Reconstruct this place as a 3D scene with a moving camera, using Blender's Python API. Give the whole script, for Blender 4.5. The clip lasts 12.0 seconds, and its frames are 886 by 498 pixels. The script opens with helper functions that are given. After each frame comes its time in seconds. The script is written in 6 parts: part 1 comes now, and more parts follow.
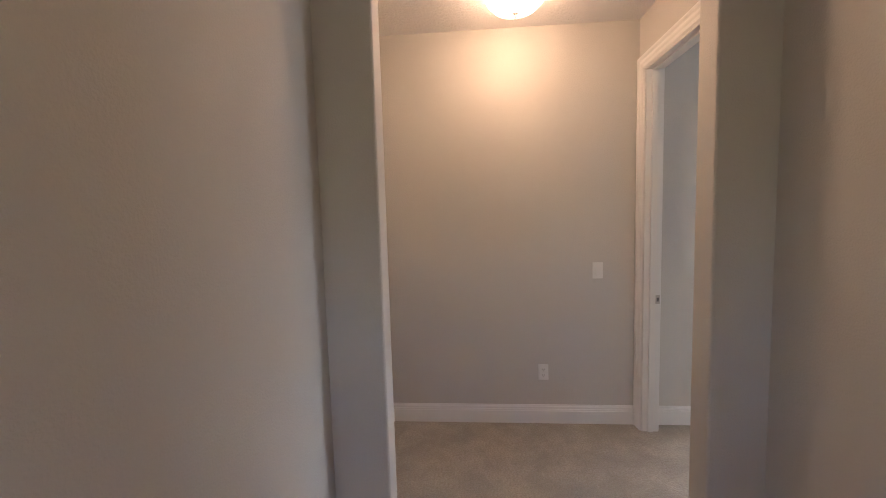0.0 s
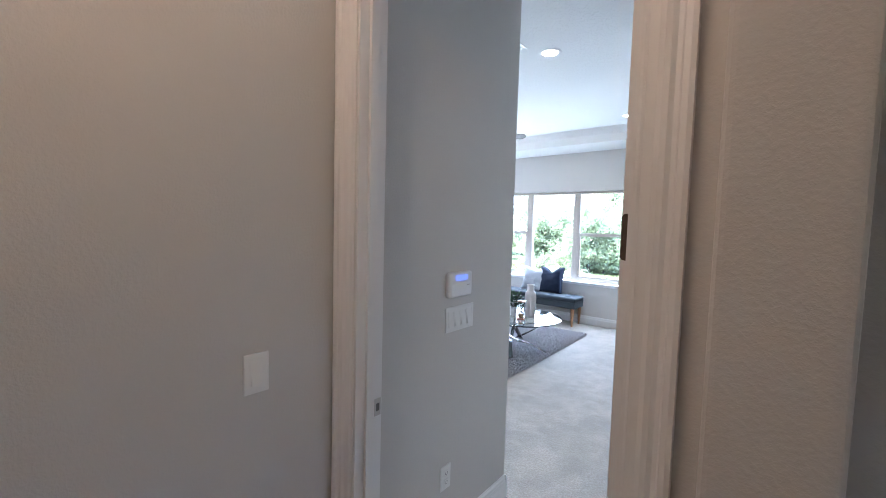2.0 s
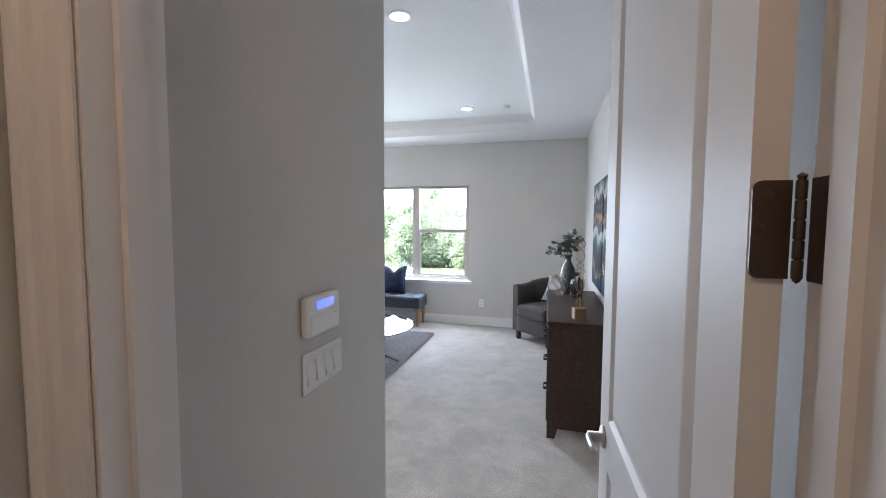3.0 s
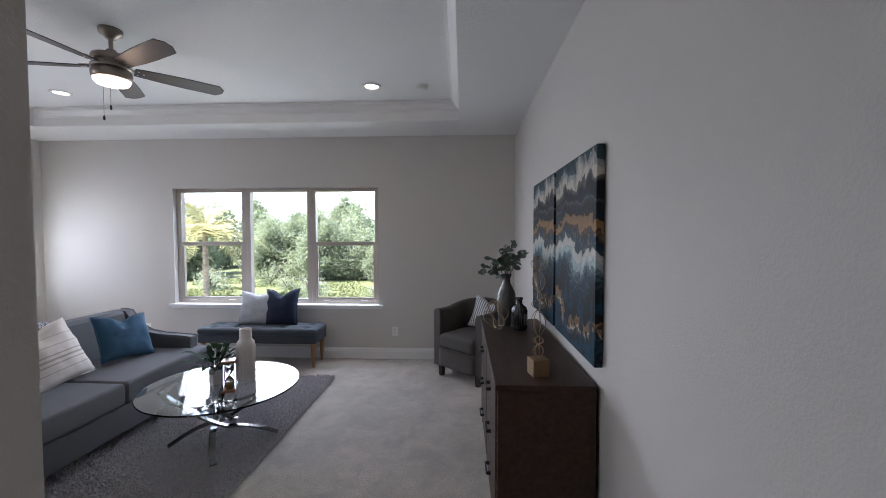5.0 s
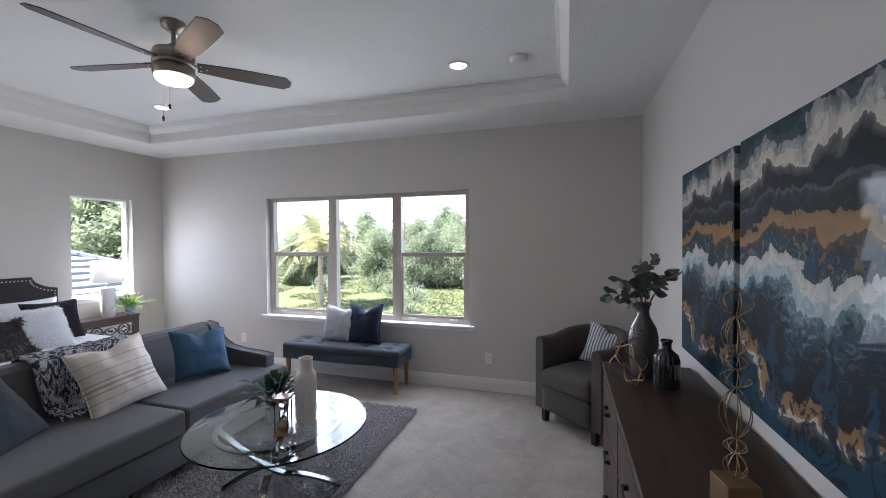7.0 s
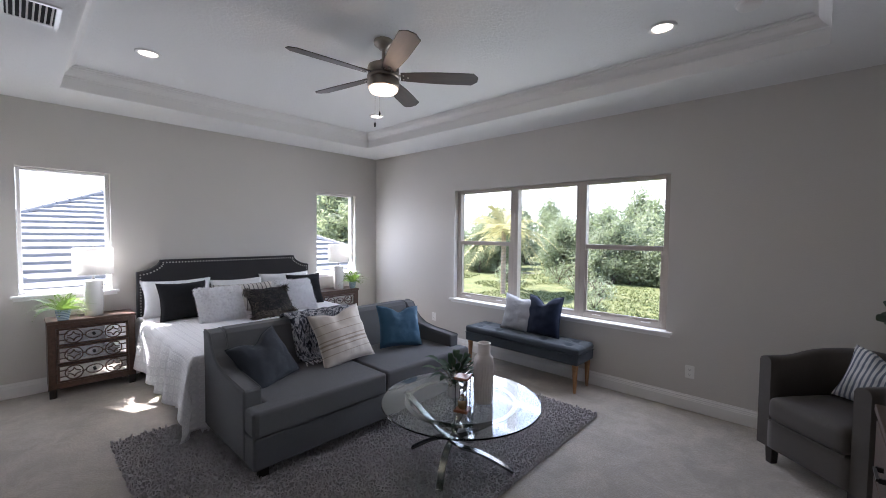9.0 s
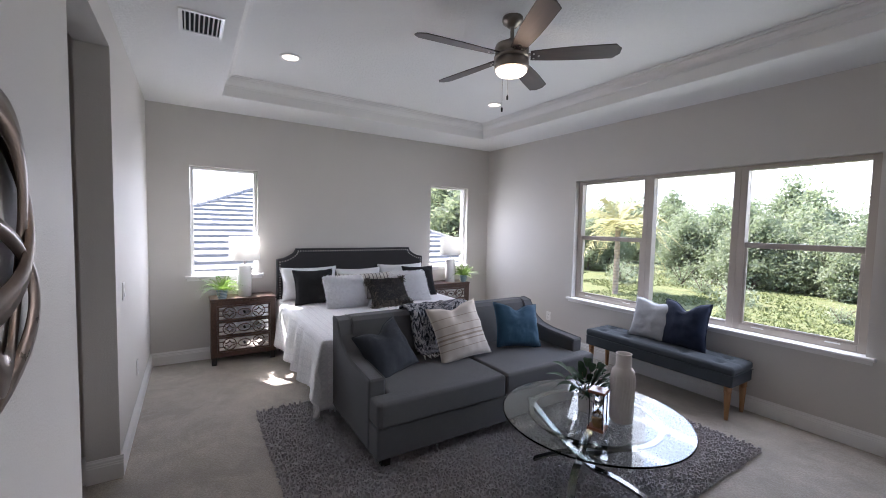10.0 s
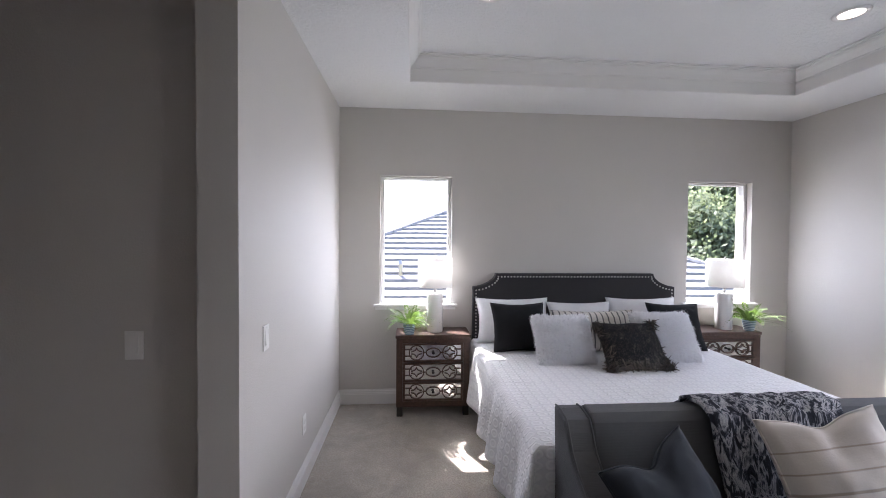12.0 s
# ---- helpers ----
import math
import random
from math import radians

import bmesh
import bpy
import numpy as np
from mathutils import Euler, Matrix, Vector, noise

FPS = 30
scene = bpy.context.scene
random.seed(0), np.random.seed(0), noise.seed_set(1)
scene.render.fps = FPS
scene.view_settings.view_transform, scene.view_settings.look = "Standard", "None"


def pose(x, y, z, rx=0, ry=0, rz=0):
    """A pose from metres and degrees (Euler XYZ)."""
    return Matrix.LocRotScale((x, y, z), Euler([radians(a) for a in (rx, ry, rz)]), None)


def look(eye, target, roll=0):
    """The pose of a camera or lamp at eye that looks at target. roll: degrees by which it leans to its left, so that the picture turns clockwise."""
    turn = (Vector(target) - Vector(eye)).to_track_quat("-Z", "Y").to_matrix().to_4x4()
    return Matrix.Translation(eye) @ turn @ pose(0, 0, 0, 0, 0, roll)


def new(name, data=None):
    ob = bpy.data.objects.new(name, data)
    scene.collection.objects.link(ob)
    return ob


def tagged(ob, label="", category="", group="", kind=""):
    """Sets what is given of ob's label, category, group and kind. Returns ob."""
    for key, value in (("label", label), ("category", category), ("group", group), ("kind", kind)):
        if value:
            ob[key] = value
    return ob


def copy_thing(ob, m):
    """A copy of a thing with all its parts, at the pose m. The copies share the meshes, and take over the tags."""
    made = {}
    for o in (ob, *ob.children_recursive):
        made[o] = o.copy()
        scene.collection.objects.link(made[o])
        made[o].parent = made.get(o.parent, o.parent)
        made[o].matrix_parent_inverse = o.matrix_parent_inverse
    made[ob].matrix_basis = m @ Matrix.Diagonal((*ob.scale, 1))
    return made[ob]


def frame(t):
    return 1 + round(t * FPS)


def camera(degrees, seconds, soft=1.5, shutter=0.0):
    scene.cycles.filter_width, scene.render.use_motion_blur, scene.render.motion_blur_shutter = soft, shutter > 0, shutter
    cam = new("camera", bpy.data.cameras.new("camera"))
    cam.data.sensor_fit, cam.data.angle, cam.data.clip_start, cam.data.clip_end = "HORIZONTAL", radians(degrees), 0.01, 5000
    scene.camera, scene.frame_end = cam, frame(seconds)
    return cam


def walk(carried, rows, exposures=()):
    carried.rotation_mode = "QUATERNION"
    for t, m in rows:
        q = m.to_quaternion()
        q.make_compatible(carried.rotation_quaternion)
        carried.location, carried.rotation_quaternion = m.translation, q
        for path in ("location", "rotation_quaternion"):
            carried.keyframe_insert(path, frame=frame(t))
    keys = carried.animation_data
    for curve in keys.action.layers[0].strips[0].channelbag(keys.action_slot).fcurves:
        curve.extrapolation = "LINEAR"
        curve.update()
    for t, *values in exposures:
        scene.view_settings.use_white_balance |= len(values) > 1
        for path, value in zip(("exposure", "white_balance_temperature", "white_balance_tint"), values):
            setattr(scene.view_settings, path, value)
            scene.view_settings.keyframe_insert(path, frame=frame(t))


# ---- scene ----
cam = camera(96.0, 12.0, soft=0.9)
PATH = [
    (0.00, 2.868, -1.124, 1.530, 85.31, 1.58, 94.54),
    (0.50, 2.464, -1.029, 1.553, 84.60, -1.66, 91.71),
    (1.00, 1.906, -1.033, 1.561, 84.38, -4.06, 74.69),
    (1.50, 1.488, -0.897, 1.520, 88.43, -3.27, 61.38),
    (2.00, 1.112, -0.787, 1.559, 86.34, -1.52, 39.87),
    (2.50, 0.867, -0.600, 1.554, 86.15, -0.45, 26.87),
    (3.00, 0.653, -0.359, 1.544, 86.43, -0.29, 15.11),
    (3.50, 0.528, -0.144, 1.542, 86.08, -0.03, 5.49),
    (3.70, 0.531, -0.048, 1.543, 86.00, 0.50, 4.79),
    (5.30, 0.488, 0.881, 1.556, 88.46, -0.02, 2.73),
    (5.50, 0.489, 0.987, 1.565, 88.77, -0.11, 3.66),
    (6.00, 0.430, 1.239, 1.562, 89.42, -0.12, 4.95),
    (6.50, 0.408, 1.374, 1.567, 89.18, 0.53, 9.80),
    (7.00, 0.441, 1.462, 1.566, 89.13, 0.31, 17.24),
    (7.20, 0.438, 1.473, 1.565, 89.09, -0.17, 19.84),
    (8.80, 0.457, 1.491, 1.561, 87.71, -0.71, 39.32),
    (9.00, 0.432, 1.515, 1.564, 87.70, -0.64, 43.05),
    (9.50, 0.385, 1.497, 1.557, 87.14, -0.78, 50.58),
    (10.00, 0.193, 1.520, 1.553, 86.61, -1.24, 57.69),
    (10.50, -0.086, 1.588, 1.570, 86.85, -1.30, 62.83),
    (11.00, -0.461, 1.713, 1.566, 87.48, -1.83, 70.39),
    (11.50, -0.802, 1.775, 1.538, 88.13, -1.87, 76.76),
    (12.00, -1.172, 1.826, 1.546, 88.63, -0.48, 85.68),
]
EXPOSURES = [(0.0, 4.2, 6150, 18), (0.5, 4.15, 5750, 15), (1.5, 4.05, 5000, 11), (2.5, 3.6, 5350, 13), (3.5, 3.3, 5750, 15), (5.3, 2.2, 5900, 19), (7.0, 2.25, 5900, 19), (9.0, 2.05, 5950, 20), (12.0, 2.05, 6050, 22)]
walk(cam, [(t, pose(*r)) for t, *r in PATH], EXPOSURES)

# ---- world, sun and lamps ----
SUN = Vector((0.9, 0.43, -1.42)).normalized()
world = bpy.data.worlds.new("world")
scene.world = world
world.use_nodes = True
sky = world.node_tree.nodes.new("ShaderNodeTexSky")
sky.sky_type = "NISHITA"
sky.sun_disc = False
sky.sun_elevation = math.asin(-SUN.z)
sky.sun_rotation = math.atan2(-SUN.x, -SUN.y)
sky.dust_density = 1.5
sky.air_density = 1.0
sky.ozone_density = 0.6
world.node_tree.links.new(sky.outputs[0], world.node_tree.nodes["Background"].inputs[0])
world.node_tree.nodes["Background"].inputs[1].default_value = 0.15


def lamp(name, kind, m, watts, colour=(1, 1, 1), **more):
    data = bpy.data.lights.new(name, kind)
    data.energy, data.color = watts, colour
    if kind == "AREA":
        data.shape, data.size, data.size_y = "RECTANGLE", more["w"], more["h"]
    elif kind == "SUN":
        data.angle = more["angle"]
    else:
        data.shadow_soft_size = more["r"]
        if kind == "SPOT":
            data.spot_size, data.spot_blend = radians(more["cone"]), 0.6
    ob = new(name, data)
    ob.matrix_world = m
    return ob


lamp("sun", "SUN", look((0, 0, 20), Vector((0, 0, 20)) + SUN), 5.0, (1, 0.95, 0.86), angle=radians(0.53))
DAY = (0.87, 0.935, 1.0)
for z in (0.86, 1.22, 1.58, 1.94):
    lamp("window_daylight", "AREA", pose(-1.87, 5.618, z, 69, 0, 180), 2.25, DAY, w=2.5, h=0.39)
for y, watts in ((1.856, 1.1), (4.868, 0.93)):
    for z in (1.18, 1.53, 1.88):
        lamp("window_daylight", "AREA", pose(-4.940, y, z, 66, 0, -90), watts, DAY, w=0.58, h=0.36)
# Added warm fill for the corridor; no source is seen at this end.
lamp("corridor_fill", "AREA", pose(4.59, -0.86, 1.5, 88, 0, 74), 0.25, (1.0, 0.72, 0.52), w=0.3, h=0.78)
WARM = (1.0, 0.55, 0.31)
CANS = [(-3.442, 2.255), (-3.442, 4.481), (-0.364, 4.481), (-0.364, 2.255)]
for cx, cy in CANS:
    lamp("can_light_beam", "SPOT", look((cx, cy, 2.92), (cx, cy, 0)), 0.68, (1, 0.80, 0.62), r=0.05, cone=120)
lamp("fan_bulb", "POINT", pose(-1.9, 3.36, 2.50), 0.7, (1, 0.72, 0.48), r=0.08)
lamp("hall_bulb", "POINT", pose(0.475, -0.87, 2.56), 0.46, WARM, r=0.12)
lamp("closet_bulb", "POINT", pose(-3.62, -0.88, 2.5), 0.9, (1, 0.5, 0.3), r=0.12)


# ---- materials ----
def nodes_of(name):
    m = bpy.data.materials.new(name)
    m.use_nodes = True
    return m, m.node_tree.nodes, m.node_tree.links, m.node_tree.nodes["Principled BSDF"]


def noise_tex(nt, scale, detail=4, rough=0.55, coords="Object"):
    co = nt.new("ShaderNodeTexCoord")
    n = nt.new("ShaderNodeTexNoise")
    n.inputs["Scale"].default_value, n.inputs["Detail"].default_value, n.inputs["Roughness"].default_value = scale, detail, rough
    n.id_data.links.new(co.outputs[coords], n.inputs["Vector"])
    return n


def mixc(nt, a, b, fac):
    x = nt.new("ShaderNodeMix")
    x.data_type = "RGBA"
    for sock, v in ((x.inputs[6], a), (x.inputs[7], b), (x.inputs[0], fac)):
        if isinstance(v, bpy.types.NodeSocket):
            x.id_data.links.new(v, sock)
        else:
            sock.default_value = v if isinstance(v, (int, float)) else (*v, 1)
    return x.outputs[2]


def ramp(nt, fac, stops, mode="LINEAR"):
    r = nt.new("ShaderNodeValToRGB")
    r.color_ramp.interpolation = mode
    e = r.color_ramp.elements
    while len(e) < len(stops):
        e.new(0.5)
    for el, (p, c) in zip(e, stops):
        el.position = p
        el.color = (*c, 1) if not isinstance(c, (int, float)) else (c, c, c, 1)
    r.id_data.links.new(fac, r.inputs[0])
    return r.outputs[0]


def calc(nt, op, a, b=0.0):
    n = nt.new("ShaderNodeMath")
    n.operation = op
    for i, v in enumerate((a, b)):
        if isinstance(v, bpy.types.NodeSocket):
            n.id_data.links.new(v, n.inputs[i])
        else:
            n.inputs[i].default_value = v
    return n.outputs[0]


def bump_on(nt, links, bs, height, strength, dist=0.002):
    b = nt.new("ShaderNodeBump")
    b.inputs["Strength"].default_value, b.inputs["Distance"].default_value = strength, dist
    links.new(height, b.inputs["Height"])
    links.new(b.outputs[0], bs.inputs["Normal"])


def mat(name, c, rough=0.5, metal=0.0, var=0.10, vs=4.0, bump=0.0, bs=200.0, dist=0.002, coat=0.0, rvar=0.08, sheen=0.0):
    m, nt, links, p = nodes_of(name)
    big, fine = noise_tex(nt, vs, 5), noise_tex(nt, bs, 3)
    lo, hi = [x * (1 - var) for x in c], [min(1, x * (1 + var)) for x in c]
    col = mixc(nt, lo, hi, big.outputs[0])
    col = mixc(nt, col, [x * (1 - var * 0.8) for x in c], calc(nt, "MULTIPLY", fine.outputs[0], 0.5))
    links.new(col, p.inputs["Base Color"])
    links.new(calc(nt, "ADD", calc(nt, "MULTIPLY", big.outputs[0], rvar * 2), rough - rvar), p.inputs["Roughness"])
    p.inputs["Metallic"].default_value, p.inputs["Coat Weight"].default_value = metal, coat
    p.inputs["Sheen Weight"].default_value = sheen
    if bump:
        bump_on(nt, links, p, fine.outputs[0], bump, dist)
    return m


def wood(name, dark, light, rough=0.4, scale=9.0, axis=1, stretch=12.0, coat=0.0):
    m, nt, links, p = nodes_of(name)
    co, mp = nt.new("ShaderNodeTexCoord"), nt.new("ShaderNodeMapping")
    s = [stretch, stretch, stretch]
    s[axis] = 1.0
    mp.inputs["Scale"].default_value = s
    links.new(co.outputs["Object"], mp.inputs["Vector"])
    a, b = nt.new("ShaderNodeTexNoise"), nt.new("ShaderNodeTexNoise")
    for n, sc, d in ((a, scale * 0.35, 6), (b, scale * 2.2, 8)):
        n.inputs["Scale"].default_value, n.inputs["Detail"].default_value, n.inputs["Distortion"].default_value = sc, d, 0.6
        links.new(mp.outputs[0], n.inputs["Vector"])
    f = calc(nt, "ADD", calc(nt, "MULTIPLY", a.outputs[0], 0.6), calc(nt, "MULTIPLY", b.outputs[0], 0.4))
    links.new(ramp(nt, f, [(0.32, dark), (0.68, light)]), p.inputs["Base Color"])
    links.new(calc(nt, "ADD", calc(nt, "MULTIPLY", b.outputs[0], 0.2), rough - 0.1), p.inputs["Roughness"])
    p.inputs["Coat Weight"].default_value = coat
    bump_on(nt, links, p, b.outputs[0], 0.15, 0.001)
    return m


def fabric(name, c, var=0.12, weave=700.0, bump=0.35, rough=0.9, sheen=0.05):
    m, nt, links, p = nodes_of(name)
    big, mid = noise_tex(nt, 5.0, 4), noise_tex(nt, 45.0, 4)
    co = nt.new("ShaderNodeTexCoord")
    w1, w2 = nt.new("ShaderNodeTexWave"), nt.new("ShaderNodeTexWave")
    for w, ax in ((w1, "X"), (w2, "Z")):
        w.bands_direction = ax
        w.inputs["Scale"].default_value, w.inputs["Distortion"].default_value = weave / 6.0, 1.5
        links.new(co.outputs["Object"], w.inputs["Vector"])
    h = calc(nt, "ADD", calc(nt, "MULTIPLY", w1.outputs[1], w2.outputs[1]), mid.outputs[0])
    col = mixc(nt, [x * (1 - var) for x in c], [min(1, x * (1 + var)) for x in c], big.outputs[0])
    col = mixc(nt, col, [x * 0.72 for x in c], calc(nt, "MULTIPLY", mid.outputs[0], 0.45))
    links.new(col, p.inputs["Base Color"])
    p.inputs["Roughness"].default_value, p.inputs["Sheen Weight"].default_value = rough, sheen
    bump_on(nt, links, p, h, bump, 0.0015)
    return m


def glow(name, c, strength):
    m, nt, links, p = nodes_of(name)
    p.inputs["Base Color"].default_value = (0.9, 0.88, 0.84, 1)
    p.inputs["Emission Color"].default_value, p.inputs["Emission Strength"].default_value = (*c, 1), strength
    return m


def glass(name, tint=(1, 1, 1), rough=0.0, ior=1.45):
    m, nt, links, p = nodes_of(name)
    p.inputs["Base Color"].default_value = (*tint, 1)
    p.inputs["Transmission Weight"].default_value, p.inputs["Roughness"].default_value, p.inputs["IOR"].default_value = 1.0, rough, ior
    return m


def wall_paint(name, c, peel=0.35):
    m, nt, links, p = nodes_of(name)
    big, peel_n, fine = noise_tex(nt, 1.3, 4), noise_tex(nt, 120.0, 3, 0.6), noise_tex(nt, 420.0, 2)
    links.new(mixc(nt, [x * 0.97 for x in c], [min(1, x * 1.03) for x in c], big.outputs[0]), p.inputs["Base Color"])
    links.new(calc(nt, "ADD", calc(nt, "MULTIPLY", big.outputs[0], 0.15), 0.55), p.inputs["Roughness"])
    h = calc(nt, "ADD", ramp(nt, peel_n.outputs[0], [(0.42, 0.0), (0.62, 1.0)]), calc(nt, "MULTIPLY", fine.outputs[0], 0.3))
    bump_on(nt, links, p, h, peel, 0.0012)
    return m


def knockdown(name, c):
    m, nt, links, p = nodes_of(name)
    n, big = noise_tex(nt, 40.0, 5, 0.6), noise_tex(nt, 0.9, 3)
    links.new(mixc(nt, [x * 0.97 for x in c], c, big.outputs[0]), p.inputs["Base Color"])
    p.inputs["Roughness"].default_value = 0.8
    bump_on(nt, links, p, ramp(nt, n.outputs[0], [(0.46, 0.0), (0.53, 1.0)]), 0.6, 0.0042)
    return m


def carpet_mat(name, c):
    m, nt, links, p = nodes_of(name)
    big, mid, fine, vor = noise_tex(nt, 1.6, 5), noise_tex(nt, 9.0, 5, 0.65), noise_tex(nt, 260.0, 3), noise_tex(nt, 80.0, 4)
    col = mixc(nt, [x * 0.80 for x in c], [x * 1.12 for x in c], ramp(nt, mid.outputs[0], [(0.30, 0.1), (0.68, 0.9)]))
    col = mixc(nt, col, [x * 0.82 for x in c], ramp(nt, big.outputs[0], [(0.48, 0.0), (0.66, 0.6)]))
    # pile brushed both ways: uneven light and dark swathes left by feet and the vacuum
    swathe = noise_tex(nt, 3.4, 6, 0.6)
    swathe.inputs["Distortion"].default_value = 0.7
    col = mixc(nt, col, [x * 0.70 for x in c], ramp(nt, swathe.outputs[0], [(0.50, 0.0), (0.62, 0.65)]))
    col = mixc(nt, col, [x * 1.22 for x in c], ramp(nt, swathe.outputs[0], [(0.34, 0.55), (0.46, 0.0)]))
    col = mixc(nt, col, [x * 0.62 for x in c], ramp(nt, vor.outputs[0], [(0.38, 0.0), (0.62, 0.55)]))
    links.new(col, p.inputs["Base Color"])
    p.inputs["Roughness"].default_value, p.inputs["Sheen Weight"].default_value = 0.95, 0.25
    h = calc(nt, "ADD", calc(nt, "MULTIPLY", fine.outputs[0], 0.6), calc(nt, "ADD", vor.outputs[0], calc(nt, "MULTIPLY", mid.outputs[0], 1.2)))
    bump_on(nt, links, p, h, 0.8, 0.006)
    return m


WALL = wall_paint("greige_paint", (0.580, 0.555, 0.517))
CEIL = knockdown("ceiling_texture", (0.80, 0.80, 0.79))
TRIM = mat("white_trim_paint", (0.78, 0.77, 0.75), 0.5, var=0.03, bump=0.03, bs=90)
CARPET = carpet_mat("beige_carpet", (0.455, 0.410, 0.345))
VINYL = mat("almond_vinyl", (0.44, 0.39, 0.335), 0.4, var=0.05, bump=0.03, bs=150)
PLATE = mat("white_plastic", (0.78, 0.77, 0.74), 0.3, var=0.03)
PLATE_DARK = mat("slot_dark", (0.10, 0.09, 0.08), 0.5)
NICKEL = mat("satin_nickel", (0.50, 0.47, 0.43), 0.32, 1.0, var=0.08, vs=30)
BRONZE = mat("brushed_bronze", (0.30, 0.26, 0.22), 0.38, 1.0, var=0.15, vs=25, bump=0.05, bs=300)
DARKBRONZE = mat("dark_brushed_bronze", (0.175, 0.130, 0.100), 0.3, 1.0, var=0.25, vs=18, bump=0.08, bs=260)
HINGE = mat("oil_rubbed_bronze", (0.115, 0.085, 0.066), 0.42, 0.55, var=0.2, vs=40, bump=0.08, bs=300)
CHROME = mat("chrome", (0.21, 0.205, 0.20), 0.16, 1.0, var=0.03, vs=15, rvar=0.03)
GOLD = mat("gold_wire", (0.34, 0.23, 0.12), 0.32, 1.0, var=0.2, vs=40, bump=0.1, bs=200)
GOLD_BLOCK = mat("gilded_block", (0.23, 0.145, 0.070), 0.5, 0.5, var=0.25, vs=18, bump=0.15, bs=120)
PANE = glass("window_glass", (1, 1, 1), 0.0, 1.05)
TOPGLASS = glass("table_glass", (0.90, 0.98, 0.95))
BULBGLASS = glass("hourglass_glass", (1, 1, 1))
MIRROR = mat("mirror", (0.85, 0.85, 0.86), 0.03, 1.0, var=0.02, rvar=0.01)
SOFA = fabric("charcoal_twill", (0.096, 0.099, 0.103))
BENCHF = fabric("slate_linen", (0.046, 0.057, 0.067), weave=520)
CHAIRF = fabric("taupe_velvet", (0.062, 0.053, 0.045), weave=1200, bump=0.15, sheen=0.12)
HEADF = fabric("charcoal_linen", (0.036, 0.034, 0.036), weave=500)
NAVY = fabric("navy_velvet", (0.003, 0.010, 0.032), weave=1200, bump=0.2, sheen=0.02)
SLATE = fabric("slate_blue_linen", (0.020, 0.026, 0.036))
BLUE = fabric("denim_blue_linen", (0.024, 0.083, 0.145), var=0.2)
BLACKF = fabric("black_velvet", (0.0045, 0.005, 0.007), weave=1200, bump=0.2, sheen=0.0)
WHITEF = fabric("white_cotton", (0.86, 0.86, 0.87), var=0.04, weave=900, bump=0.2)
PEWTER = fabric("pale_grey_brocade", (0.43, 0.44, 0.46), var=0.4, weave=300)
def fur_mat(name, dark, light):
    m, nt, links, p = nodes_of(name)
    geo = nt.new("ShaderNodeNewGeometry")
    links.new(mixc(nt, dark, light, geo.outputs["Random Per Island"]), p.inputs["Base Color"])
    p.inputs["Roughness"].default_value, p.inputs["Sheen Weight"].default_value = 0.7, 0.15
    return m


FURW = fur_mat("white_fur", (0.88, 0.88, 0.89), (0.98, 0.98, 0.98))
FURB = fur_mat("brown_fur", (0.020, 0.016, 0.012), (0.160, 0.130, 0.100))
DRESSER = wood("espresso_walnut", (0.026, 0.015, 0.010), (0.070, 0.040, 0.026), 0.5, axis=1, coat=0.05)
DRESSER.node_tree.nodes["Principled BSDF"].inputs["Specular IOR Level"].default_value = 0.25
NIGHT = wood("reddish_walnut", (0.038, 0.020, 0.013), (0.105, 0.055, 0.036), 0.42, axis=1, coat=0.1)
LEGWOOD = wood("honey_oak", (0.24, 0.11, 0.045), (0.40, 0.21, 0.09), 0.45, axis=2, stretch=6)
BLADE = wood("walnut_blade", (0.030, 0.021, 0.017), (0.062, 0.044, 0.036), 0.5, axis=0, stretch=8)
DARKLEG = mat("black_stained_wood", (0.018, 0.014, 0.012), 0.4, bump=0.05)
CERAMIC = mat("white_ceramic", (0.74, 0.73, 0.71), 0.16, var=0.03, coat=0.4)
SHADE = mat("white_lampshade", (0.80, 0.80, 0.78), 0.8, var=0.03, bump=0.1, bs=500)
GREYVASE = mat("bronze_grey_glaze", (0.115, 0.110, 0.105), 0.24, 0.2, var=0.35, vs=40, coat=0.5)
DARKGLASS = mat("smoked_glass", (0.022, 0.024, 0.027), 0.10, var=0.2, coat=0.8)
LEAF = mat("eucalyptus_leaf", (0.085, 0.120, 0.088), 0.5, var=0.3, vs=30)
FERN = mat("fern_leaf", (0.13, 0.22, 0.045), 0.5, var=0.35, vs=25)
DARKLEAF = mat("dark_leaf", (0.030, 0.062, 0.030), 0.7, var=0.6, vs=45)
DARKLEAF.node_tree.nodes["Principled BSDF"].inputs["Specular IOR Level"].default_value = 0.2
SILVERLEAF = mat("silver_sprig", (0.10, 0.14, 0.10), 0.5, var=0.3, vs=30)
STEM = mat("brown_stem", (0.10, 0.07, 0.045), 0.7)
SOIL = mat("potting_soil", (0.035, 0.024, 0.017), 0.95, var=0.4, vs=60, bump=0.6, bs=90, dist=0.004)
COPPER = wood("cherry_wood", (0.22, 0.075, 0.035), (0.36, 0.14, 0.07), 0.3, axis=1, coat=0.4)
SAND = mat("tan_sand", (0.46, 0.30, 0.14), 0.95, var=0.2, vs=90)
RUGF = mat("grey_shag_pile", (0.43, 0.41, 0.405), 0.92, var=0.34, vs=45, bump=0.3, bs=260, sheen=0.1)
LCD = glow("blue_display", (0.05, 0.15, 0.85), 0.085)
LED = glow("can_light_disc", (1, 0.84, 0.68), 2.4)
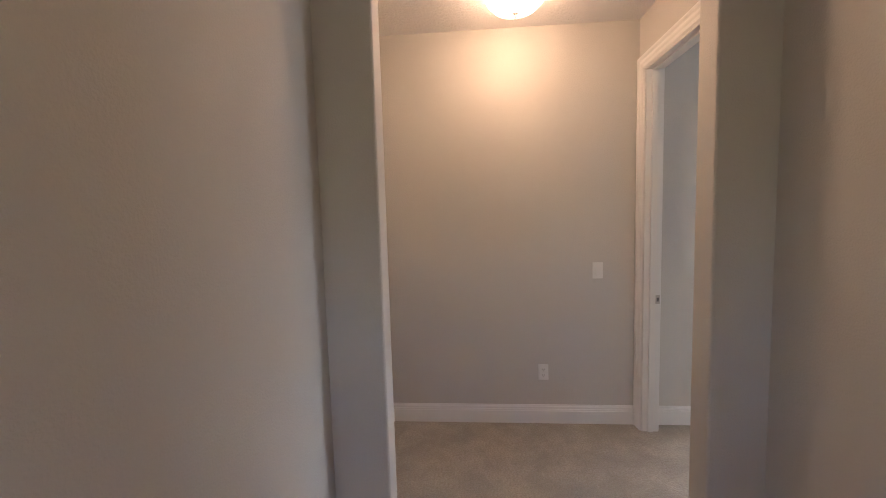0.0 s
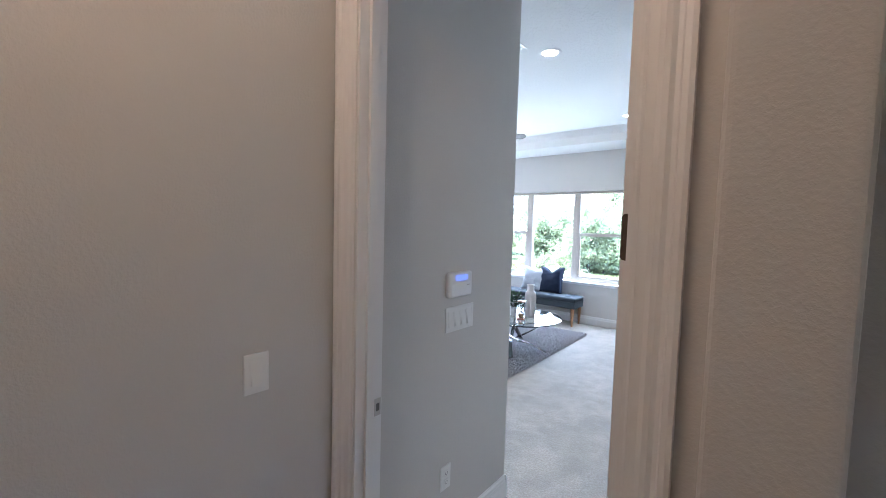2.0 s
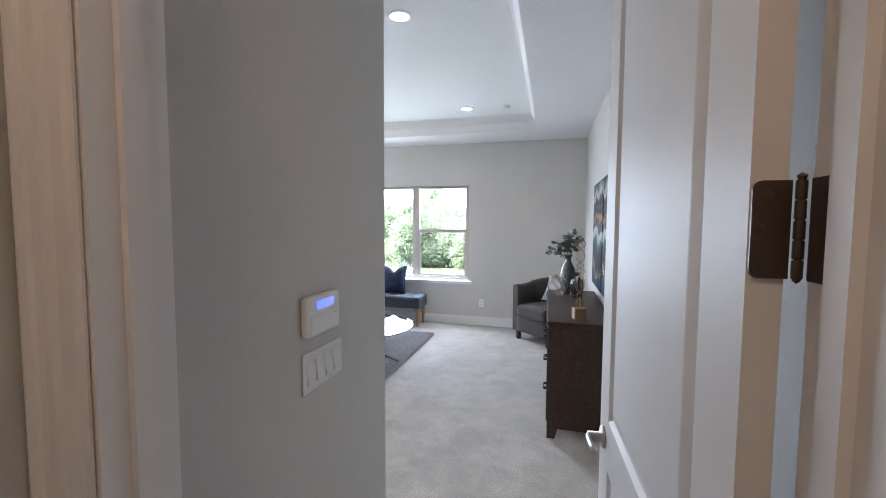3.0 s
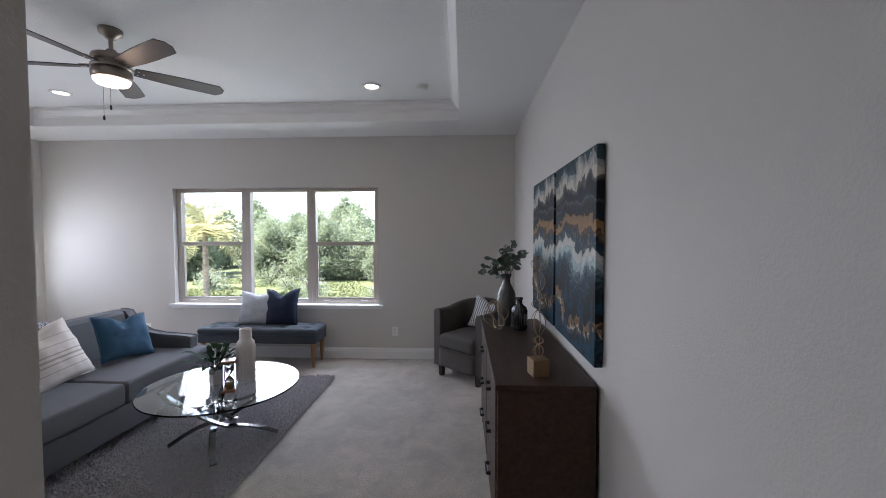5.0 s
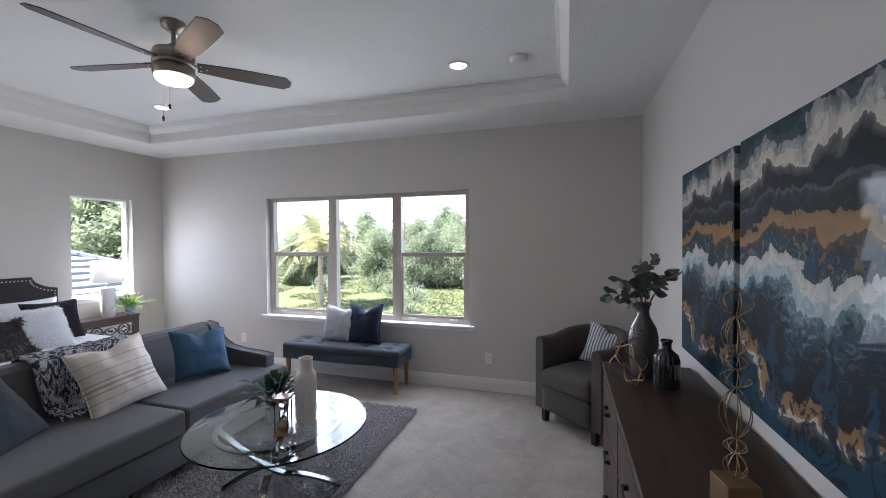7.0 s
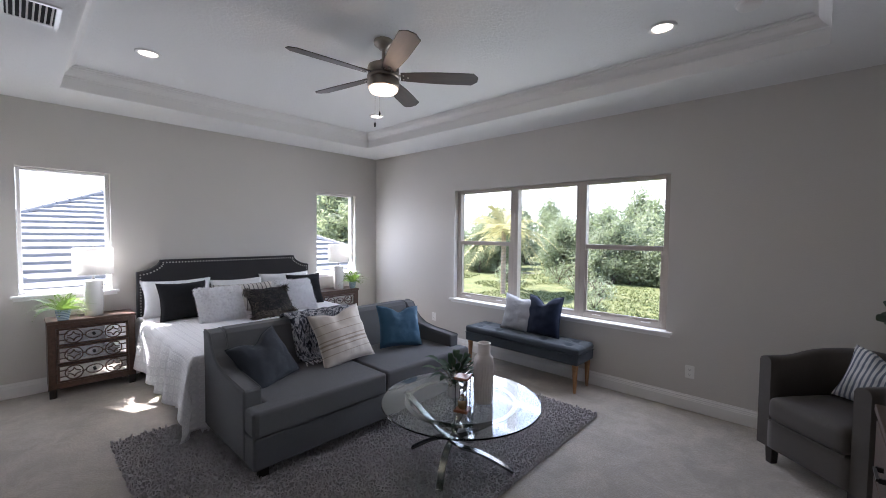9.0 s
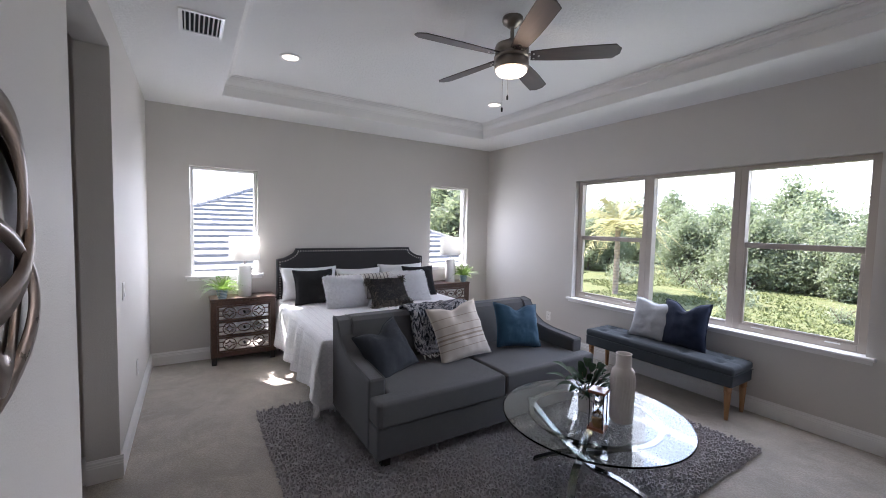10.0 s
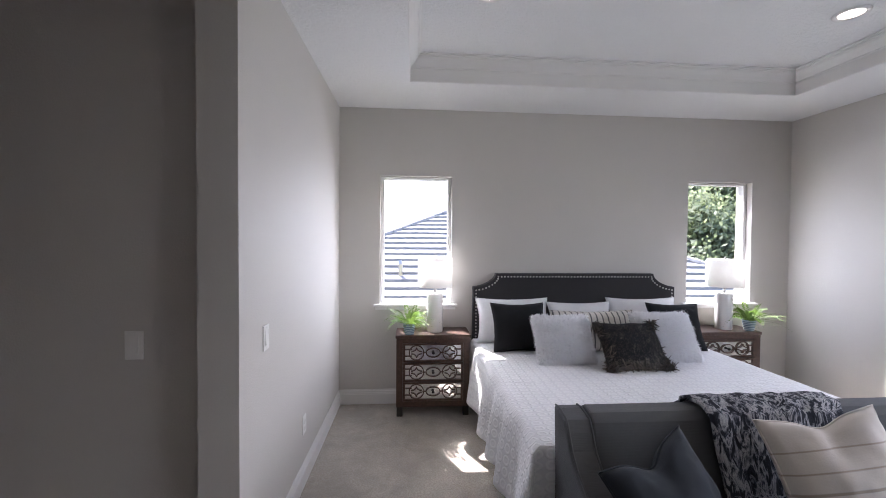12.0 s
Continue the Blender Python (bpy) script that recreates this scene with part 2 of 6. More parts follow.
OPAL = glow("opal_fan_glass", (1, 0.80, 0.58), 1.5)
DOME = glow("opal_dome", (1, 0.72, 0.44), 0.7)
DUCT_SHADE = mat("duct_shade_black", (0.006, 0.006, 0.006), 0.95, var=0.2)
BLACKM = mat("black_metal", (0.012, 0.012, 0.013), 0.4, 0.3)
TILE = mat("pale_roof_tile", (0.265, 0.26, 0.255), 0.8, var=0.15, vs=3, bump=0.3, bs=40, dist=0.01)
STUCCO = mat("cream_stucco", (0.58, 0.53, 0.45), 0.9, var=0.06, bump=0.5, bs=60, dist=0.01)
BARK = mat("grey_bark", (0.13, 0.10, 0.075), 0.9, var=0.35, vs=8, bump=0.8, bs=30, dist=0.03)
PALMBARK = mat("palm_trunk", (0.38, 0.30, 0.23), 0.9, var=0.35, vs=10, bump=0.7, bs=25, dist=0.03)
TREELEAF = mat("oak_foliage", (0.215, 0.250, 0.165), 0.6, var=0.45, vs=0.7)
TREELEAF2 = mat("pale_foliage", (0.25, 0.285, 0.195), 0.6, var=0.4, vs=0.9)
def see_through(m, share, tint):
    """Thin leaves let part of the light through."""
    nt = m.node_tree
    mix, tr = nt.nodes.new("ShaderNodeMixShader"), nt.nodes.new("ShaderNodeBsdfTranslucent")
    tr.inputs[0].default_value, mix.inputs[0].default_value = (*tint, 1), share
    nt.links.new(nt.nodes["Principled BSDF"].outputs[0], mix.inputs[1])
    nt.links.new(tr.outputs[0], mix.inputs[2])
    nt.links.new(mix.outputs[0], nt.nodes["Material Output"].inputs[0])


see_through(TREELEAF, 0.5, (0.28, 0.34, 0.18))
see_through(TREELEAF2, 0.5, (0.32, 0.38, 0.21))
see_through(FURW, 0.4, (0.97, 0.97, 0.98))
see_through(SHADE, 0.45, (0.9, 0.88, 0.84))
see_through(FERN, 0.35, (0.18, 0.29, 0.05))
PALMLEAF = mat("palm_frond", (0.44, 0.43, 0.23), 0.5, var=0.35, vs=1.2)
see_through(PALMLEAF, 0.4, (0.50, 0.48, 0.25))


def spread_mat():
    """White matelasse bedspread with rows of raised ovals."""
    m, nt, links, p = nodes_of("oval_matelasse")
    co, sep = nt.new("ShaderNodeTexCoord"), nt.new("ShaderNodeSeparateXYZ")
    links.new(co.outputs["UV"], sep.inputs[0])
    fx = calc(nt, "SUBTRACT", calc(nt, "FRACT", calc(nt, "MULTIPLY", sep.outputs[0], 1 / 0.050)), 0.5)
    fy = calc(nt, "SUBTRACT", calc(nt, "FRACT", calc(nt, "MULTIPLY", sep.outputs[1], 1 / 0.064)), 0.5)
    d = calc(nt, "SQRT", calc(nt, "ADD", calc(nt, "MULTIPLY", fx, fx), calc(nt, "MULTIPLY", fy, fy)))
    ring = ramp(nt, d, [(0.0, 0.45), (0.20, 0.35), (0.30, 1.0), (0.40, 0.95), (0.47, 0.0)])
    n = noise_tex(nt, 30, 4)
    links.new(mixc(nt, (0.80, 0.80, 0.81), (0.88, 0.88, 0.88), ring), p.inputs["Base Color"])
    p.inputs["Roughness"].default_value, p.inputs["Sheen Weight"].default_value = 0.9, 0.2
    bump_on(nt, links, p, calc(nt, "ADD", ring, calc(nt, "MULTIPLY", n.outputs[0], 0.5)), 0.6, 0.005)
    return m


def stripes(name, base, dark, pitch, width, axis=0, soft=0.02, groups=None):
    """Woven stripes across one local axis."""
    m, nt, links, p = nodes_of(name)
    co, sep = nt.new("ShaderNodeTexCoord"), nt.new("ShaderNodeSeparateXYZ")
    links.new(co.outputs["Object"], sep.inputs[0])
    n = noise_tex(nt, 160, 3)
    if groups:
        stops = [(0.0, 0.0)]
        for a, b in groups:
            stops += [(a - 0.004, 0.0), (a, 1.0), (b, 1.0), (b + 0.004, 0.0)]
        f = ramp(nt, calc(nt, "MULTIPLY", sep.outputs[axis], pitch), stops)
    else:
        fr = calc(nt, "FRACT", calc(nt, "MULTIPLY", sep.outputs[axis], 1 / pitch))
        f = ramp(nt, fr, [(0.0, 1.0), (width, 1.0), (width + soft, 0.0), (1 - soft, 0.0), (1.0, 1.0)])
    col = mixc(nt, base, dark, f)
    links.new(mixc(nt, col, [x * 0.75 for x in base], calc(nt, "MULTIPLY", n.outputs[0], 0.35)), p.inputs["Base Color"])
    p.inputs["Roughness"].default_value, p.inputs["Sheen Weight"].default_value = 0.9, 0.2
    bump_on(nt, links, p, n.outputs[0], 0.4, 0.002)
    return m


def throw_mat():
    m, nt, links, p = nodes_of("navy_white_throw")
    co, mp, n = nt.new("ShaderNodeTexCoord"), nt.new("ShaderNodeMapping"), nt.new("ShaderNodeTexNoise")
    mp.inputs["Scale"].default_value = (36, 10, 1)
    links.new(co.outputs["UV"], mp.inputs[0])
    links.new(mp.outputs[0], n.inputs["Vector"])
    n.inputs["Scale"].default_value, n.inputs["Detail"].default_value, n.inputs["Roughness"].default_value, n.inputs["Distortion"].default_value = 1.0, 5, 0.65, 1.2
    f = noise_tex(nt, 180, 3)
    c = ramp(nt, n.outputs[0], [(0.36, (0.008, 0.010, 0.016)), (0.46, (0.022, 0.029, 0.044)), (0.50, (0.22, 0.23, 0.26)), (0.56, (0.56, 0.56, 0.57)), (0.64, (0.05, 0.06, 0.09))])
    links.new(mixc(nt, c, (0.02, 0.022, 0.03), calc(nt, "MULTIPLY", f.outputs[0], 0.35)), p.inputs["Base Color"])
    p.inputs["Roughness"].default_value = 0.95
    bump_on(nt, links, p, calc(nt, "ADD", f.outputs[0], n.outputs[0]), 0.7, 0.006)
    return m


def art_mat(name, seed):
    """Abstract canvas: layered teal, white and gilded waves under a gloss varnish."""
    m, nt, links, p = nodes_of(name)
    co, sep, mp = nt.new("ShaderNodeTexCoord"), nt.new("ShaderNodeSeparateXYZ"), nt.new("ShaderNodeMapping")
    mp.inputs["Location"].default_value = (0, seed, 0)
    links.new(co.outputs["Object"], mp.inputs[0])
    links.new(co.outputs["Object"], sep.inputs[0])

    def nz(scale, detail, stretch=(1, 1, 1), dist=0.0):
        mm, n = nt.new("ShaderNodeMapping"), nt.new("ShaderNodeTexNoise")
        mm.inputs["Scale"].default_value = stretch
        links.new(mp.outputs[0], mm.inputs[0])
        links.new(mm.outputs[0], n.inputs["Vector"])
        n.inputs["Scale"].default_value, n.inputs["Detail"].default_value, n.inputs["Distortion"].default_value = scale, detail, dist
        return calc(nt, "SUBTRACT", n.outputs[0], 0.5)
    v = calc(nt, "ADD", sep.outputs[2], 0.5)
    ridge = calc(nt, "ADD", calc(nt, "MULTIPLY", nz(1.9, 2, (1, 1, 0.55), 0.4), 0.44), calc(nt, "MULTIPLY", nz(5.0, 10, (1, 1, 1.0), 1.6), 0.16))
    w = calc(nt, "ADD", calc(nt, "ADD", v, ridge), calc(nt, "MULTIPLY", nz(46, 8, (1, 1, 0.8), 0.5), 0.022))
    black, navy, teal, gold = (0.005, 0.008, 0.014), (0.008, 0.020, 0.036), (0.014, 0.075, 0.125), (0.30, 0.17, 0.070)
    stops = [(0.0, teal), (0.055, (0.012, 0.090, 0.15)), (0.10, navy), (0.135, (0.50, 0.45, 0.37)), (0.155, gold), (0.205, black), (0.26, navy),
             (0.33, (0.012, 0.034, 0.060)), (0.375, (0.020, 0.070, 0.11)), (0.415, (0.10, 0.19, 0.23)), (0.45, (0.36, 0.47, 0.49)), (0.485, (0.64, 0.63, 0.58)),
             (0.535, (0.055, 0.10, 0.12)), (0.555, teal), (0.59, navy), (0.622, gold), (0.668, black), (0.72, (0.020, 0.024, 0.030)), (0.745, (0.16, 0.17, 0.18)),
             (0.76, black), (0.80, (0.024, 0.032, 0.040)), (0.835, (0.56, 0.51, 0.44)), (0.885, (0.34, 0.36, 0.34)), (0.92, (0.09, 0.15, 0.17)), (0.955, (0.022, 0.080, 0.105))]
    stops = [(q, c if c[0] > 0.25 else [x * 0.52 for x in c]) for q, c in stops]
    bands = mixc(nt, ramp(nt, w, stops), ramp(nt, w, stops, "CONSTANT"), 0.75)
    # dark blue pools, pale foam between the gilded ridges, gold flakes
    pool = ramp(nt, calc(nt, "ADD", nz(6.5, 10, (1, 1, 0.75), 1.5), 0.5), [(0.51, 0.0), (0.54, 0.9)])
    zone = ramp(nt, w, [(0.24, 1.0), (0.40, 0.8), (0.47, 0.1), (0.53, 0.1), (0.56, 0.9), (0.60, 0.5), (0.62, 0.0), (0.66, 0.0), (0.69, 0.4), (0.83, 0.1), (0.92, 0.5)])
    col = mixc(nt, bands, (0.006, 0.042, 0.080), calc(nt, "MULTIPLY", pool, zone))
    ink = ramp(nt, calc(nt, "ADD", nz(11, 10, (1, 1, 0.9), 2.2), 0.5), [(0.53, 0.0), (0.56, 0.85)])
    col = mixc(nt, col, black, calc(nt, "MULTIPLY", ink, zone))
    foam = ramp(nt, calc(nt, "ADD", nz(13, 10, (1, 0.8, 1.6), 2.8), 0.5), [(0.565, 0.0), (0.60, 0.8)])
    froth = ramp(nt, w, [(0.26, 0.0), (0.38, 0.2), (0.46, 0.8), (0.55, 0.4), (0.59, 0.0), (0.70, 0.06), (0.80, 0.0)])
    col = mixc(nt, col, (0.24, 0.32, 0.34), calc(nt, "MULTIPLY", foam, froth))
    fleck = nz(30, 8, (1, 1, 0.9), 0.5)
    flake = ramp(nt, calc(nt, "ADD", fleck, 0.5), [(0.56, 0.0), (0.58, 0.9)])
    patch = ramp(nt, w, [(0.545, 0.0), (0.56, 0.6), (0.61, 0.5), (0.62, 0.0)])
    col = mixc(nt, col, gold, calc(nt, "MULTIPLY", flake, patch))
    links.new(col, p.inputs["Base Color"])
    p.inputs["Roughness"].default_value, p.inputs["Coat Weight"].default_value, p.inputs["Coat Roughness"].default_value = 0.55, 0.3, 0.02
    p.inputs["Specular IOR Level"].default_value = 0.15
    return m


def ground_mat():
    m, nt, links, p = nodes_of("rough_grass")
    a, b, c = noise_tex(nt, 0.16, 5), noise_tex(nt, 1.4, 6), noise_tex(nt, 9.0, 4)
    col = mixc(nt, (0.090, 0.115, 0.036), (0.175, 0.180, 0.070), ramp(nt, b.outputs[0], [(0.35, 0.0), (0.65, 1.0)]))
    col = mixc(nt, col, (0.30, 0.27, 0.19), ramp(nt, a.outputs[0], [(0.60, 0.0), (0.70, 0.7)]))
    links.new(mixc(nt, col, (0.065, 0.085, 0.028), calc(nt, "MULTIPLY", c.outputs[0], 0.5)), p.inputs["Base Color"])
    p.inputs["Roughness"].default_value = 0.95
    bump_on(nt, links, p, calc(nt, "ADD", b.outputs[0], c.outputs[0]), 0.9, 0.15)
    return m


SPREAD, THROW, GRASS = spread_mat(), throw_mat(), ground_mat()
ART1, ART2 = art_mat("abstract_canvas", 0.0), art_mat("abstract_canvas_pair", 0.02)
TICKING = stripes("blue_ticking", (0.66, 0.66, 0.66), (0.06, 0.085, 0.14), 0.026, 0.42)
CREAM = stripes("cream_woven_bands", (0.63, 0.585, 0.53), (0.33, 0.275, 0.215), 2.0, 0, axis=2, groups=[(0.20, 0.206), (0.30, 0.314), (0.36, 0.386), (0.43, 0.444), (0.56, 0.567), (0.70, 0.706)])
BOLSTER = stripes("cream_black_bolster", (0.66, 0.63, 0.58), (0.06, 0.06, 0.065), 0.05, 0.22)
POTBLUE = stripes("blue_white_pot", (0.42, 0.50, 0.55), (0.06, 0.13, 0.20), 0.016, 0.45, axis=2)
VASEW = mat("ribbed_pale_clay", (0.72, 0.67, 0.64), 0.45, var=0.12, vs=20)


# ---- mesh helpers ----
def mesh_object(name, bm, material, smooth=False):
    me = bpy.data.meshes.new(name)
    bmesh.ops.recalc_face_normals(bm, faces=bm.faces) if len(bm.faces) < 40000 else None
    bm.to_mesh(me)
    bm.free()
    me.materials.append(material)
    if smooth:
        me.polygons.foreach_set("use_smooth", [True] * len(me.polygons))
    return new(name, me)


def part(name, bm, material, parent, label="", smooth=False):
    ob = mesh_object(name, bm, material, smooth)
    ob.parent = parent
    return tagged(ob, label)


def thing(name, m, label, category, group=""):
    ob = new(name)
    ob.empty_display_size = 0.1
    ob.matrix_world = m
    return tagged(ob, label, category, group)


def setting(name, bm, material, label="", smooth=False):
    return tagged(mesh_object(name, bm, material, smooth), label, kind="structure")


def boxes(*dims, bevel=0.0, seg=2):
    """One mesh of boxes x0, x1, y0, y1, z0, z1."""
    bm = bmesh.new()
    for x0, x1, y0, y1, z0, z1 in dims:
        vs = bmesh.ops.create_cube(bm, size=1)["verts"]
        for v in vs:
            v.co = Vector(((x0 + x1) / 2 + v.co.x * (x1 - x0), (y0 + y1) / 2 + v.co.y * (y1 - y0), (z0 + z1) / 2 + v.co.z * (z1 - z0)))
    if bevel:
        bmesh.ops.bevel(bm, geom=bm.edges[:], offset=bevel, segments=seg, affect="EDGES", profile=0.5)
    return bm


def lathe(profile, seg=32, bm=None, at=(0, 0, 0)):
    bm = bm or bmesh.new()
    at = Vector(at)
    rings = []
    for r, z in profile:
        if r < 1e-5:
            rings.append([bm.verts.new(at + Vector((0, 0, z)))])
        else:
            rings.append([bm.verts.new(at + Vector((r * math.cos(2 * math.pi * i / seg), r * math.sin(2 * math.pi * i / seg), z))) for i in range(seg)])
    for a, b in zip(rings, rings[1:]):
        for i in range(seg):
            j = (i + 1) % seg
            if len(a) == 1 and len(b) > 1:
                bm.faces.new((a[0], b[i], b[j]))
            elif len(b) == 1 and len(a) > 1:
                bm.faces.new((a[i], b[0], a[j]))
            elif len(a) > 1:
                bm.faces.new((a[i], b[i], b[j], a[j]))
    return bm


def sweep(points, section, closed=False, bm=None, up=(0, 0, 1), scales=None):
    """A cross section (list of 2D points) carried along a line."""
    bm = bm or bmesh.new()
    pts = [Vector(p) for p in points]
    n, rings, upv = len(pts), [], Vector(up)
    for i, p in enumerate(pts):
        a = pts[(i - 1) % n] if closed or i else p
        b = pts[(i + 1) % n] if closed or i < n - 1 else p
        t = (b - a).normalized()
        s = t.cross(upv)
        s = s.normalized() if s.length > 1e-4 else Vector((1, 0, 0))
        u = s.cross(t).normalized()
        k = scales[i] if scales else 1.0
        rings.append([bm.verts.new(p + s * x * k + u * y * k) for x, y in section])
    m = len(section)
    for i in range(n if closed else n - 1):
        a, b = rings[i], rings[(i + 1) % n]
        for j in range(m):
            bm.faces.new((a[j], a[(j + 1) % m], b[(j + 1) % m], b[j]))
    if not closed and m > 2:
        bm.faces.new(rings[0])
        bm.faces.new(rings[-1][::-1])
    return bm


def circle(r, n=8):
    return [(r * math.cos(2 * math.pi * i / n), r * math.sin(2 * math.pi * i / n)) for i in range(n)]


def rect(w, h):
    return [(-w / 2, -h / 2), (w / 2, -h / 2), (w / 2, h / 2), (-w / 2, h / 2)]


def prism(outline, lo, hi, axis="y", bevel=0.0, seg=2):
    """An outline in the other two axes, drawn out from lo to hi along one axis."""
    bm = bmesh.new()

    def put(a, b, c):
        return {"x": (c, a, b), "y": (a, c, b), "z": (a, b, c)}[axis]
    r0 = [bm.verts.new(put(a, b, lo)) for a, b in outline]
    r1 = [bm.verts.new(put(a, b, hi)) for a, b in outline]
    n = len(outline)
    for i in range(n):
        bm.faces.new((r0[i], r0[(i + 1) % n], r1[(i + 1) % n], r1[i]))
    bm.faces.new(r0), bm.faces.new(r1[::-1])
    if bevel:
        bmesh.ops.recalc_face_normals(bm, faces=bm.faces)
        caps = [e for e in bm.edges if (e.verts[0] in r0 and e.verts[1] in r0) or (e.verts[0] in r1 and e.verts[1] in r1)]
        bmesh.ops.bevel(bm, geom=caps, offset=bevel, segments=seg, affect="EDGES", profile=0.5)
    return bm


def soft_box(x0, x1, y0, y1, z0, z1, r, n=10, crown=0.0, wrinkle=0.0, seed=0.0):
    """A padded block with rounded edges and a domed top."""
    bm = bmesh.new()
    bmesh.ops.create_cube(bm, size=2)
    bmesh.ops.subdivide_edges(bm, edges=bm.edges[:], cuts=n, use_grid_fill=True)
    h = Vector(((x1 - x0) / 2, (y1 - y0) / 2, (z1 - z0) / 2))
    c = Vector(((x0 + x1) / 2, (y0 + y1) / 2, (z0 + z1) / 2))
    r = min(r, *h)
    for v in bm.verts:
        p = Vector([math.copysign(abs(q) ** 0.62, q) for q in v.co])
        q = Vector([p[i] * h[i] for i in range(3)])
        core = Vector([max(-(h[i] - r), min(h[i] - r, q[i])) for i in range(3)])
        d = q - core
        if d.length > 1e-6:
            q = core + d.normalized() * r
        if crown and p.z > 0:
            q.z += crown * (1 - p.x ** 2) * (1 - p.y ** 2) * p.z
        if wrinkle:
            q += v.co.normalized() * wrinkle * noise.noise(q * 7 + Vector((seed, 0, 0)))
        v.co = q + c
    return bm


def pillow_mesh(w, h, t, chop=0.0, seed=0.0, n=22, wrinkle=0.012, ears=0.10):
    """An upright scatter cushion on its lower edge, thick along y."""
    bm = bmesh.new()
    sides = []
    for s in (1, -1):
        g = []
        for i in range(n + 1):
            row = []
            for j in range(n + 1):
                u, v = 2 * i / n - 1, 2 * j / n - 1
                k = max(0.0, (1 - u * u) * (1 - v * v)) ** 0.42
                x = w / 2 * u * (1 - ears * (1 - v * v) * u * u)
                z = h / 2 * v * (1 - ears * (1 - u * u) * v * v)
                z -= chop * h * math.exp(-(u / 0.33) ** 2) * max(0.0, v) ** 1.6
                y = s * t / 2 * k * (1 - 0.35 * (chop > 0) * math.exp(-(u / 0.22) ** 2) * max(0, v))
                wv = wrinkle * noise.noise(Vector((u * 2.3 + seed, v * 2.3, s * 3.1))) + wrinkle * 0.6 * noise.noise(Vector((u * 6 + seed, v * 6, s)))
                edge = min(1.0, k * 1.6)
                row.append(Vector((x + wv * 0.6 * edge, y + s * wv * edge, z + h / 2)))
            g.append(row)
        sides.append(g)
    vs = {}

    def vert(s, i, j):
        rim = i in (0, n) or j in (0, n)
        key = (0 if rim else s, i, j)
        if key not in vs:
            vs[key] = bm.verts.new(sides[s][i][j])
        return vs[key]
    for s in (0, 1):
        for i in range(n):
            for j in range(n):
                q = [vert(s, i, j), vert(s, i + 1, j), vert(s, i + 1, j + 1), vert(s, i, j + 1)]
                bm.faces.new(q if s else q[::-1])
    outline = [sides[0][i][0] for i in range(n)] + [sides[0][n][j] for j in range(n)] + [sides[0][i][n] for i in range(n, 0, -1)] + [sides[0][0][j] for j in range(n, 0, -1)]
    return bm, outline


def strands(bm_src, count, length, seed, width=0.0030, droop=0.3):
    """Loose pile standing on a mesh's faces."""
    rnd = random.Random(seed)
    bm_src.faces.ensure_lookup_table()
    bmesh.ops.recalc_face_normals(bm_src, faces=bm_src.faces)
    faces = bm_src.faces[:]
    areas = [f.calc_area() for f in faces]
    picks = rnd.choices(range(len(faces)), weights=areas, k=count)
    verts, tris = [], []
    for k in picks:
        f = faces[k]
        cs = [v.co for v in f.verts]
        a, b = rnd.random(), rnd.random()
        p = cs[0].lerp(cs[1], a).lerp(cs[3 % len(cs)].lerp(cs[2], a), b)
        side = Vector((rnd.uniform(-1, 1), rnd.uniform(-1, 1), rnd.uniform(-1, 1)))
        way = (f.normal + side * 0.75 + Vector((0, 0, -droop))).normalized()
        ln = length * rnd.uniform(0.5, 1.2)
        s = way.cross(side).normalized() * width
        mid = p + way * ln * 0.55
        tip = mid + (way + Vector((0, 0, -droop)) + side * 0.4).normalized() * ln * 0.5
        i = len(verts)
        verts += [p - s, p + s, mid + s * 0.8, mid - s * 0.8, tip]
        tris += [(i, i + 1, i + 2, i + 3), (i + 3, i + 2, i + 4)]
    bm = bmesh.new()
    vv = [bm.verts.new(v) for v in verts]
    for t in tris:
        bm.faces.new([vv[i] for i in t])
    return bm


def cushion(name, m, w, h, t, material, label, chop=0.0, seed=0.0, piping=True, fur=0, group="", furlen=0.035):
    ob = thing(name, m, label, "pillow", group)
    bm, outline = pillow_mesh(w, h, t, chop, seed)
    if fur:
        src = bm.copy()
        part("fur", strands(src, fur, furlen, seed, 0.0045 if furlen > 0.06 else 0.003), material, ob)
        src.free()
    part("cover", bm, (WHITEF if material == FURW else BLACKF) if fur else material, ob, smooth=True)
    if piping and not fur:
        part("piping", sweep(outline, circle(0.0045, 5), closed=True), material, ob, smooth=True)
    return ob


def leafy(bm, base, way, length, width, bend=0.4, fold=0.15, seg=4, up=Vector((0, 0, 1))):
    """A single bent leaf blade."""
    way = way.normalized()
    s = way.cross(up)
    s = s.normalized() if s.length > 1e-3 else Vector((1, 0, 0))
    rows = []
    for i in range(seg + 1):
        f = i / seg
        c = base + way * length * f - up * bend * length * f * f
        w = width * math.sin(math.pi * min(0.97, 0.08 + f * 0.9)) ** 0.8 * 0.5
        rows.append((bm.verts.new(c - s * w + up * w * fold), bm.verts.new(c), bm.verts.new(c + s * w + up * w * fold)))
    for a, b in zip(rows, rows[1:]):
        bm.faces.new((a[0], a[1], b[1], b[0]))
        bm.faces.new((a[1], a[2], b[2], b[1]))


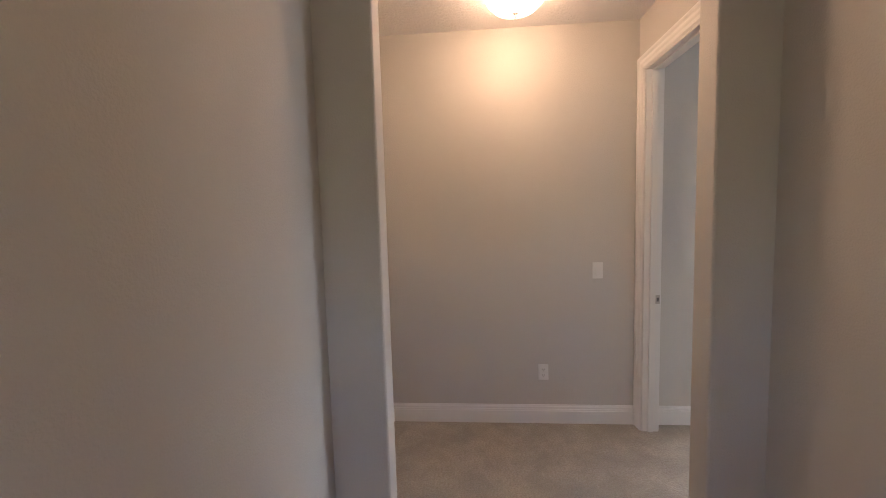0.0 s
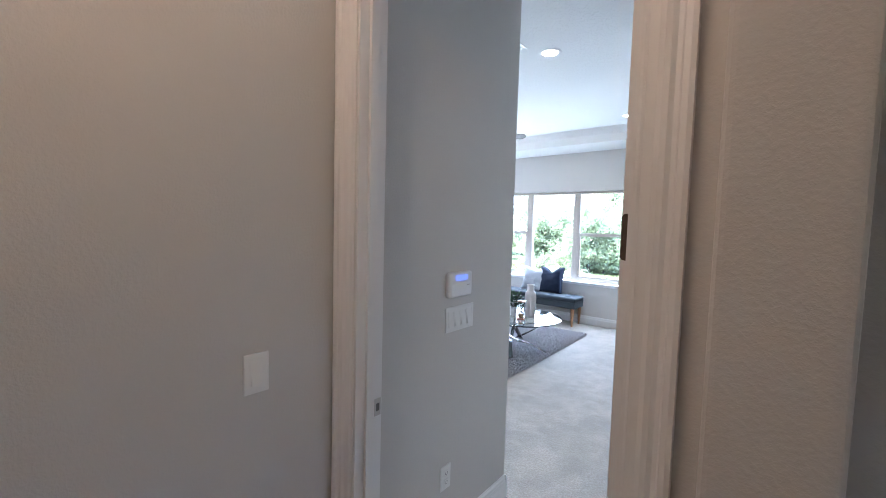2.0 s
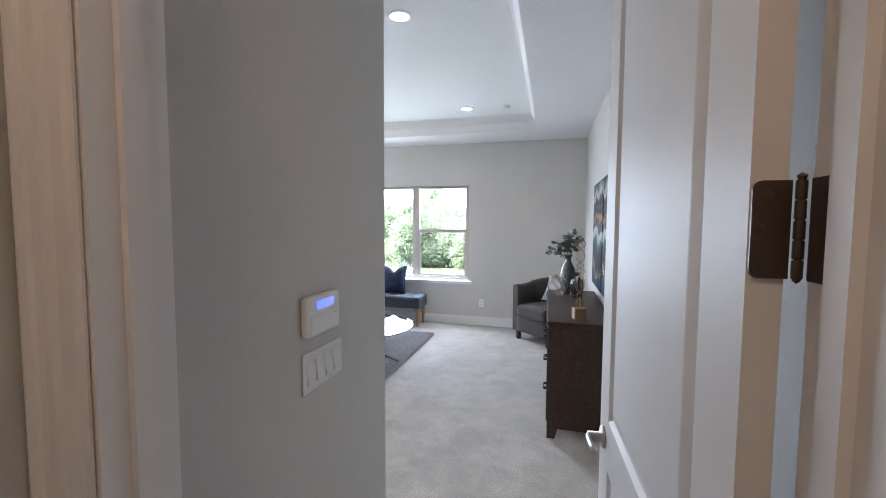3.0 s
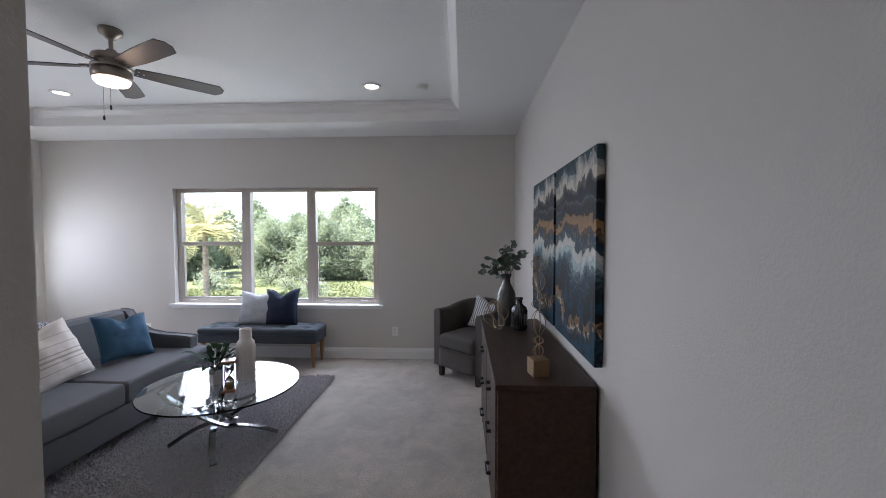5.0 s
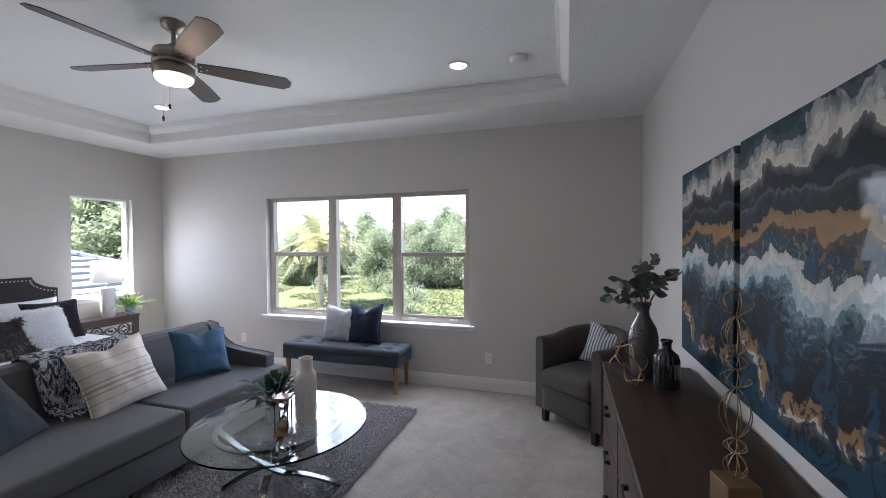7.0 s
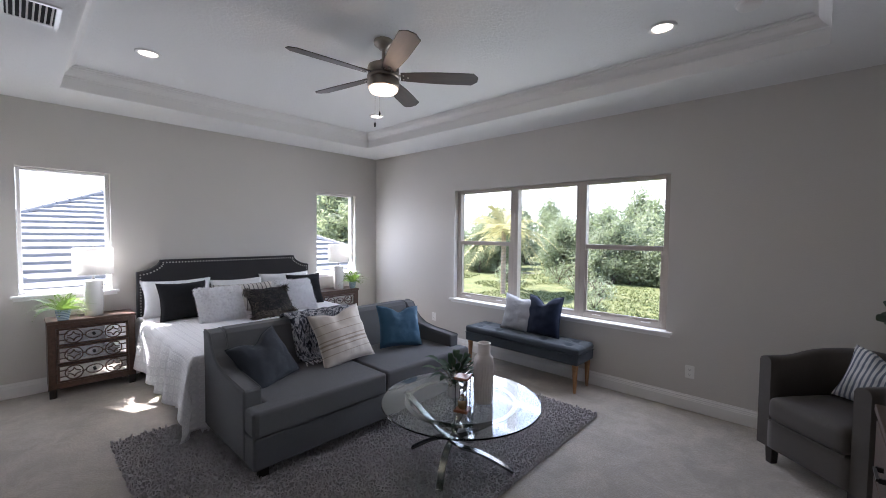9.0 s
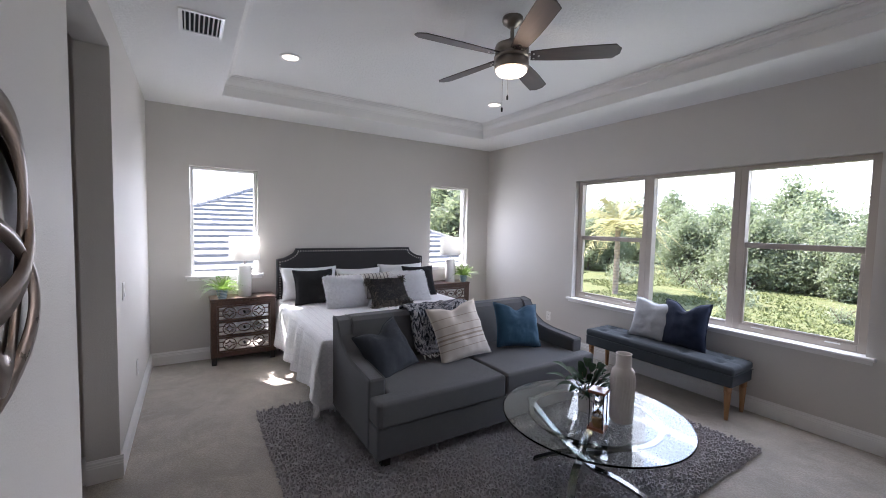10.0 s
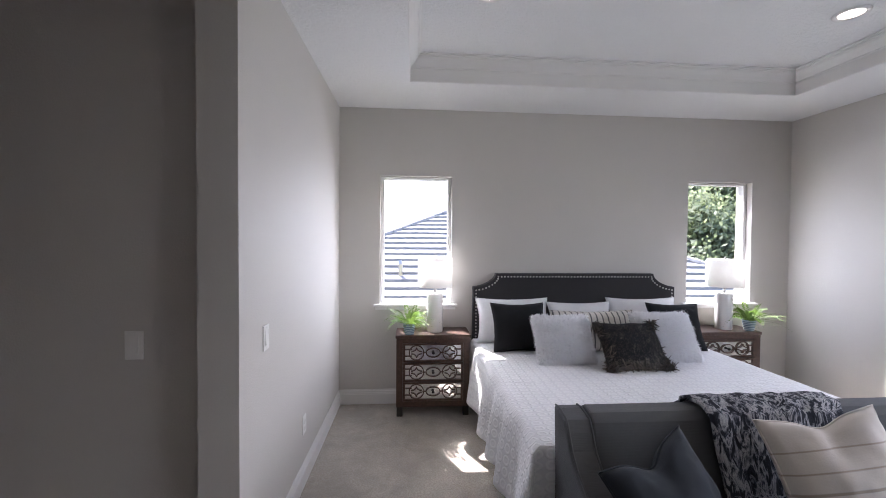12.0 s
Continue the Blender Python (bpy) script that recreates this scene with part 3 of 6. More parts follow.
def wall_panel(axis, lo, hi, u0, u1, z0, z1, holes=()):
    """A wall between lo and hi on one axis, with holes (u0, u1, z0, z1) cut through it."""
    us = sorted({u0, u1, *[q for h in holes for q in h[:2] if u0 < q < u1]})
    zs = sorted({z0, z1, *[q for h in holes for q in h[2:] if z0 < q < z1]})
    solid = {(i, j): not any(h[0] <= (us[i] + us[i + 1]) / 2 <= h[1] and h[2] <= (zs[j] + zs[j + 1]) / 2 <= h[3] for h in holes)
             for i in range(len(us) - 1) for j in range(len(zs) - 1)}
    bm, vs = bmesh.new(), {}

    def v(a, u, z):
        if (a, u, z) not in vs:
            vs[(a, u, z)] = bm.verts.new((a, u, z) if axis == "x" else (u, a, z))
        return vs[(a, u, z)]
    for (i, j), on in solid.items():
        if not on:
            continue
        a, b, c, d = us[i], us[i + 1], zs[j], zs[j + 1]
        for s in (lo, hi):
            bm.faces.new((v(s, a, c), v(s, b, c), v(s, b, d), v(s, a, d)))
        for di, dj, q in ((-1, 0, ((a, c), (a, d))), (1, 0, ((b, c), (b, d))), (0, -1, ((a, c), (b, c))), (0, 1, ((a, d), (b, d)))):
            if not solid.get((i + di, j + dj), False):
                bm.faces.new((v(lo, *q[0]), v(lo, *q[1]), v(hi, *q[1]), v(hi, *q[0])))
    return bm


# ---- large structure ----
XB, XP, YW, YS, HC, HH = -4.925, 1.123, 5.612, 1.147, 2.756, 2.80
setting("floor", boxes((-5.115, 4.7, -3.1, 5.80, -0.25, 0.0)), CARPET, "pale beige cut-pile carpet over the whole floor")
setting("wall_west", wall_panel("x", XB - 0.2, XB, -3.1, 5.80, 0, HC, [(1.52, 2.192, 0.935, 2.138), (4.532, 5.204, 0.935, 2.138)]), WALL)
setting("wall_north", wall_panel("y", YW, YW + 0.2, XB, XP + 0.2, 0, HC, [(-3.182, -0.553, 0.672, 2.138)]), WALL)
setting("wall_east", wall_panel("x", XP, XP + 0.2, 0.115, YW, 0, HC), WALL)
setting("wall_entry", wall_panel("y", 0.0, 0.115, 0.0, 1.05, 0, HH, [(0.085, 0.92, -1, 2.46)]), WALL)
setting("wall_keypad", wall_panel("x", -0.115, 0.0, -1.9, YS, 0, HH), WALL)
setting("wall_south", wall_panel("y", 0.99, YS, XB, -0.115, 0, HC, [(-2.787, -1.829, -1, 2.52)]), WALL)
setting("wall_vestibule", wall_panel("y", -1.9, -1.774, 0.0, 1.05, 0, HH), WALL)
setting("wall_opening", boxes((1.05, 1.19, -1.91, -1.528, 0, HH), (1.05, 1.19, -0.175, 0.115, 0, HH), bevel=0.012, seg=3), WALL)
setting("wall_corridor_south", wall_panel("y", -1.91, -1.784, 1.19, 4.7, 0, HH), WALL)
setting("wall_corridor_north", boxes((1.303, 4.7, 0.06, 0.20, 0, HH), (1.19, 1.303, 0.06, 0.115, 0, HH)), WALL)
# Unseen end wall; its small opening is added for the fill lamp.
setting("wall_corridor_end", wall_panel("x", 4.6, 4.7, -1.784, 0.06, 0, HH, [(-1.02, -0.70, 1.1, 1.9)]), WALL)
setting("wall_passage_west", wall_panel("x", -2.975, -2.86, -3.0, 0.99, 0, HC, [(-0.74, 0.07, -1, 2.46)]), WALL)
setting("wall_passage_east", wall_panel("x", -1.70, -1.60, -3.0, 0.99, 0, HC), WALL)
setting("wall_passage_end", wall_panel("y", -3.1, -3.0, XB, -1.60, 0, HC), WALL)
TX0, TX1, TY0, TY1, HT = -4.277, 0.460, 1.792, 4.975, 2.946
setting("ceiling", boxes((XB - 0.2, TX0, 0.99, 5.80, HC, HT), (TX1, XP + 0.2, 0.115, 5.80, HC, HT), (TX0, TX1, TY1, 5.80, HC, HT), (TX0, TX1, 0.99, TY0, HC, HT), (0.0, TX1, 0.115, 0.99, HC, HT),
                         (XB - 0.2, -1.60, -3.1, 0.99, HC, HT), (TX0 - 0.1, TX1 + 0.1, TY0 - 0.1, TY1 + 0.1, HT, HT + 0.1)), CEIL, "white knockdown-textured ceiling with a raised tray")
setting("ceiling_hall", boxes((-0.115, 4.7, -1.91, 0.115, HH, HH + 0.15)), CEIL, "white knockdown-textured hall ceiling")


def tray_moulding():
    """Crown moulding run round the inside of the tray, mitred at the corners."""
    prof = [(0.0, HC + 0.004), (0.006, HC + 0.004), (0.006, HT - 0.093), (0.012, HT - 0.089), (0.012, HT - 0.081), (0.020, HT - 0.075), (0.040, HT - 0.060), (0.058, HT - 0.039), (0.064, HT - 0.023), (0.074, HT - 0.021), (0.076, HT - 0.010), (0.088, HT - 0.008), (0.088, HT)]
    bm = bmesh.new()
    loops = [[bm.verts.new(c) for c in ((TX0 + d, TY0 + d, z), (TX1 - d, TY0 + d, z), (TX1 - d, TY1 - d, z), (TX0 + d, TY1 - d, z))] for d, z in prof]
    for a, b in zip(loops, loops[1:]):
        for i in range(4):
            bm.faces.new((a[i], a[(i + 1) % 4], b[(i + 1) % 4], b[i]))
    return bm


setting("trim_crown", tray_moulding(), TRIM, "white stepped crown moulding round the ceiling tray")
BASE_PROF = [(0.0, 0.0), (0.016, 0.0), (0.016, 0.092), (0.013, 0.096), (0.013, 0.104), (0.010, 0.108), (0.010, 0.120), (0.005, 0.128), (0.004, 0.136), (0.0, 0.136)]


def baseboard(x0, y0, x1, y1, nx, ny):
    bm = bmesh.new()
    ra = [bm.verts.new((x0 + nx * d, y0 + ny * d, z)) for d, z in BASE_PROF]
    rb = [bm.verts.new((x1 + nx * d, y1 + ny * d, z)) for d, z in BASE_PROF]
    n = len(ra)
    for i in range(n):
        bm.faces.new((ra[i], ra[(i + 1) % n], rb[(i + 1) % n], rb[i]))
    bm.faces.new(ra), bm.faces.new(rb[::-1])
    setting("baseboard", bm, TRIM, "white stepped wooden baseboard")


for run in ((XB, YS, XB, YW, 1, 0), (XB + 0.016, YW, XP - 0.016, YW, 0, -1), (XP, 0.115, XP, YW, -1, 0), (XB + 0.016, YS, -2.787, YS, 0, 1), (-1.829, YS, 0.016, YS, 0, 1),
            (0, 0.115, 0, YS, 1, 0), (-2.787, 0.99, -2.787, YS + 0.016, 1, 0), (-1.829, 0.99, -1.829, YS + 0.016, -1, 0), (-2.86, 0.17, -2.86, 0.99, 1, 0), (-2.86, 0.99, -2.787, 0.99, 0, -1),
            (0, -1.774, 0, -0.016, 1, 0), (0.016, -1.774, 1.05, -1.774, 0, 1), (0.99, 0, 1.05, 0, 0, -1),
            (1.206, -1.784, 4.6, -1.784, 0, 1), (1.206, 0.06, 4.6, 0.06, 0, -1), (1.19, -1.784, 1.19, -1.528, 1, 0), (1.19, -0.175, 1.19, 0.06, 1, 0), (XB, -3.0, XB, 0.99, 1, 0)):
    baseboard(*run)

CASE_PROF = [(0, 0), (0.088, 0), (0.088, 0.019), (0.080, 0.021), (0.070, 0.019), (0.066, 0.014), (0.058, 0.012), (0.050, 0.016), (0.040, 0.016), (0.030, 0.011), (0.012, 0.010), (0.006, 0.006), (0, 0.004)]


def casing(name, axis, plane, out, u0, u1, top):
    """A mitred door casing round an opening from u0 to u1."""
    bm = bmesh.new()
    rings = []
    for corner in range(4):
        ring = []
        for w, d in CASE_PROF:
            u, z = {0: (u0 - w, 0.0), 1: (u0 - w, top + w), 2: (u1 + w, top + w), 3: (u1 + w, 0.0)}[corner]
            p = plane + out * d
            ring.append(bm.verts.new((p, u, z) if axis == "x" else (u, p, z)))
        rings.append(ring)
    n = len(CASE_PROF)
    for a, b in zip(rings, rings[1:]):
        for i in range(n):
            bm.faces.new((a[i], a[(i + 1) % n], b[(i + 1) % n], b[i]))
    bm.faces.new(rings[0]), bm.faces.new(rings[3][::-1])
    return setting(name, bm, TRIM, "white moulded wooden door casing")


D0, D1, DT = 0.105, 0.900, 2.44
casing("trim_door_hall", "y", 0.0, -1, D0 - 0.008, D1 + 0.008, DT + 0.008)
casing("trim_door_room", "y", 0.115, 1, D0 - 0.008, D1 + 0.008, DT + 0.008)
casing("trim_closet", "x", -2.86, 1, -0.725, 0.055, DT)
setting("trim_jamb", boxes((0.087, D0, 0.002, 0.113, 0, DT), (D1, 0.918, 0.002, 0.113, 0, DT), (0.087, 0.918, 0.002, 0.113, DT, 2.458),
                           (D0, D0 + 0.011, 0.040, 0.072, 0, DT), (D1 - 0.011, D1, 0.040, 0.072, 0, DT), (D0 + 0.011, D1 - 0.011, 0.040, 0.072, DT - 0.011, DT)), TRIM, "white painted door jamb with its stop")
setting("trim_closet_jamb", boxes((-2.973, -2.862, -0.738, -0.725, 0, DT), (-2.973, -2.862, 0.055, 0.068, 0, DT), (-2.973, -2.862, -0.738, 0.068, DT, 2.458)), TRIM, "white painted closet door jamb")


def strike_plate():
    ob = thing("strike_plate", pose(D0, 0.095, 0.93), "small nickel strike plate let into the white jamb", "strike plate")
    part("plate", boxes((0.0, 0.002, -0.014, 0.014, -0.030, 0.030), bevel=0.0008), NICKEL, ob)
    part("latch_hole", boxes((0.0021, 0.0028, -0.007, 0.007, -0.013, 0.013)), PLATE_DARK, ob)


strike_plate()


# ---- doors ----
HINGES = (0.28, 1.54, 2.25)


def rounded(a0, a1, b0, b1, r, low_only=False):
    """Outline of a plate with rounded corners; low_only leaves those at a1 square."""
    out = []
    for ca, cb, q in ((a1, b0, 270), (a1, b1, 0), (a0, b1, 90), (a0, b0, 180)):
        if ca == a1 and low_only:
            out.append((ca, cb))
            continue
        ka, kb = ca + (r if ca == a0 else -r), cb + (r if cb == b0 else -r)
        out += [(ka + r * math.cos(radians(q + 18 * i)), kb + r * math.sin(radians(q + 18 * i))) for i in range(6)]
    return out


def door_leaf():
    """The two-panel entry door, hung on its right jamb and standing open against the wall."""
    ob = new("door_1")
    ob.matrix_world = pose(0.888, 0.129, 0, 0, 0, -87.0)
    tagged(ob, "white two-panel interior door standing open on its hinges", "door", kind="structure")
    L, T, H = 0.785, 0.035, 2.425
    # local: closed door runs along -x, its thickness along -y
    st, rail = 0.115, 0.12
    frame_boxes = [(-L, -L + st, -T, 0, 0.012, H), (-st, -0.003, -T, 0, 0.012, H), (-L + st, -st, -T, 0, H - rail, H), (-L + st, -st, -T, 0, 0.012, 0.24), (-L + st, -st, -T, 0, 0.86, 1.0)]
    part("door_frame", boxes(*frame_boxes), TRIM, ob)
    for z0, z1 in ((0.24, 0.86), (1.0, H - rail)):
        panel = part("panel", boxes((-L + st, -st, -T + 0.012, -0.012, z0, z1)), TRIM, ob)
        m = bmesh.new()
        for y, s in ((-T, 1), (0, -1)):
            # moulded groove, then a bevel rising to the raised field
            prof = [(0.0, 0.0), (0.004, 0.004), (0.010, 0.0095), (0.014, 0.0105), (0.017, 0.0100), (0.046, 0.0022), (0.050, 0.0015)]
            loops = [[m.verts.new(c) for c in ((-L + st + d, y + s * e, z0 + d), (-st - d, y + s * e, z0 + d), (-st - d, y + s * e, z1 - d), (-L + st + d, y + s * e, z1 - d))] for d, e in prof]
            for a, b in zip(loops, loops[1:]):
                for i in range(4):
                    m.faces.new((a[i], a[(i + 1) % 4], b[(i + 1) % 4], b[i]))
            m.faces.new(loops[-1])
        part("moulding", m, TRIM, panel, "moulded groove and raised panel field")
    for y, s in ((-T, -1), (0, 1)):
        h = part("door_handle", lathe([(0.0, 0.0), (0.032, 0.0), (0.032, 0.006), (0.026, 0.010), (0.012, 0.012), (0.011, 0.045), (0.0, 0.046)], 24), NICKEL, ob, "satin nickel lever handle", True)
        h.matrix_basis = pose(-L + 0.062, y, 0.93, -90 * s, 0, 0)
        lever = part("lever", sweep([(0, 0, 0.042), (0.015, 0, 0.046), (0.05, 0.004, 0.046), (0.085, 0.010, 0.045), (0.112, 0.016, 0.042)], circle(0.0085, 8), up=(0, 0, 1)), NICKEL, h, smooth=True)
    for z in HINGES:
        hinge = part("hinge", prism(rounded(-0.0345, 0.001, z - 0.0505, z + 0.0505, 0.009, True), -0.0005, 0.0022, "x"), HINGE, ob, "bronze butt hinge")
        for dy, dz in ((-0.020, 0.036), (-0.026, 0.0), (-0.020, -0.036)):
            part("screw", lathe([(0.0042, 0.0), (0.0034, 0.0012), (0.0, 0.0014)], 10), HINGE, hinge).matrix_basis = pose(0.0022, dy, z + dz, 0, 90, 0)
        for k in range(5):
            z0 = z - 0.050 + k * 0.0202
            part("knuckle", lathe([(0.0, z0), (0.0045, z0), (0.0050, z0 + 0.001), (0.0050, z0 + 0.018), (0.0045, z0 + 0.019), (0.0, z0 + 0.019)], 14, at=(0.0065, 0.0062, 0)), HINGE, hinge, smooth=True)
        part("pin", lathe([(0.0, z - 0.055), (0.0036, z - 0.052), (0.0036, z + 0.052), (0.0044, z + 0.053), (0.0044, z + 0.055), (0.0, z + 0.058)], 12, at=(0.0065, 0.0062, 0)), HINGE, hinge, smooth=True)


door_leaf()
for z in HINGES:
    pl = thing("hinge_leaf", pose(D1, 0.112, z), "bronze hinge leaf screwed to the white jamb", "hinge", "hinge leaves on the jamb")
    part("plate", prism(rounded(-0.0345, 0.001, -0.0505, 0.0505, 0.009, True), -0.0022, 0.0006, "x"), HINGE, pl)
    for dy, dz in ((-0.020, 0.036), (-0.026, 0.0), (-0.020, -0.036)):
        part("screw", lathe([(0.0042, 0.0), (0.0034, 0.0012), (0.0, 0.0014)], 10), HINGE, pl).matrix_basis = pose(-0.0022, dy, dz, 0, -90, 0)


# ---- windows ----
def window(name, m, w, h, kind, label):
    """Local x runs along the wall, y outward, z up from the opening's foot."""
    ob = new(name)
    ob.matrix_world = m
    tagged(ob, label, "window", kind="structure")
    units = {"triple": [(0.004, 0.915, True), (0.915, 1.76, False), (1.76, w - 0.004, True)], "single": [(0.003, w - 0.003, False)]}[kind]
    f, vinyl = (0.055, VINYL) if kind == "triple" else (0.030, TRIM)
    for a, b, hung in units:
        fr = part("window_frame", boxes((a, a + f, 0.065, 0.145, 0.005, h - 0.004), (b - f, b, 0.065, 0.145, 0.005, h - 0.004), (a + f, b - f, 0.065, 0.145, 0.005, 0.005 + f), (a + f, b - f, 0.065, 0.145, h - 0.004 - f * 0.7, h - 0.004), bevel=0.004), vinyl, ob)
        zl, zh = 0.005 + f, h - 0.004 - f * 0.7
        zm = 0.765
        if hung:
            part("meeting_rail", boxes((a + f, b - f, 0.070, 0.118, zm - 0.024, zm + 0.024), bevel=0.004), VINYL, fr)
            part("sash", boxes((a + f, a + f + 0.022, 0.072, 0.10, zl, zm - 0.024), (b - f - 0.022, b - f, 0.072, 0.10, zl, zm - 0.024), (a + f + 0.022, b - f - 0.022, 0.072, 0.10, zl, zl + 0.022), bevel=0.003), VINYL, fr)
            for s in (0.22, 0.78):
                part("sash_lift", boxes((a + (b - a) * s - 0.045, a + (b - a) * s + 0.045, 0.058, 0.074, 0.042, 0.052), bevel=0.003), PLATE, fr)
            panes = [(zl, zm - 0.024, 0.095), (zm + 0.024, zh, 0.112)]
        else:
            panes = [(zl, zh, 0.105)]
        for z0, z1, y in panes:
            part("pane", boxes((a + f, b - f, y, y + 0.004, z0, z1)), PANE, fr).visible_shadow = False
    sill = part("window_sill", boxes((-0.055, w + 0.055, -0.045, 0.064, -0.022, 0.004), bevel=0.006), TRIM, ob)
    part("apron", boxes((-0.04, w + 0.04, -0.014, -0.001, -0.05, -0.023), bevel=0.003), TRIM, sill)


window("window_1", pose(-3.182, YW, 0.672), 2.629, 1.466, "triple", "wide triple vinyl window with white sill")
window("window_2", pose(XB, 1.52, 0.935, 0, 0, 90), 0.672, 1.203, "single", "narrow fixed window behind the lamp")
window("window_3", pose(XB, 4.532, 0.935, 0, 0, 90), 0.672, 1.203, "single", "narrow fixed window by the corner")


# ---- wall plates and ceiling fixtures ----
def wall_plate(kind, m, label, group=""):
    """Local x along the wall, y out of it, z up; centred."""
    gangs = 4 if kind == "quad" else 1
    w = 0.072 + 0.046 * (gangs - 1)
    ob = thing("outlet" if kind == "outlet" else "light_switch", m, label, "outlet" if kind == "outlet" else "switch", group)
    part("plate", boxes((-w / 2, w / 2, 0, 0.006, -0.058, 0.058), bevel=0.003), PLATE, ob)
    for g in range(gangs):
        x = (g - (gangs - 1) / 2) * 0.046
        if kind == "outlet":
            for z in (-0.021, 0.021):
                face = part("socket", boxes((x - 0.017, x + 0.017, 0.006, 0.0085, z - 0.014, z + 0.014), bevel=0.002), PLATE, ob)
                part("slots", boxes((x - 0.008, x - 0.006, 0.0085, 0.0089, z - 0.004, z + 0.006), (x + 0.006, x + 0.008, 0.0085, 0.0089, z - 0.004, z + 0.006), (x - 0.002, x + 0.002, 0.0085, 0.0089, z - 0.010, z - 0.006)), PLATE_DARK, face)
        else:
            bm = prism([(0.006, -0.034), (0.0115, -0.033), (0.008, 0.0), (0.006, 0.034)], x - 0.0165, x + 0.0165, "x")
            part("rocker", bm, PLATE, ob)
            part("rocker_frame", boxes((x - 0.0195, x - 0.0172, 0.006, 0.0075, -0.037, 0.037), (x + 0.0172, x + 0.0195, 0.006, 0.0075, -0.037, 0.037), (x - 0.0172, x + 0.0172, 0.006, 0.0075, -0.037, -0.0347), (x - 0.0172, x + 0.0172, 0.006, 0.0075, 0.0347, 0.037)), PLATE, ob)
        for z in (-0.048, 0.048):
            part("screw", lathe([(0.003, 0.0), (0.0026, 0.0012), (0, 0.0013)], 8), PLATE, ob).matrix_basis = pose(x, 0.006, z, -90, 0, 0)
    return ob


# wall facing +x: turn -90; facing +y: 0; facing -y: 180
wall_plate("switch", pose(0, -0.269, 1.121, 0, 0, -90), "white rocker light switch on the hall wall")
wall_plate("outlet", pose(0, -0.651, 0.381, 0, 0, -90), "white duplex outlet on the hall wall")
wall_plate("quad", pose(0, 0.68, 1.124, 0, 0, -90), "white four-gang rocker switch below the alarm keypad")
wall_plate("outlet", pose(0, 0.606, 0.385, 0, 0, -90), "white duplex outlet below the keypad wall switches")
wall_plate("outlet", pose(-0.35, YW, 0.345, 0, 0, 180), "white duplex outlet on the window wall", "window wall outlets")
wall_plate("outlet", pose(-3.55, YW, 0.36, 0, 0, 180), "white duplex outlet on the window wall behind the sofa", "window wall outlets")
wall_plate("switch", pose(-3.068, YS, 1.085), "white rocker switch beside the passage opening")
wall_plate("outlet", pose(-3.725, YS, 0.373), "white duplex outlet low on the wall beside the nightstand")
wall_plate("switch", pose(-2.86, 0.71, 1.11, 0, 0, -90), "white rocker switch in the shaded passage")
wall_plate("switch", pose(2.33, -1.784, 1.02), "white rocker switch on the corridor wall")


def keypad():
    ob = thing("alarm_keypad", pose(0, 0.655, 1.285, 0, 0, -90), "white alarm keypad with a lit blue display", "keypad")
    part("body", soft_box(-0.086, 0.086, 0.0, 0.028, -0.058, 0.058, 0.013, 8), PLATE, ob, smooth=True)
    part("display", boxes((-0.045, 0.045, 0.0275, 0.0290, 0.018, 0.044), bevel=0.0004), LCD, ob, "lit blue display")
    part("flap", boxes((-0.072, 0.072, 0.0275, 0.0300, -0.050, 0.006), bevel=0.001), PLATE, ob)
    part("lettering", boxes((-0.060, -0.040, 0.0300, 0.0303, -0.006, -0.003)), VINYL, ob)


keypad()


def can_light(x, y):
    ob = thing("recessed_light", pose(x, y, HT), "white recessed can light glowing in the tray ceiling", "ceiling light", "recessed lights in the tray")
    part("trim_ring", lathe([(0.062, -0.004), (0.066, -0.010), (0.082, -0.010), (0.090, -0.004), (0.090, 0.0)], 32), TRIM, ob, smooth=True)
    part("diffuser", lathe([(0.0, -0.003), (0.062, -0.003), (0.062, -0.001)], 32), LED, ob, "glowing warm white disc")


for c in CANS:
    can_light(*c)


def smoke_detector():
    ob = thing("smoke_detector", pose(0.096, 4.505, HT), "round white smoke detector on the tray ceiling", "smoke detector")
    part("base", lathe([(0.0, -0.012), (0.068, -0.012), (0.070, 0.0)], 32), PLATE, ob, smooth=True)
    part("cover", lathe([(0.0, -0.038), (0.030, -0.038), (0.052, -0.034), (0.060, -0.024), (0.062, -0.012)], 32), PLATE, ob, smooth=True)


smoke_detector()


def vent(x0, x1, y0, y1, z, label, slats, along="x"):
    ob = thing("ceiling_vent", pose((x0 + x1) / 2, (y0 + y1) / 2, z), label, "vent")
    w, d = (x1 - x0) / 2, (y1 - y0) / 2
    b = 0.022
    part("frame", boxes((-w, w, -d, -d + b, -0.008, 0), (-w, w, d - b, d, -0.008, 0), (-w, -w + b, -d + b, d - b, -0.008, 0), (w - b, w, -d + b, d - b, -0.008, 0), bevel=0.002), PLATE, ob)
    # Flat black sheet paints the shade between the slats; the ceiling isn't hollow.
    part("duct_shade", boxes((-w + b, w - b, -d + b, d - b, -0.0022, -0.001)), DUCT_SHADE, ob, "flat black sheet for the shade behind the slats")
    for k in range(slats):
        f = (k + 0.5) / slats
        if along == "x":
            c = -d + b + f * 2 * (d - b)
            pm = pose(0, c, -0.006, -38, 0, 0)
            half = (w - b, 0.0048)
        else:
            c = -w + b + f * 2 * (w - b)
            pm = pose(c, 0, -0.006, 0, 40, 0)
            half = (0.006, d - b)
        one = part("slat", boxes((-half[0], half[0], -half[1], half[1], -0.0007, 0.0007)), PLATE, ob)
        one.matrix_basis = pm


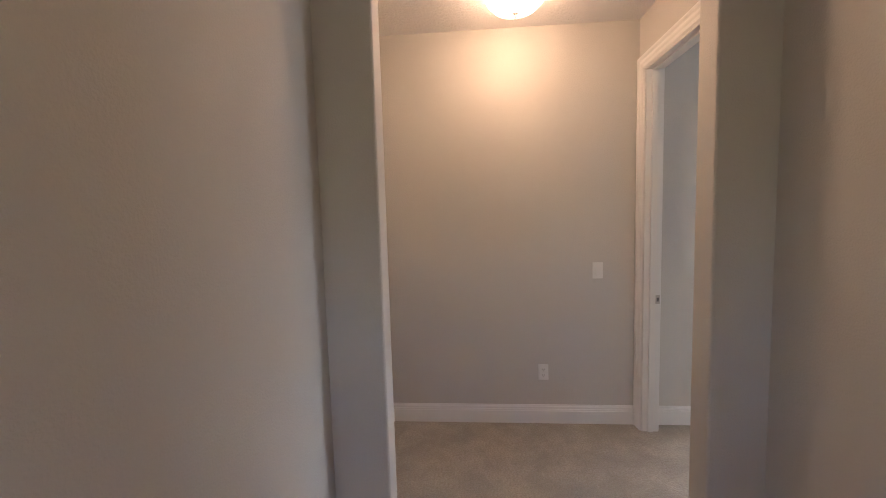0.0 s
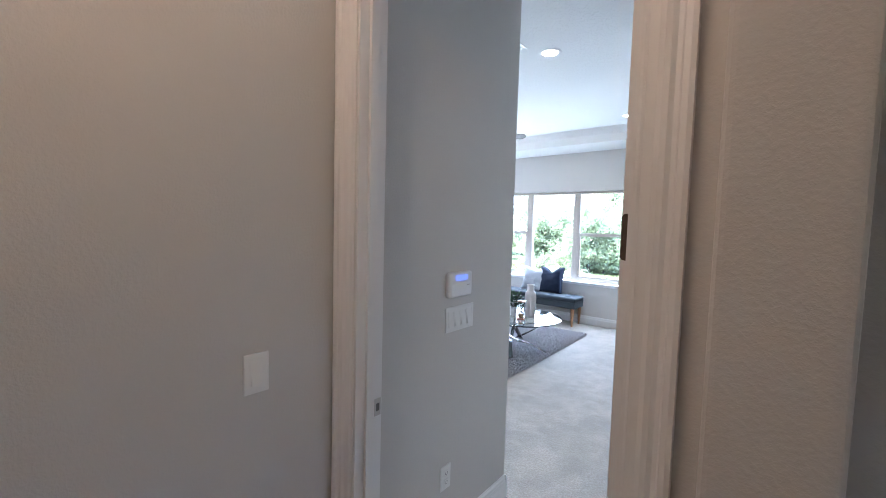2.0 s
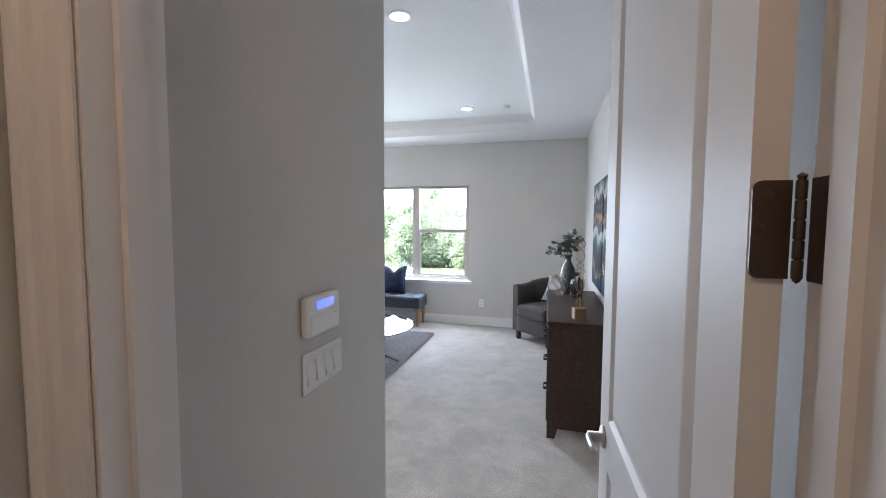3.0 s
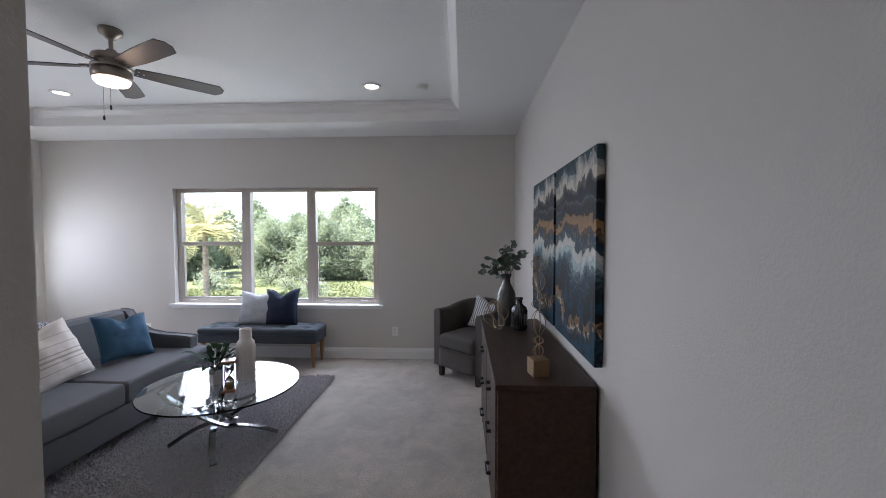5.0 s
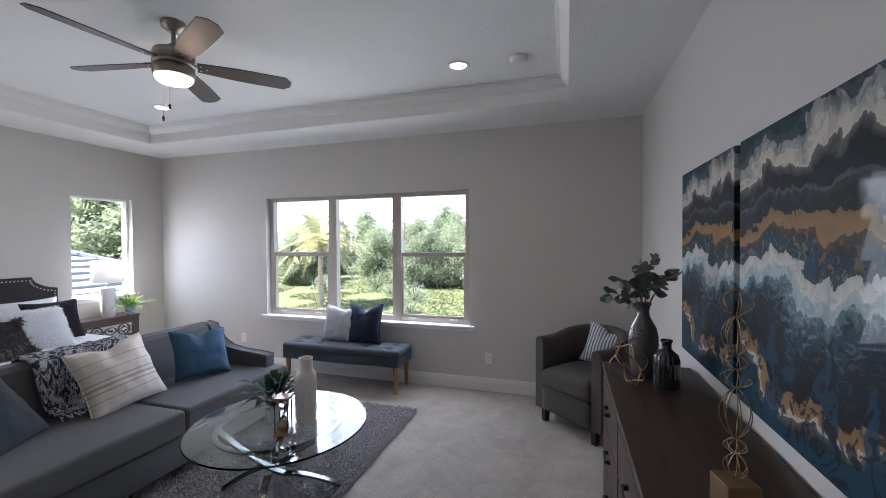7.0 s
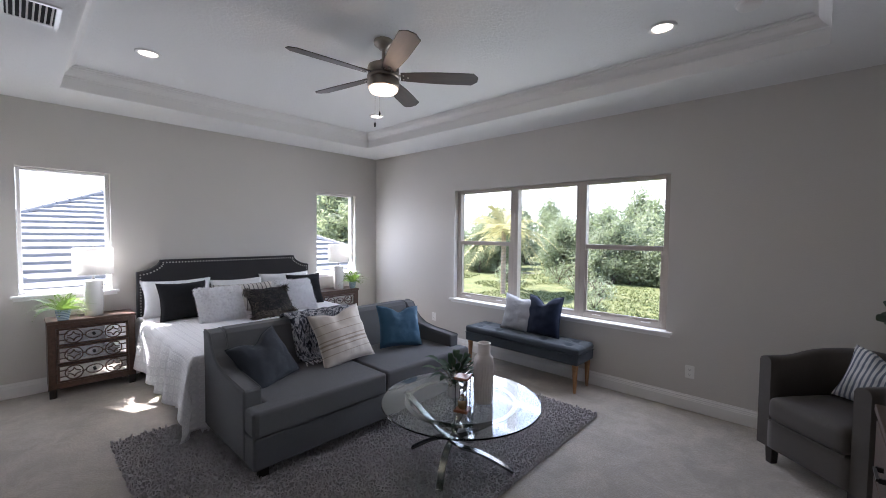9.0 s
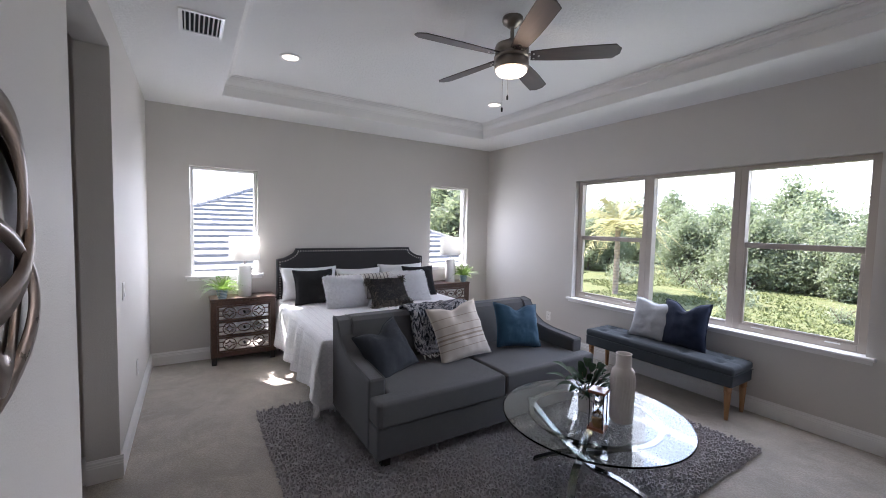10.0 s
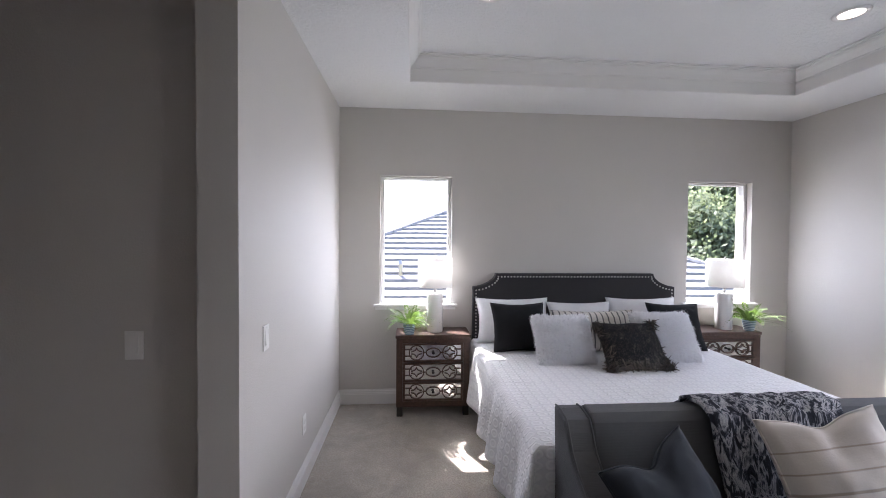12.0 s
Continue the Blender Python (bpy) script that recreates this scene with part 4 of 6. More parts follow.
vent(-2.91, -2.59, 1.475, 1.715, HC, "white metal supply vent with shade painted black behind its slats", 8, "x")
vent(0.12, 0.62, 0.55, 0.93, HC, "white return air grille above the entry", 16, "x")
vent(-0.45, -0.25, 1.50, 1.68, HC, "small white supply vent near the entry corner", 6, "x")


def dome_lamp(x, y, z, s, label):
    ob = thing("flush_mount_light", pose(x, y, z), label, "ceiling light")
    part("canopy", lathe([(0.0, -0.03 * s), (0.075 * s, -0.03 * s), (0.085 * s, -0.012 * s), (0.09 * s, 0)], 32), NICKEL, ob, smooth=True)
    part("bowl", lathe([(0.165 * s, -0.035 * s), (0.170 * s, -0.045 * s), (0.160 * s, -0.07 * s), (0.125 * s, -0.105 * s), (0.07 * s, -0.128 * s), (0.0, -0.135 * s), (0.0, -0.132 * s), (0.07 * s, -0.125 * s), (0.123 * s, -0.102 * s), (0.157 * s, -0.068 * s), (0.165 * s, -0.035 * s)], 40), DOME, ob, "glowing opal glass bowl", True).visible_shadow = False
    part("finial", lathe([(0.0, -0.165 * s), (0.006 * s, -0.162 * s), (0.010 * s, -0.152 * s), (0.005 * s, -0.146 * s), (0.014 * s, -0.140 * s), (0.016 * s, -0.135 * s)], 16), NICKEL, ob, smooth=True)


dome_lamp(0.475, -0.87, HH, 1.0, "lit opal bowl flush-mount light with a nickel finial")
dome_lamp(-3.62, -0.88, HC, 1.0, "lit opal bowl flush-mount light in the closet")
for y, z in ((-1.55, 2.0), (-1.75, 1.66), (-1.55, 1.06)):
    br = thing("shelf_bracket", pose(XB, y + 0.1, z), "small black metal bracket on the closet wall", "bracket", "closet brackets")
    part("plate", boxes((0, 0.006, -0.05, 0.05, -0.05, 0.05), bevel=0.002), BLACKM, br)
    part("clip", boxes((0.006, 0.05, -0.03, 0.03, -0.012, 0.012), bevel=0.003), BLACKM, br)


def ceiling_fan():
    ob = thing("ceiling_fan", pose(-1.9, 3.36, HT), "five-blade brown ceiling fan with a lit opal light", "ceiling fan")
    part("canopy", lathe([(0.0, -0.062), (0.030, -0.062), (0.040, -0.050), (0.066, -0.032), (0.070, -0.012), (0.068, 0.0)], 32), BRONZE, ob, smooth=True)
    part("downrod", lathe([(0.013, -0.062), (0.013, -0.165)], 16), BRONZE, ob, smooth=True)
    part("collar", lathe([(0.0, -0.135), (0.026, -0.137), (0.034, -0.150), (0.034, -0.168), (0.05, -0.172)], 24), BRONZE, ob, smooth=True)
    part("motor", lathe([(0.0, -0.170), (0.085, -0.172), (0.108, -0.182), (0.114, -0.200), (0.114, -0.222), (0.104, -0.232), (0.104, -0.245), (0.116, -0.252), (0.118, -0.268), (0.0, -0.270)], 48), BRONZE, ob, smooth=True)
    part("light_ring", lathe([(0.100, -0.268), (0.112, -0.276), (0.116, -0.300), (0.112, -0.335), (0.104, -0.340), (0.104, -0.300)], 48), BRONZE, ob, smooth=True)
    part("light_glass", lathe([(0.104, -0.335), (0.102, -0.352), (0.088, -0.368), (0.05, -0.378), (0.0, -0.381)], 40), OPAL, ob, "glowing opal glass", True).visible_shadow = False
    for k in range(5):
        a = -97 + 72 * k
        bm = bmesh.new()
        n = 14
        top, bot = [], []
        for i in range(n + 1):
            f = i / n
            r = 0.125 + 0.565 * f
            w = 0.044 + 0.022 * math.sin(math.pi * 0.5 * min(1, f * 1.6))
            if f > 0.93:
                w *= math.sqrt(max(0.05, 1 - ((f - 0.93) / 0.075) ** 2))
            tilt = -math.tan(radians(13))
            for lst, z in ((top, 0.003), (bot, -0.003)):
                lst.append((bm.verts.new((r, -w, -w * tilt + z)), bm.verts.new((r, w, w * tilt + z))))
        for lst in (top, bot):
            for p, q in zip(lst, lst[1:]):
                bm.faces.new((p[0], p[1], q[1], q[0]))
        for s in (0, 1):
            for i in range(n):
                bm.faces.new((top[i][s], top[i + 1][s], bot[i + 1][s], bot[i][s]))
        for e in (0, n):
            bm.faces.new((top[e][0], top[e][1], bot[e][1], bot[e][0]))
        blade = part("blade", bm, BLADE, ob, "brown wood-grain blade")
        blade.matrix_basis = pose(0, 0, -0.252, 0, 0, a)
        part("blade_iron", boxes((0.09, 0.19, -0.022, 0.022, 0.004, 0.008), bevel=0.0015), BRONZE, blade)
        for sx, sy in ((0.145, -0.024), (0.145, 0.024), (0.178, 0.0)):
            part("screw", lathe([(0.0, -0.0085), (0.006, -0.0075), (0.006, -0.003)], 10, at=(sx, sy, sy * -0.2)), NICKEL, blade)
    for dx, dy, ln in ((0.055, -0.075, 0.20), (0.015, -0.085, 0.27)):
        part("pull_chain", sweep([(dx, dy, -0.33), (dx, dy, -0.33 - ln)], circle(0.0012, 5), up=(0, 1, 0)), BRONZE, ob)
        part("pull_fob", lathe([(0.0, -0.33 - ln - 0.035), (0.006, -0.33 - ln - 0.032), (0.007, -0.33 - ln - 0.012), (0.002, -0.33 - ln)], 12, at=(dx, dy, 0)), DARKLEG, ob, smooth=True)


ceiling_fan()


# ---- bed ----
def bed():
    ob = thing("bed", pose(XB, 3.372, 0), "king bed with a charcoal nailhead headboard and white spread", "bed")
    hw, tall, sh, cut = 0.985, 1.232, 1.105, 0.215
    out = [(-hw, 0.12), (-hw, sh)]
    out += [(-hw + 0.03, sh + 0.006)] + [(-hw + 0.035 + (cut - 0.035) * math.sin(a) ** 1.15, sh + 0.006 + (tall - sh - 0.006) * (1 - math.cos(a)) ** 0.8) for a in [math.pi / 2 * i / 8 for i in range(1, 9)]]
    out += [(-x, z) for x, z in out[::-1]]
    part("headboard", prism(out, 0.012, 0.085, "x", 0.012, 3), HEADF, ob, "charcoal linen headboard with scooped corners")
    nails = bmesh.new()
    inner = [(y * (hw - 0.030) / hw, z - (0.030 if z > 0.9 else 0)) for y, z in out]
    for (a, b), (c, d) in zip(inner, inner[1:]):
        ln = math.hypot(c - a, d - b)
        for k in range(max(1, int(ln / 0.030))):
            f = k / max(1, int(ln / 0.030))
            y, z = a + (c - a) * f, b + (d - b) * f
            vs = lathe([(0.0088, 0.0), (0.007, 0.004), (0.0, 0.0058)], 8)
            for v in vs.verts:
                v.co = Vector((0.0852 + v.co.z, y + v.co.x, z + v.co.y))
            me = bpy.data.meshes.new("tmp")
            vs.to_mesh(me)
            vs.free()
            nails.from_mesh(me)
            bpy.data.meshes.remove(me)
    part("nailheads", nails, NICKEL, ob, "row of small nickel nailheads")
    for y in (-hw + 0.06, hw - 0.06):
        part("headboard_leg", boxes((0.02, 0.075, y - 0.04, y + 0.04, 0, 0.13), bevel=0.004), DARKLEG, ob)
    part("mattress", soft_box(0.09, 2.00, -0.93, 0.93, 0.32, 0.60, 0.06, 8), WHITEF, ob, smooth=True)
    part("box_spring", soft_box(0.09, 2.00, -0.92, 0.92, 0.10, 0.32, 0.03, 6), WHITEF, ob, smooth=True)
    for x in (0.2, 1.9):
        for y in (-0.8, 0.8):
            part("bed_foot", boxes((x - 0.03, x + 0.03, y - 0.03, y + 0.03, 0, 0.11), bevel=0.003), DARKLEG, ob)
    # gathered valance below the spread
    bm = bmesh.new()
    rows = []
    path = [(0.12 + 1.86 * i / 90, -0.925) for i in range(91)] + [(1.985, -0.92 + 1.84 * i / 60) for i in range(61)] + [(1.98 - 1.86 * i / 90, 0.925) for i in range(91)]
    for i, (x, y) in enumerate(path):
        wv = 0.012 * math.sin(i * 1.1) + 0.008 * noise.noise(Vector((i * 0.2, 0, 0)))
        nx, ny = (0, -1) if i < 91 else ((1, 0) if i < 152 else (0, 1))
        rows.append([bm.verts.new((x + nx * wv * k, y + ny * wv * k, 0.33 - 0.315 * k)) for k in (0, 0.5, 1)])
    for a, b in zip(rows, rows[1:]):
        for k in (0, 1):
            bm.faces.new((a[k], a[k + 1], b[k + 1], b[k]))
    part("valance", bm, WHITEF, ob, "white gathered bed skirt", True)
    return ob


BED = bed()


def bedspread():
    """The spread lies on the mattress and hangs down three sides in soft folds."""
    ob = thing("bedspread", pose(XB, 3.372, 0), "white matelasse spread with rows of raised ovals on the bed", "bedspread")
    bm = bmesh.new()
    uvl = bm.loops.layers.uv.new("UVMap")
    hx, hy, top, r = 2.03, 0.965, 0.622, 0.05
    nx, ny = 110, 130
    drop_l, drop_r, drop_f = 0.46, 0.50, 0.56
    x0 = 0.10
    lx, ly0, ly1 = hx - x0 + drop_f, -hy - drop_l, hy + drop_r

    def place(u, v):
        x, y, z = x0 + u, v, top
        over_x, over_y = max(0, x - hx), max(0, abs(v) - hy)
        sy = 1 if v > 0 else -1
        z += 0.006 * noise.noise(Vector((u * 4, v * 4, 1.3))) + 0.003 * noise.noise(Vector((u * 13, v * 13, 4)))
        d = math.hypot(over_x, over_y) if over_x and over_y else max(over_x, over_y)
        if d > 0:
            fold_c = u if over_y >= over_x else v
            fold = 0.030 * math.sin(fold_c * 17 + 1.4 * math.sin(fold_c * 5)) * min(1, d / 0.25)
            flare = 0.04 + 0.10 * min(1, d / 0.5) * 0.6
            k = 1 - math.exp(-d / 0.04)
            fall = d if d < 0.02 else d
            z = top - max(0, fall - 0.02) * 0.985
            out = 0.045 * k + flare * min(1, d / 0.5) * 0.5 + fold
            if over_x >= over_y:
                x = hx + out * 0.35
                if over_y:
                    y = sy * (hy + out * 0.8)
            else:
                y = sy * (hy + out)
                if over_x:
                    x = hx + min(0.06, over_x)
        return Vector((x, y, max(0.035, z)))
    grid = [[bm.verts.new(place(lx * i / nx, ly0 + (ly1 - ly0) * j / ny)) for j in range(ny + 1)] for i in range(nx + 1)]
    for i in range(nx):
        for j in range(ny):
            f = bm.faces.new((grid[i][j], grid[i + 1][j], grid[i + 1][j + 1], grid[i][j + 1]))
            for lp, (a, b) in zip(f.loops, ((i, j), (i + 1, j), (i + 1, j + 1), (i, j + 1))):
                lp[uvl].uv = (lx * a / nx, ly0 + (ly1 - ly0) * b / ny)
    rim = [grid[i][0].co.copy() for i in range(nx + 1)] + [grid[nx][j].co.copy() for j in range(1, ny + 1)] + [grid[i][ny].co.copy() for i in range(nx - 1, -1, -1)]
    part("hem", sweep(rim[::2], circle(0.006, 6), up=(0.1, 0.2, 1)), WHITEF, ob, "stitched white hem", True)
    ob2 = part("cover", bm, SPREAD, ob, smooth=True)
    so = ob2.modifiers.new("thick", "SOLIDIFY")
    so.thickness, so.offset = 0.008, 1


bedspread()
BT = 0.625


def on_bed(name, x, y, w, h, t, lean, material, label, **kw):
    # local y is the thickness; facing the foot of the bed (+x)
    return cushion(name, pose(x, y, BT, 0, 0, 90) @ pose(0, 0, 0, lean, 0, kw.pop("turn", 0)), w, h, t, material, label, group="pillows on the bed", **kw)


on_bed("sleeping_pillow", -4.66, 2.74, 0.68, 0.41, 0.17, -20, WHITEF, "white cotton sleeping pillow against the headboard", seed=1)
on_bed("sleeping_pillow", -4.66, 3.98, 0.68, 0.41, 0.17, -20, WHITEF, "white cotton sleeping pillow against the headboard", seed=2)
on_bed("sleeping_pillow", -4.62, 3.36, 0.60, 0.38, 0.17, -22, WHITEF, "rumpled white pillow in the middle of the bed", seed=3)
on_bed("black_pillow", -4.36, 2.72, 0.46, 0.42, 0.15, -25, BLACKF, "square black velvet pillow", seed=4)
on_bed("black_pillow", -4.33, 4.07, 0.44, 0.42, 0.15, -26, BLACKF, "square black velvet pillow", seed=5, turn=-8)
on_bed("bolster_pillow", -4.33, 3.36, 0.74, 0.36, 0.16, -26, BOLSTER, "long cream pillow with thin black stripes", seed=6)
on_bed("fur_pillow", -4.03, 2.98, 0.44, 0.38, 0.17, -32, FURW, "shaggy white faux-fur pillow", seed=7, fur=26000, furlen=0.034)
on_bed("fur_pillow", -4.03, 3.80, 0.46, 0.40, 0.17, -32, FURW, "shaggy white faux-fur pillow", seed=8, fur=26000, furlen=0.034)
on_bed("fur_pillow", -3.84, 3.43, 0.48, 0.40, 0.16, -42, FURB, "shaggy dark brown faux-fur pillow", seed=9, fur=34000, furlen=0.075)


# ---- nightstands, lamps, ferns ----
def nightstand(m):
    """Local x along the wall, -y to the front; foot at z 0."""
    ob = thing("nightstand", m, "walnut nightstand with mirrored lattice drawer fronts", "nightstand", "nightstands beside the bed")
    W, D, H = 0.64, 0.30, 0.715
    part("top", boxes((-W / 2 - 0.008, W / 2 + 0.008, -D - 0.008, 0, H - 0.028, H), bevel=0.004), NIGHT, ob)
    part("body", boxes((-W / 2, -W / 2 + 0.055, -D, 0, 0.085, H - 0.029), (W / 2 - 0.055, W / 2, -D, 0, 0.085, H - 0.029), (-W / 2 + 0.055, W / 2 - 0.055, -D, 0, 0.085, 0.135), (-W / 2 + 0.055, W / 2 - 0.055, -D, 0, H - 0.07, H - 0.029), (-W / 2 + 0.055, W / 2 - 0.055, -0.03, 0, 0.135, H - 0.07)), NIGHT, ob)
    for x in (-W / 2 + 0.03, W / 2 - 0.03):
        for y in (-D + 0.03, -0.03):
            part("leg", boxes((x - 0.026, x + 0.026, y - 0.026, y + 0.026, 0, 0.086), bevel=0.003), DARKLEG, ob)
    dh = (H - 0.07 - 0.135) / 3
    dw = W / 2 - 0.059
    for k in range(3):
        z0, z1 = 0.135 + k * dh + 0.004, 0.135 + (k + 1) * dh - 0.004
        zc = (z0 + z1) / 2
        dr = part("drawer", boxes((-dw, dw, -D + 0.010, -0.04, z0, z1)), NIGHT, ob)
        part("drawer_frame", boxes((-dw, dw, -D - 0.006, -D + 0.009, z0, z0 + 0.016), (-dw, dw, -D - 0.006, -D + 0.009, z1 - 0.016, z1), (-dw, -dw + 0.018, -D - 0.006, -D + 0.009, z0 + 0.016, z1 - 0.016), (dw - 0.018, dw, -D - 0.006, -D + 0.009, z0 + 0.016, z1 - 0.016), bevel=0.002), NIGHT, dr)
        part("mirror_panel", boxes((-dw + 0.018, dw - 0.018, -D + 0.004, -D + 0.0085, z0 + 0.016, z1 - 0.016)), MIRROR, dr, "mirrored inset")
        bm = bmesh.new()
        hh = (z1 - z0) / 2 - 0.016
        y = -D + 0.0005
        R = hh * 0.98

        def arc(cx, cz, rx, rz, a0, a1):
            n = 14
            sweep([(cx + rx * math.cos(radians(a0 + (a1 - a0) * i / n)), y, cz + rz * math.sin(radians(a0 + (a1 - a0) * i / n))) for i in range(n + 1)], rect(0.0085, 0.012), bm=bm, up=(0, 1, 0))
        for cx in (-0.145, 0.145):
            arc(cx, zc, R, R, 0, 359.9)
            for q in (45, 135, 225, 315):
                arc(cx + R * math.cos(radians(q)) * 1.05, zc + R * math.sin(radians(q)) * 0.98, R * 0.72, R * 0.55, q + 135, q + 225)
        arc(0, zc, 0.062, R * 0.62, 0, 359.9)
        for s in (-1, 1):
            sweep([(s * 0.062, y, zc), (s * 0.092, y, zc)], rect(0.0085, 0.012), bm=bm, up=(0, 1, 0))
            for dz in (-0.45, 0.45):
                sweep([(s * 0.185, y, zc + dz * R), (s * (dw - 0.016), y, zc + dz * R)], rect(0.0085, 0.012), bm=bm, up=(0, 1, 0))
        part("lattice", bm, NIGHT, dr, "carved wooden lattice")
        part("knob", lathe([(0.0, 0.024), (0.009, 0.023), (0.013, 0.017), (0.011, 0.011), (0.006, 0.006), (0.008, 0.0)], 16), DARKLEG, dr, "dark knob", True).matrix_basis = pose(0, -D - 0.002, zc, 90, 0, 0)
    return ob


NSL = nightstand(pose(XB + 0.004, 2.01, 0, 0, 0, 90))
copy_thing(NSL, pose(XB + 0.004, 4.73, 0, 0, 0, 90))
NT = 0.715


def table_lamp(m):
    ob = thing("table_lamp", m, "white ceramic column lamp with a white drum shade", "lamp", "bedside lamps")
    part("base", lathe([(0.0, 0.0), (0.070, 0.0), (0.073, 0.006), (0.073, 0.330), (0.068, 0.345), (0.055, 0.350), (0.0, 0.352)], 40), CERAMIC, ob, "glossy white ceramic column", True)
    part("neck", lathe([(0.012, 0.350), (0.012, 0.40), (0.018, 0.405), (0.018, 0.43), (0.0, 0.432)], 16), NICKEL, ob, smooth=True)
    part("shade", lathe([(0.156, 0.405), (0.152, 0.665), (0.149, 0.665), (0.153, 0.405), (0.156, 0.405)], 48), SHADE, ob, "white fabric drum shade", True)
    part("harp", sweep([(0, 0.045 * math.sin(a), 0.43 + 0.235 * (1 - math.cos(a)) / 2 * 0 + 0.228 * (i / 12)) for i, a in enumerate([math.pi * k / 12 for k in range(13)])], circle(0.002, 6), up=(1, 0, 0)), NICKEL, ob)
    part("finial", lathe([(0.0, 0.690), (0.007, 0.684), (0.005, 0.672), (0.010, 0.666), (0.0, 0.660)], 12), NICKEL, ob, smooth=True)
    spider = bmesh.new()
    for k in range(3):
        a = 2 * math.pi * k / 3
        sweep([(0, 0, 0.66), (0.15 * math.cos(a), 0.15 * math.sin(a), 0.655)], circle(0.0015, 5), bm=spider)
    part("spider", spider, NICKEL, ob)
    return ob


LAMP = table_lamp(pose(-4.765, 2.03, NT))
copy_thing(LAMP, pose(-4.765, 4.80, NT))


def fern(m, seed):
    ob = thing("potted_fern", m, "bright green fern in a blue and white pot", "plant", "bedside ferns")
    part("pot", lathe([(0.0, 0.0), (0.038, 0.0), (0.041, 0.004), (0.055, 0.085), (0.056, 0.10), (0.051, 0.10), (0.048, 0.085), (0.0, 0.082)], 28), POTBLUE, ob, smooth=True)
    part("soil", lathe([(0.0, 0.088), (0.047, 0.086)], 20), SOIL, ob)
    rnd = random.Random(seed)
    bm = bmesh.new()
    for k in range(44):
        a, tilt = rnd.uniform(0, 2 * math.pi), rnd.uniform(0.25, 1.25)
        ln, n = rnd.uniform(0.16, 0.36), 14
        way = Vector((math.cos(a) * math.sin(tilt), math.sin(a) * math.sin(tilt), math.cos(tilt)))
        side = Vector((-math.sin(a), math.cos(a), 0))
        droop = rnd.uniform(0.2, 0.9)
        p = Vector((math.cos(a) * 0.02, math.sin(a) * 0.02, 0.085))
        for i in range(1, n + 1):
            f = i / n
            c = p + way * ln * f - Vector((0, 0, 1)) * droop * ln * f * f
            w = 0.030 * math.sin(math.pi * min(0.95, 0.15 + 0.85 * f)) + 0.004
            for s in (-1, 1):
                d = (side * s + way * 0.35 + Vector((0, 0, rnd.uniform(-0.25, 0.15)))).normalized()
                t = way * 0.008
                q = [c - t, c + d * w * 0.55 + t * 0.6, c + d * w, c + d * w * 0.5 - t]
                bm.faces.new([bm.verts.new(v) for v in q])
    part("fronds", bm, FERN, ob, "arching bright green fronds")
    return ob


fern(pose(-4.66, 1.80, NT), 5)
fern(pose(-4.68, 4.985, NT), 9)


# ---- rug ----
RX0, RX1, RY0, RY1, RZ = -3.235, -0.878, 1.945, 4.908, 0.030


def rug():
    ob = thing("shag_rug", pose(0, 0, 0), "thick grey shag rug under the sofa and table", "rug")
    part("backing", boxes((RX0 + 0.01, RX1 - 0.01, RY0 + 0.01, RY1 - 0.01, 0.002, 0.016), bevel=0.004), RUGF, ob)
    rnd = random.Random(21)
    verts, faces = [], []
    step = 0.0145
    nx, ny = int((RX1 - RX0) / step), int((RY1 - RY0) / step)
    for i in range(nx):
        for j in range(ny):
            x, y = RX0 + (i + rnd.random()) * step, RY0 + (j + rnd.random()) * step
            h = rnd.uniform(0.016, 0.044) + 0.006 * noise.noise(Vector((x * 9, y * 9, 0)))
            a, r = rnd.uniform(0, 6.283), rnd.uniform(0.0075, 0.0115)
            lx, ly = rnd.uniform(-0.013, 0.013), rnd.uniform(-0.013, 0.013)
            k = len(verts)
            for q in range(3):
                b = a + q * 2.094
                verts.append((x + r * math.cos(b), y + r * math.sin(b), 0.010))
            for q in range(3):
                b = a + q * 2.094 + 0.6
                verts.append((x + lx + r * 0.75 * math.cos(b), y + ly + r * 0.75 * math.sin(b), h))
            for q in range(3):
                w = (q + 1) % 3
                faces.append((k + q, k + w, k + 3 + w, k + 3 + q))
            faces.append((k + 3, k + 4, k + 5))
    me = bpy.data.meshes.new("pile")
    me.from_pydata(verts, [], faces)
    me.materials.append(RUGF)
    pile = new("shag", me)
    pile.parent = ob
    tagged(pile, "dense grey woollen tufts", kind="stuff")


rug()


# ---- sofa ----
SZ = RZ


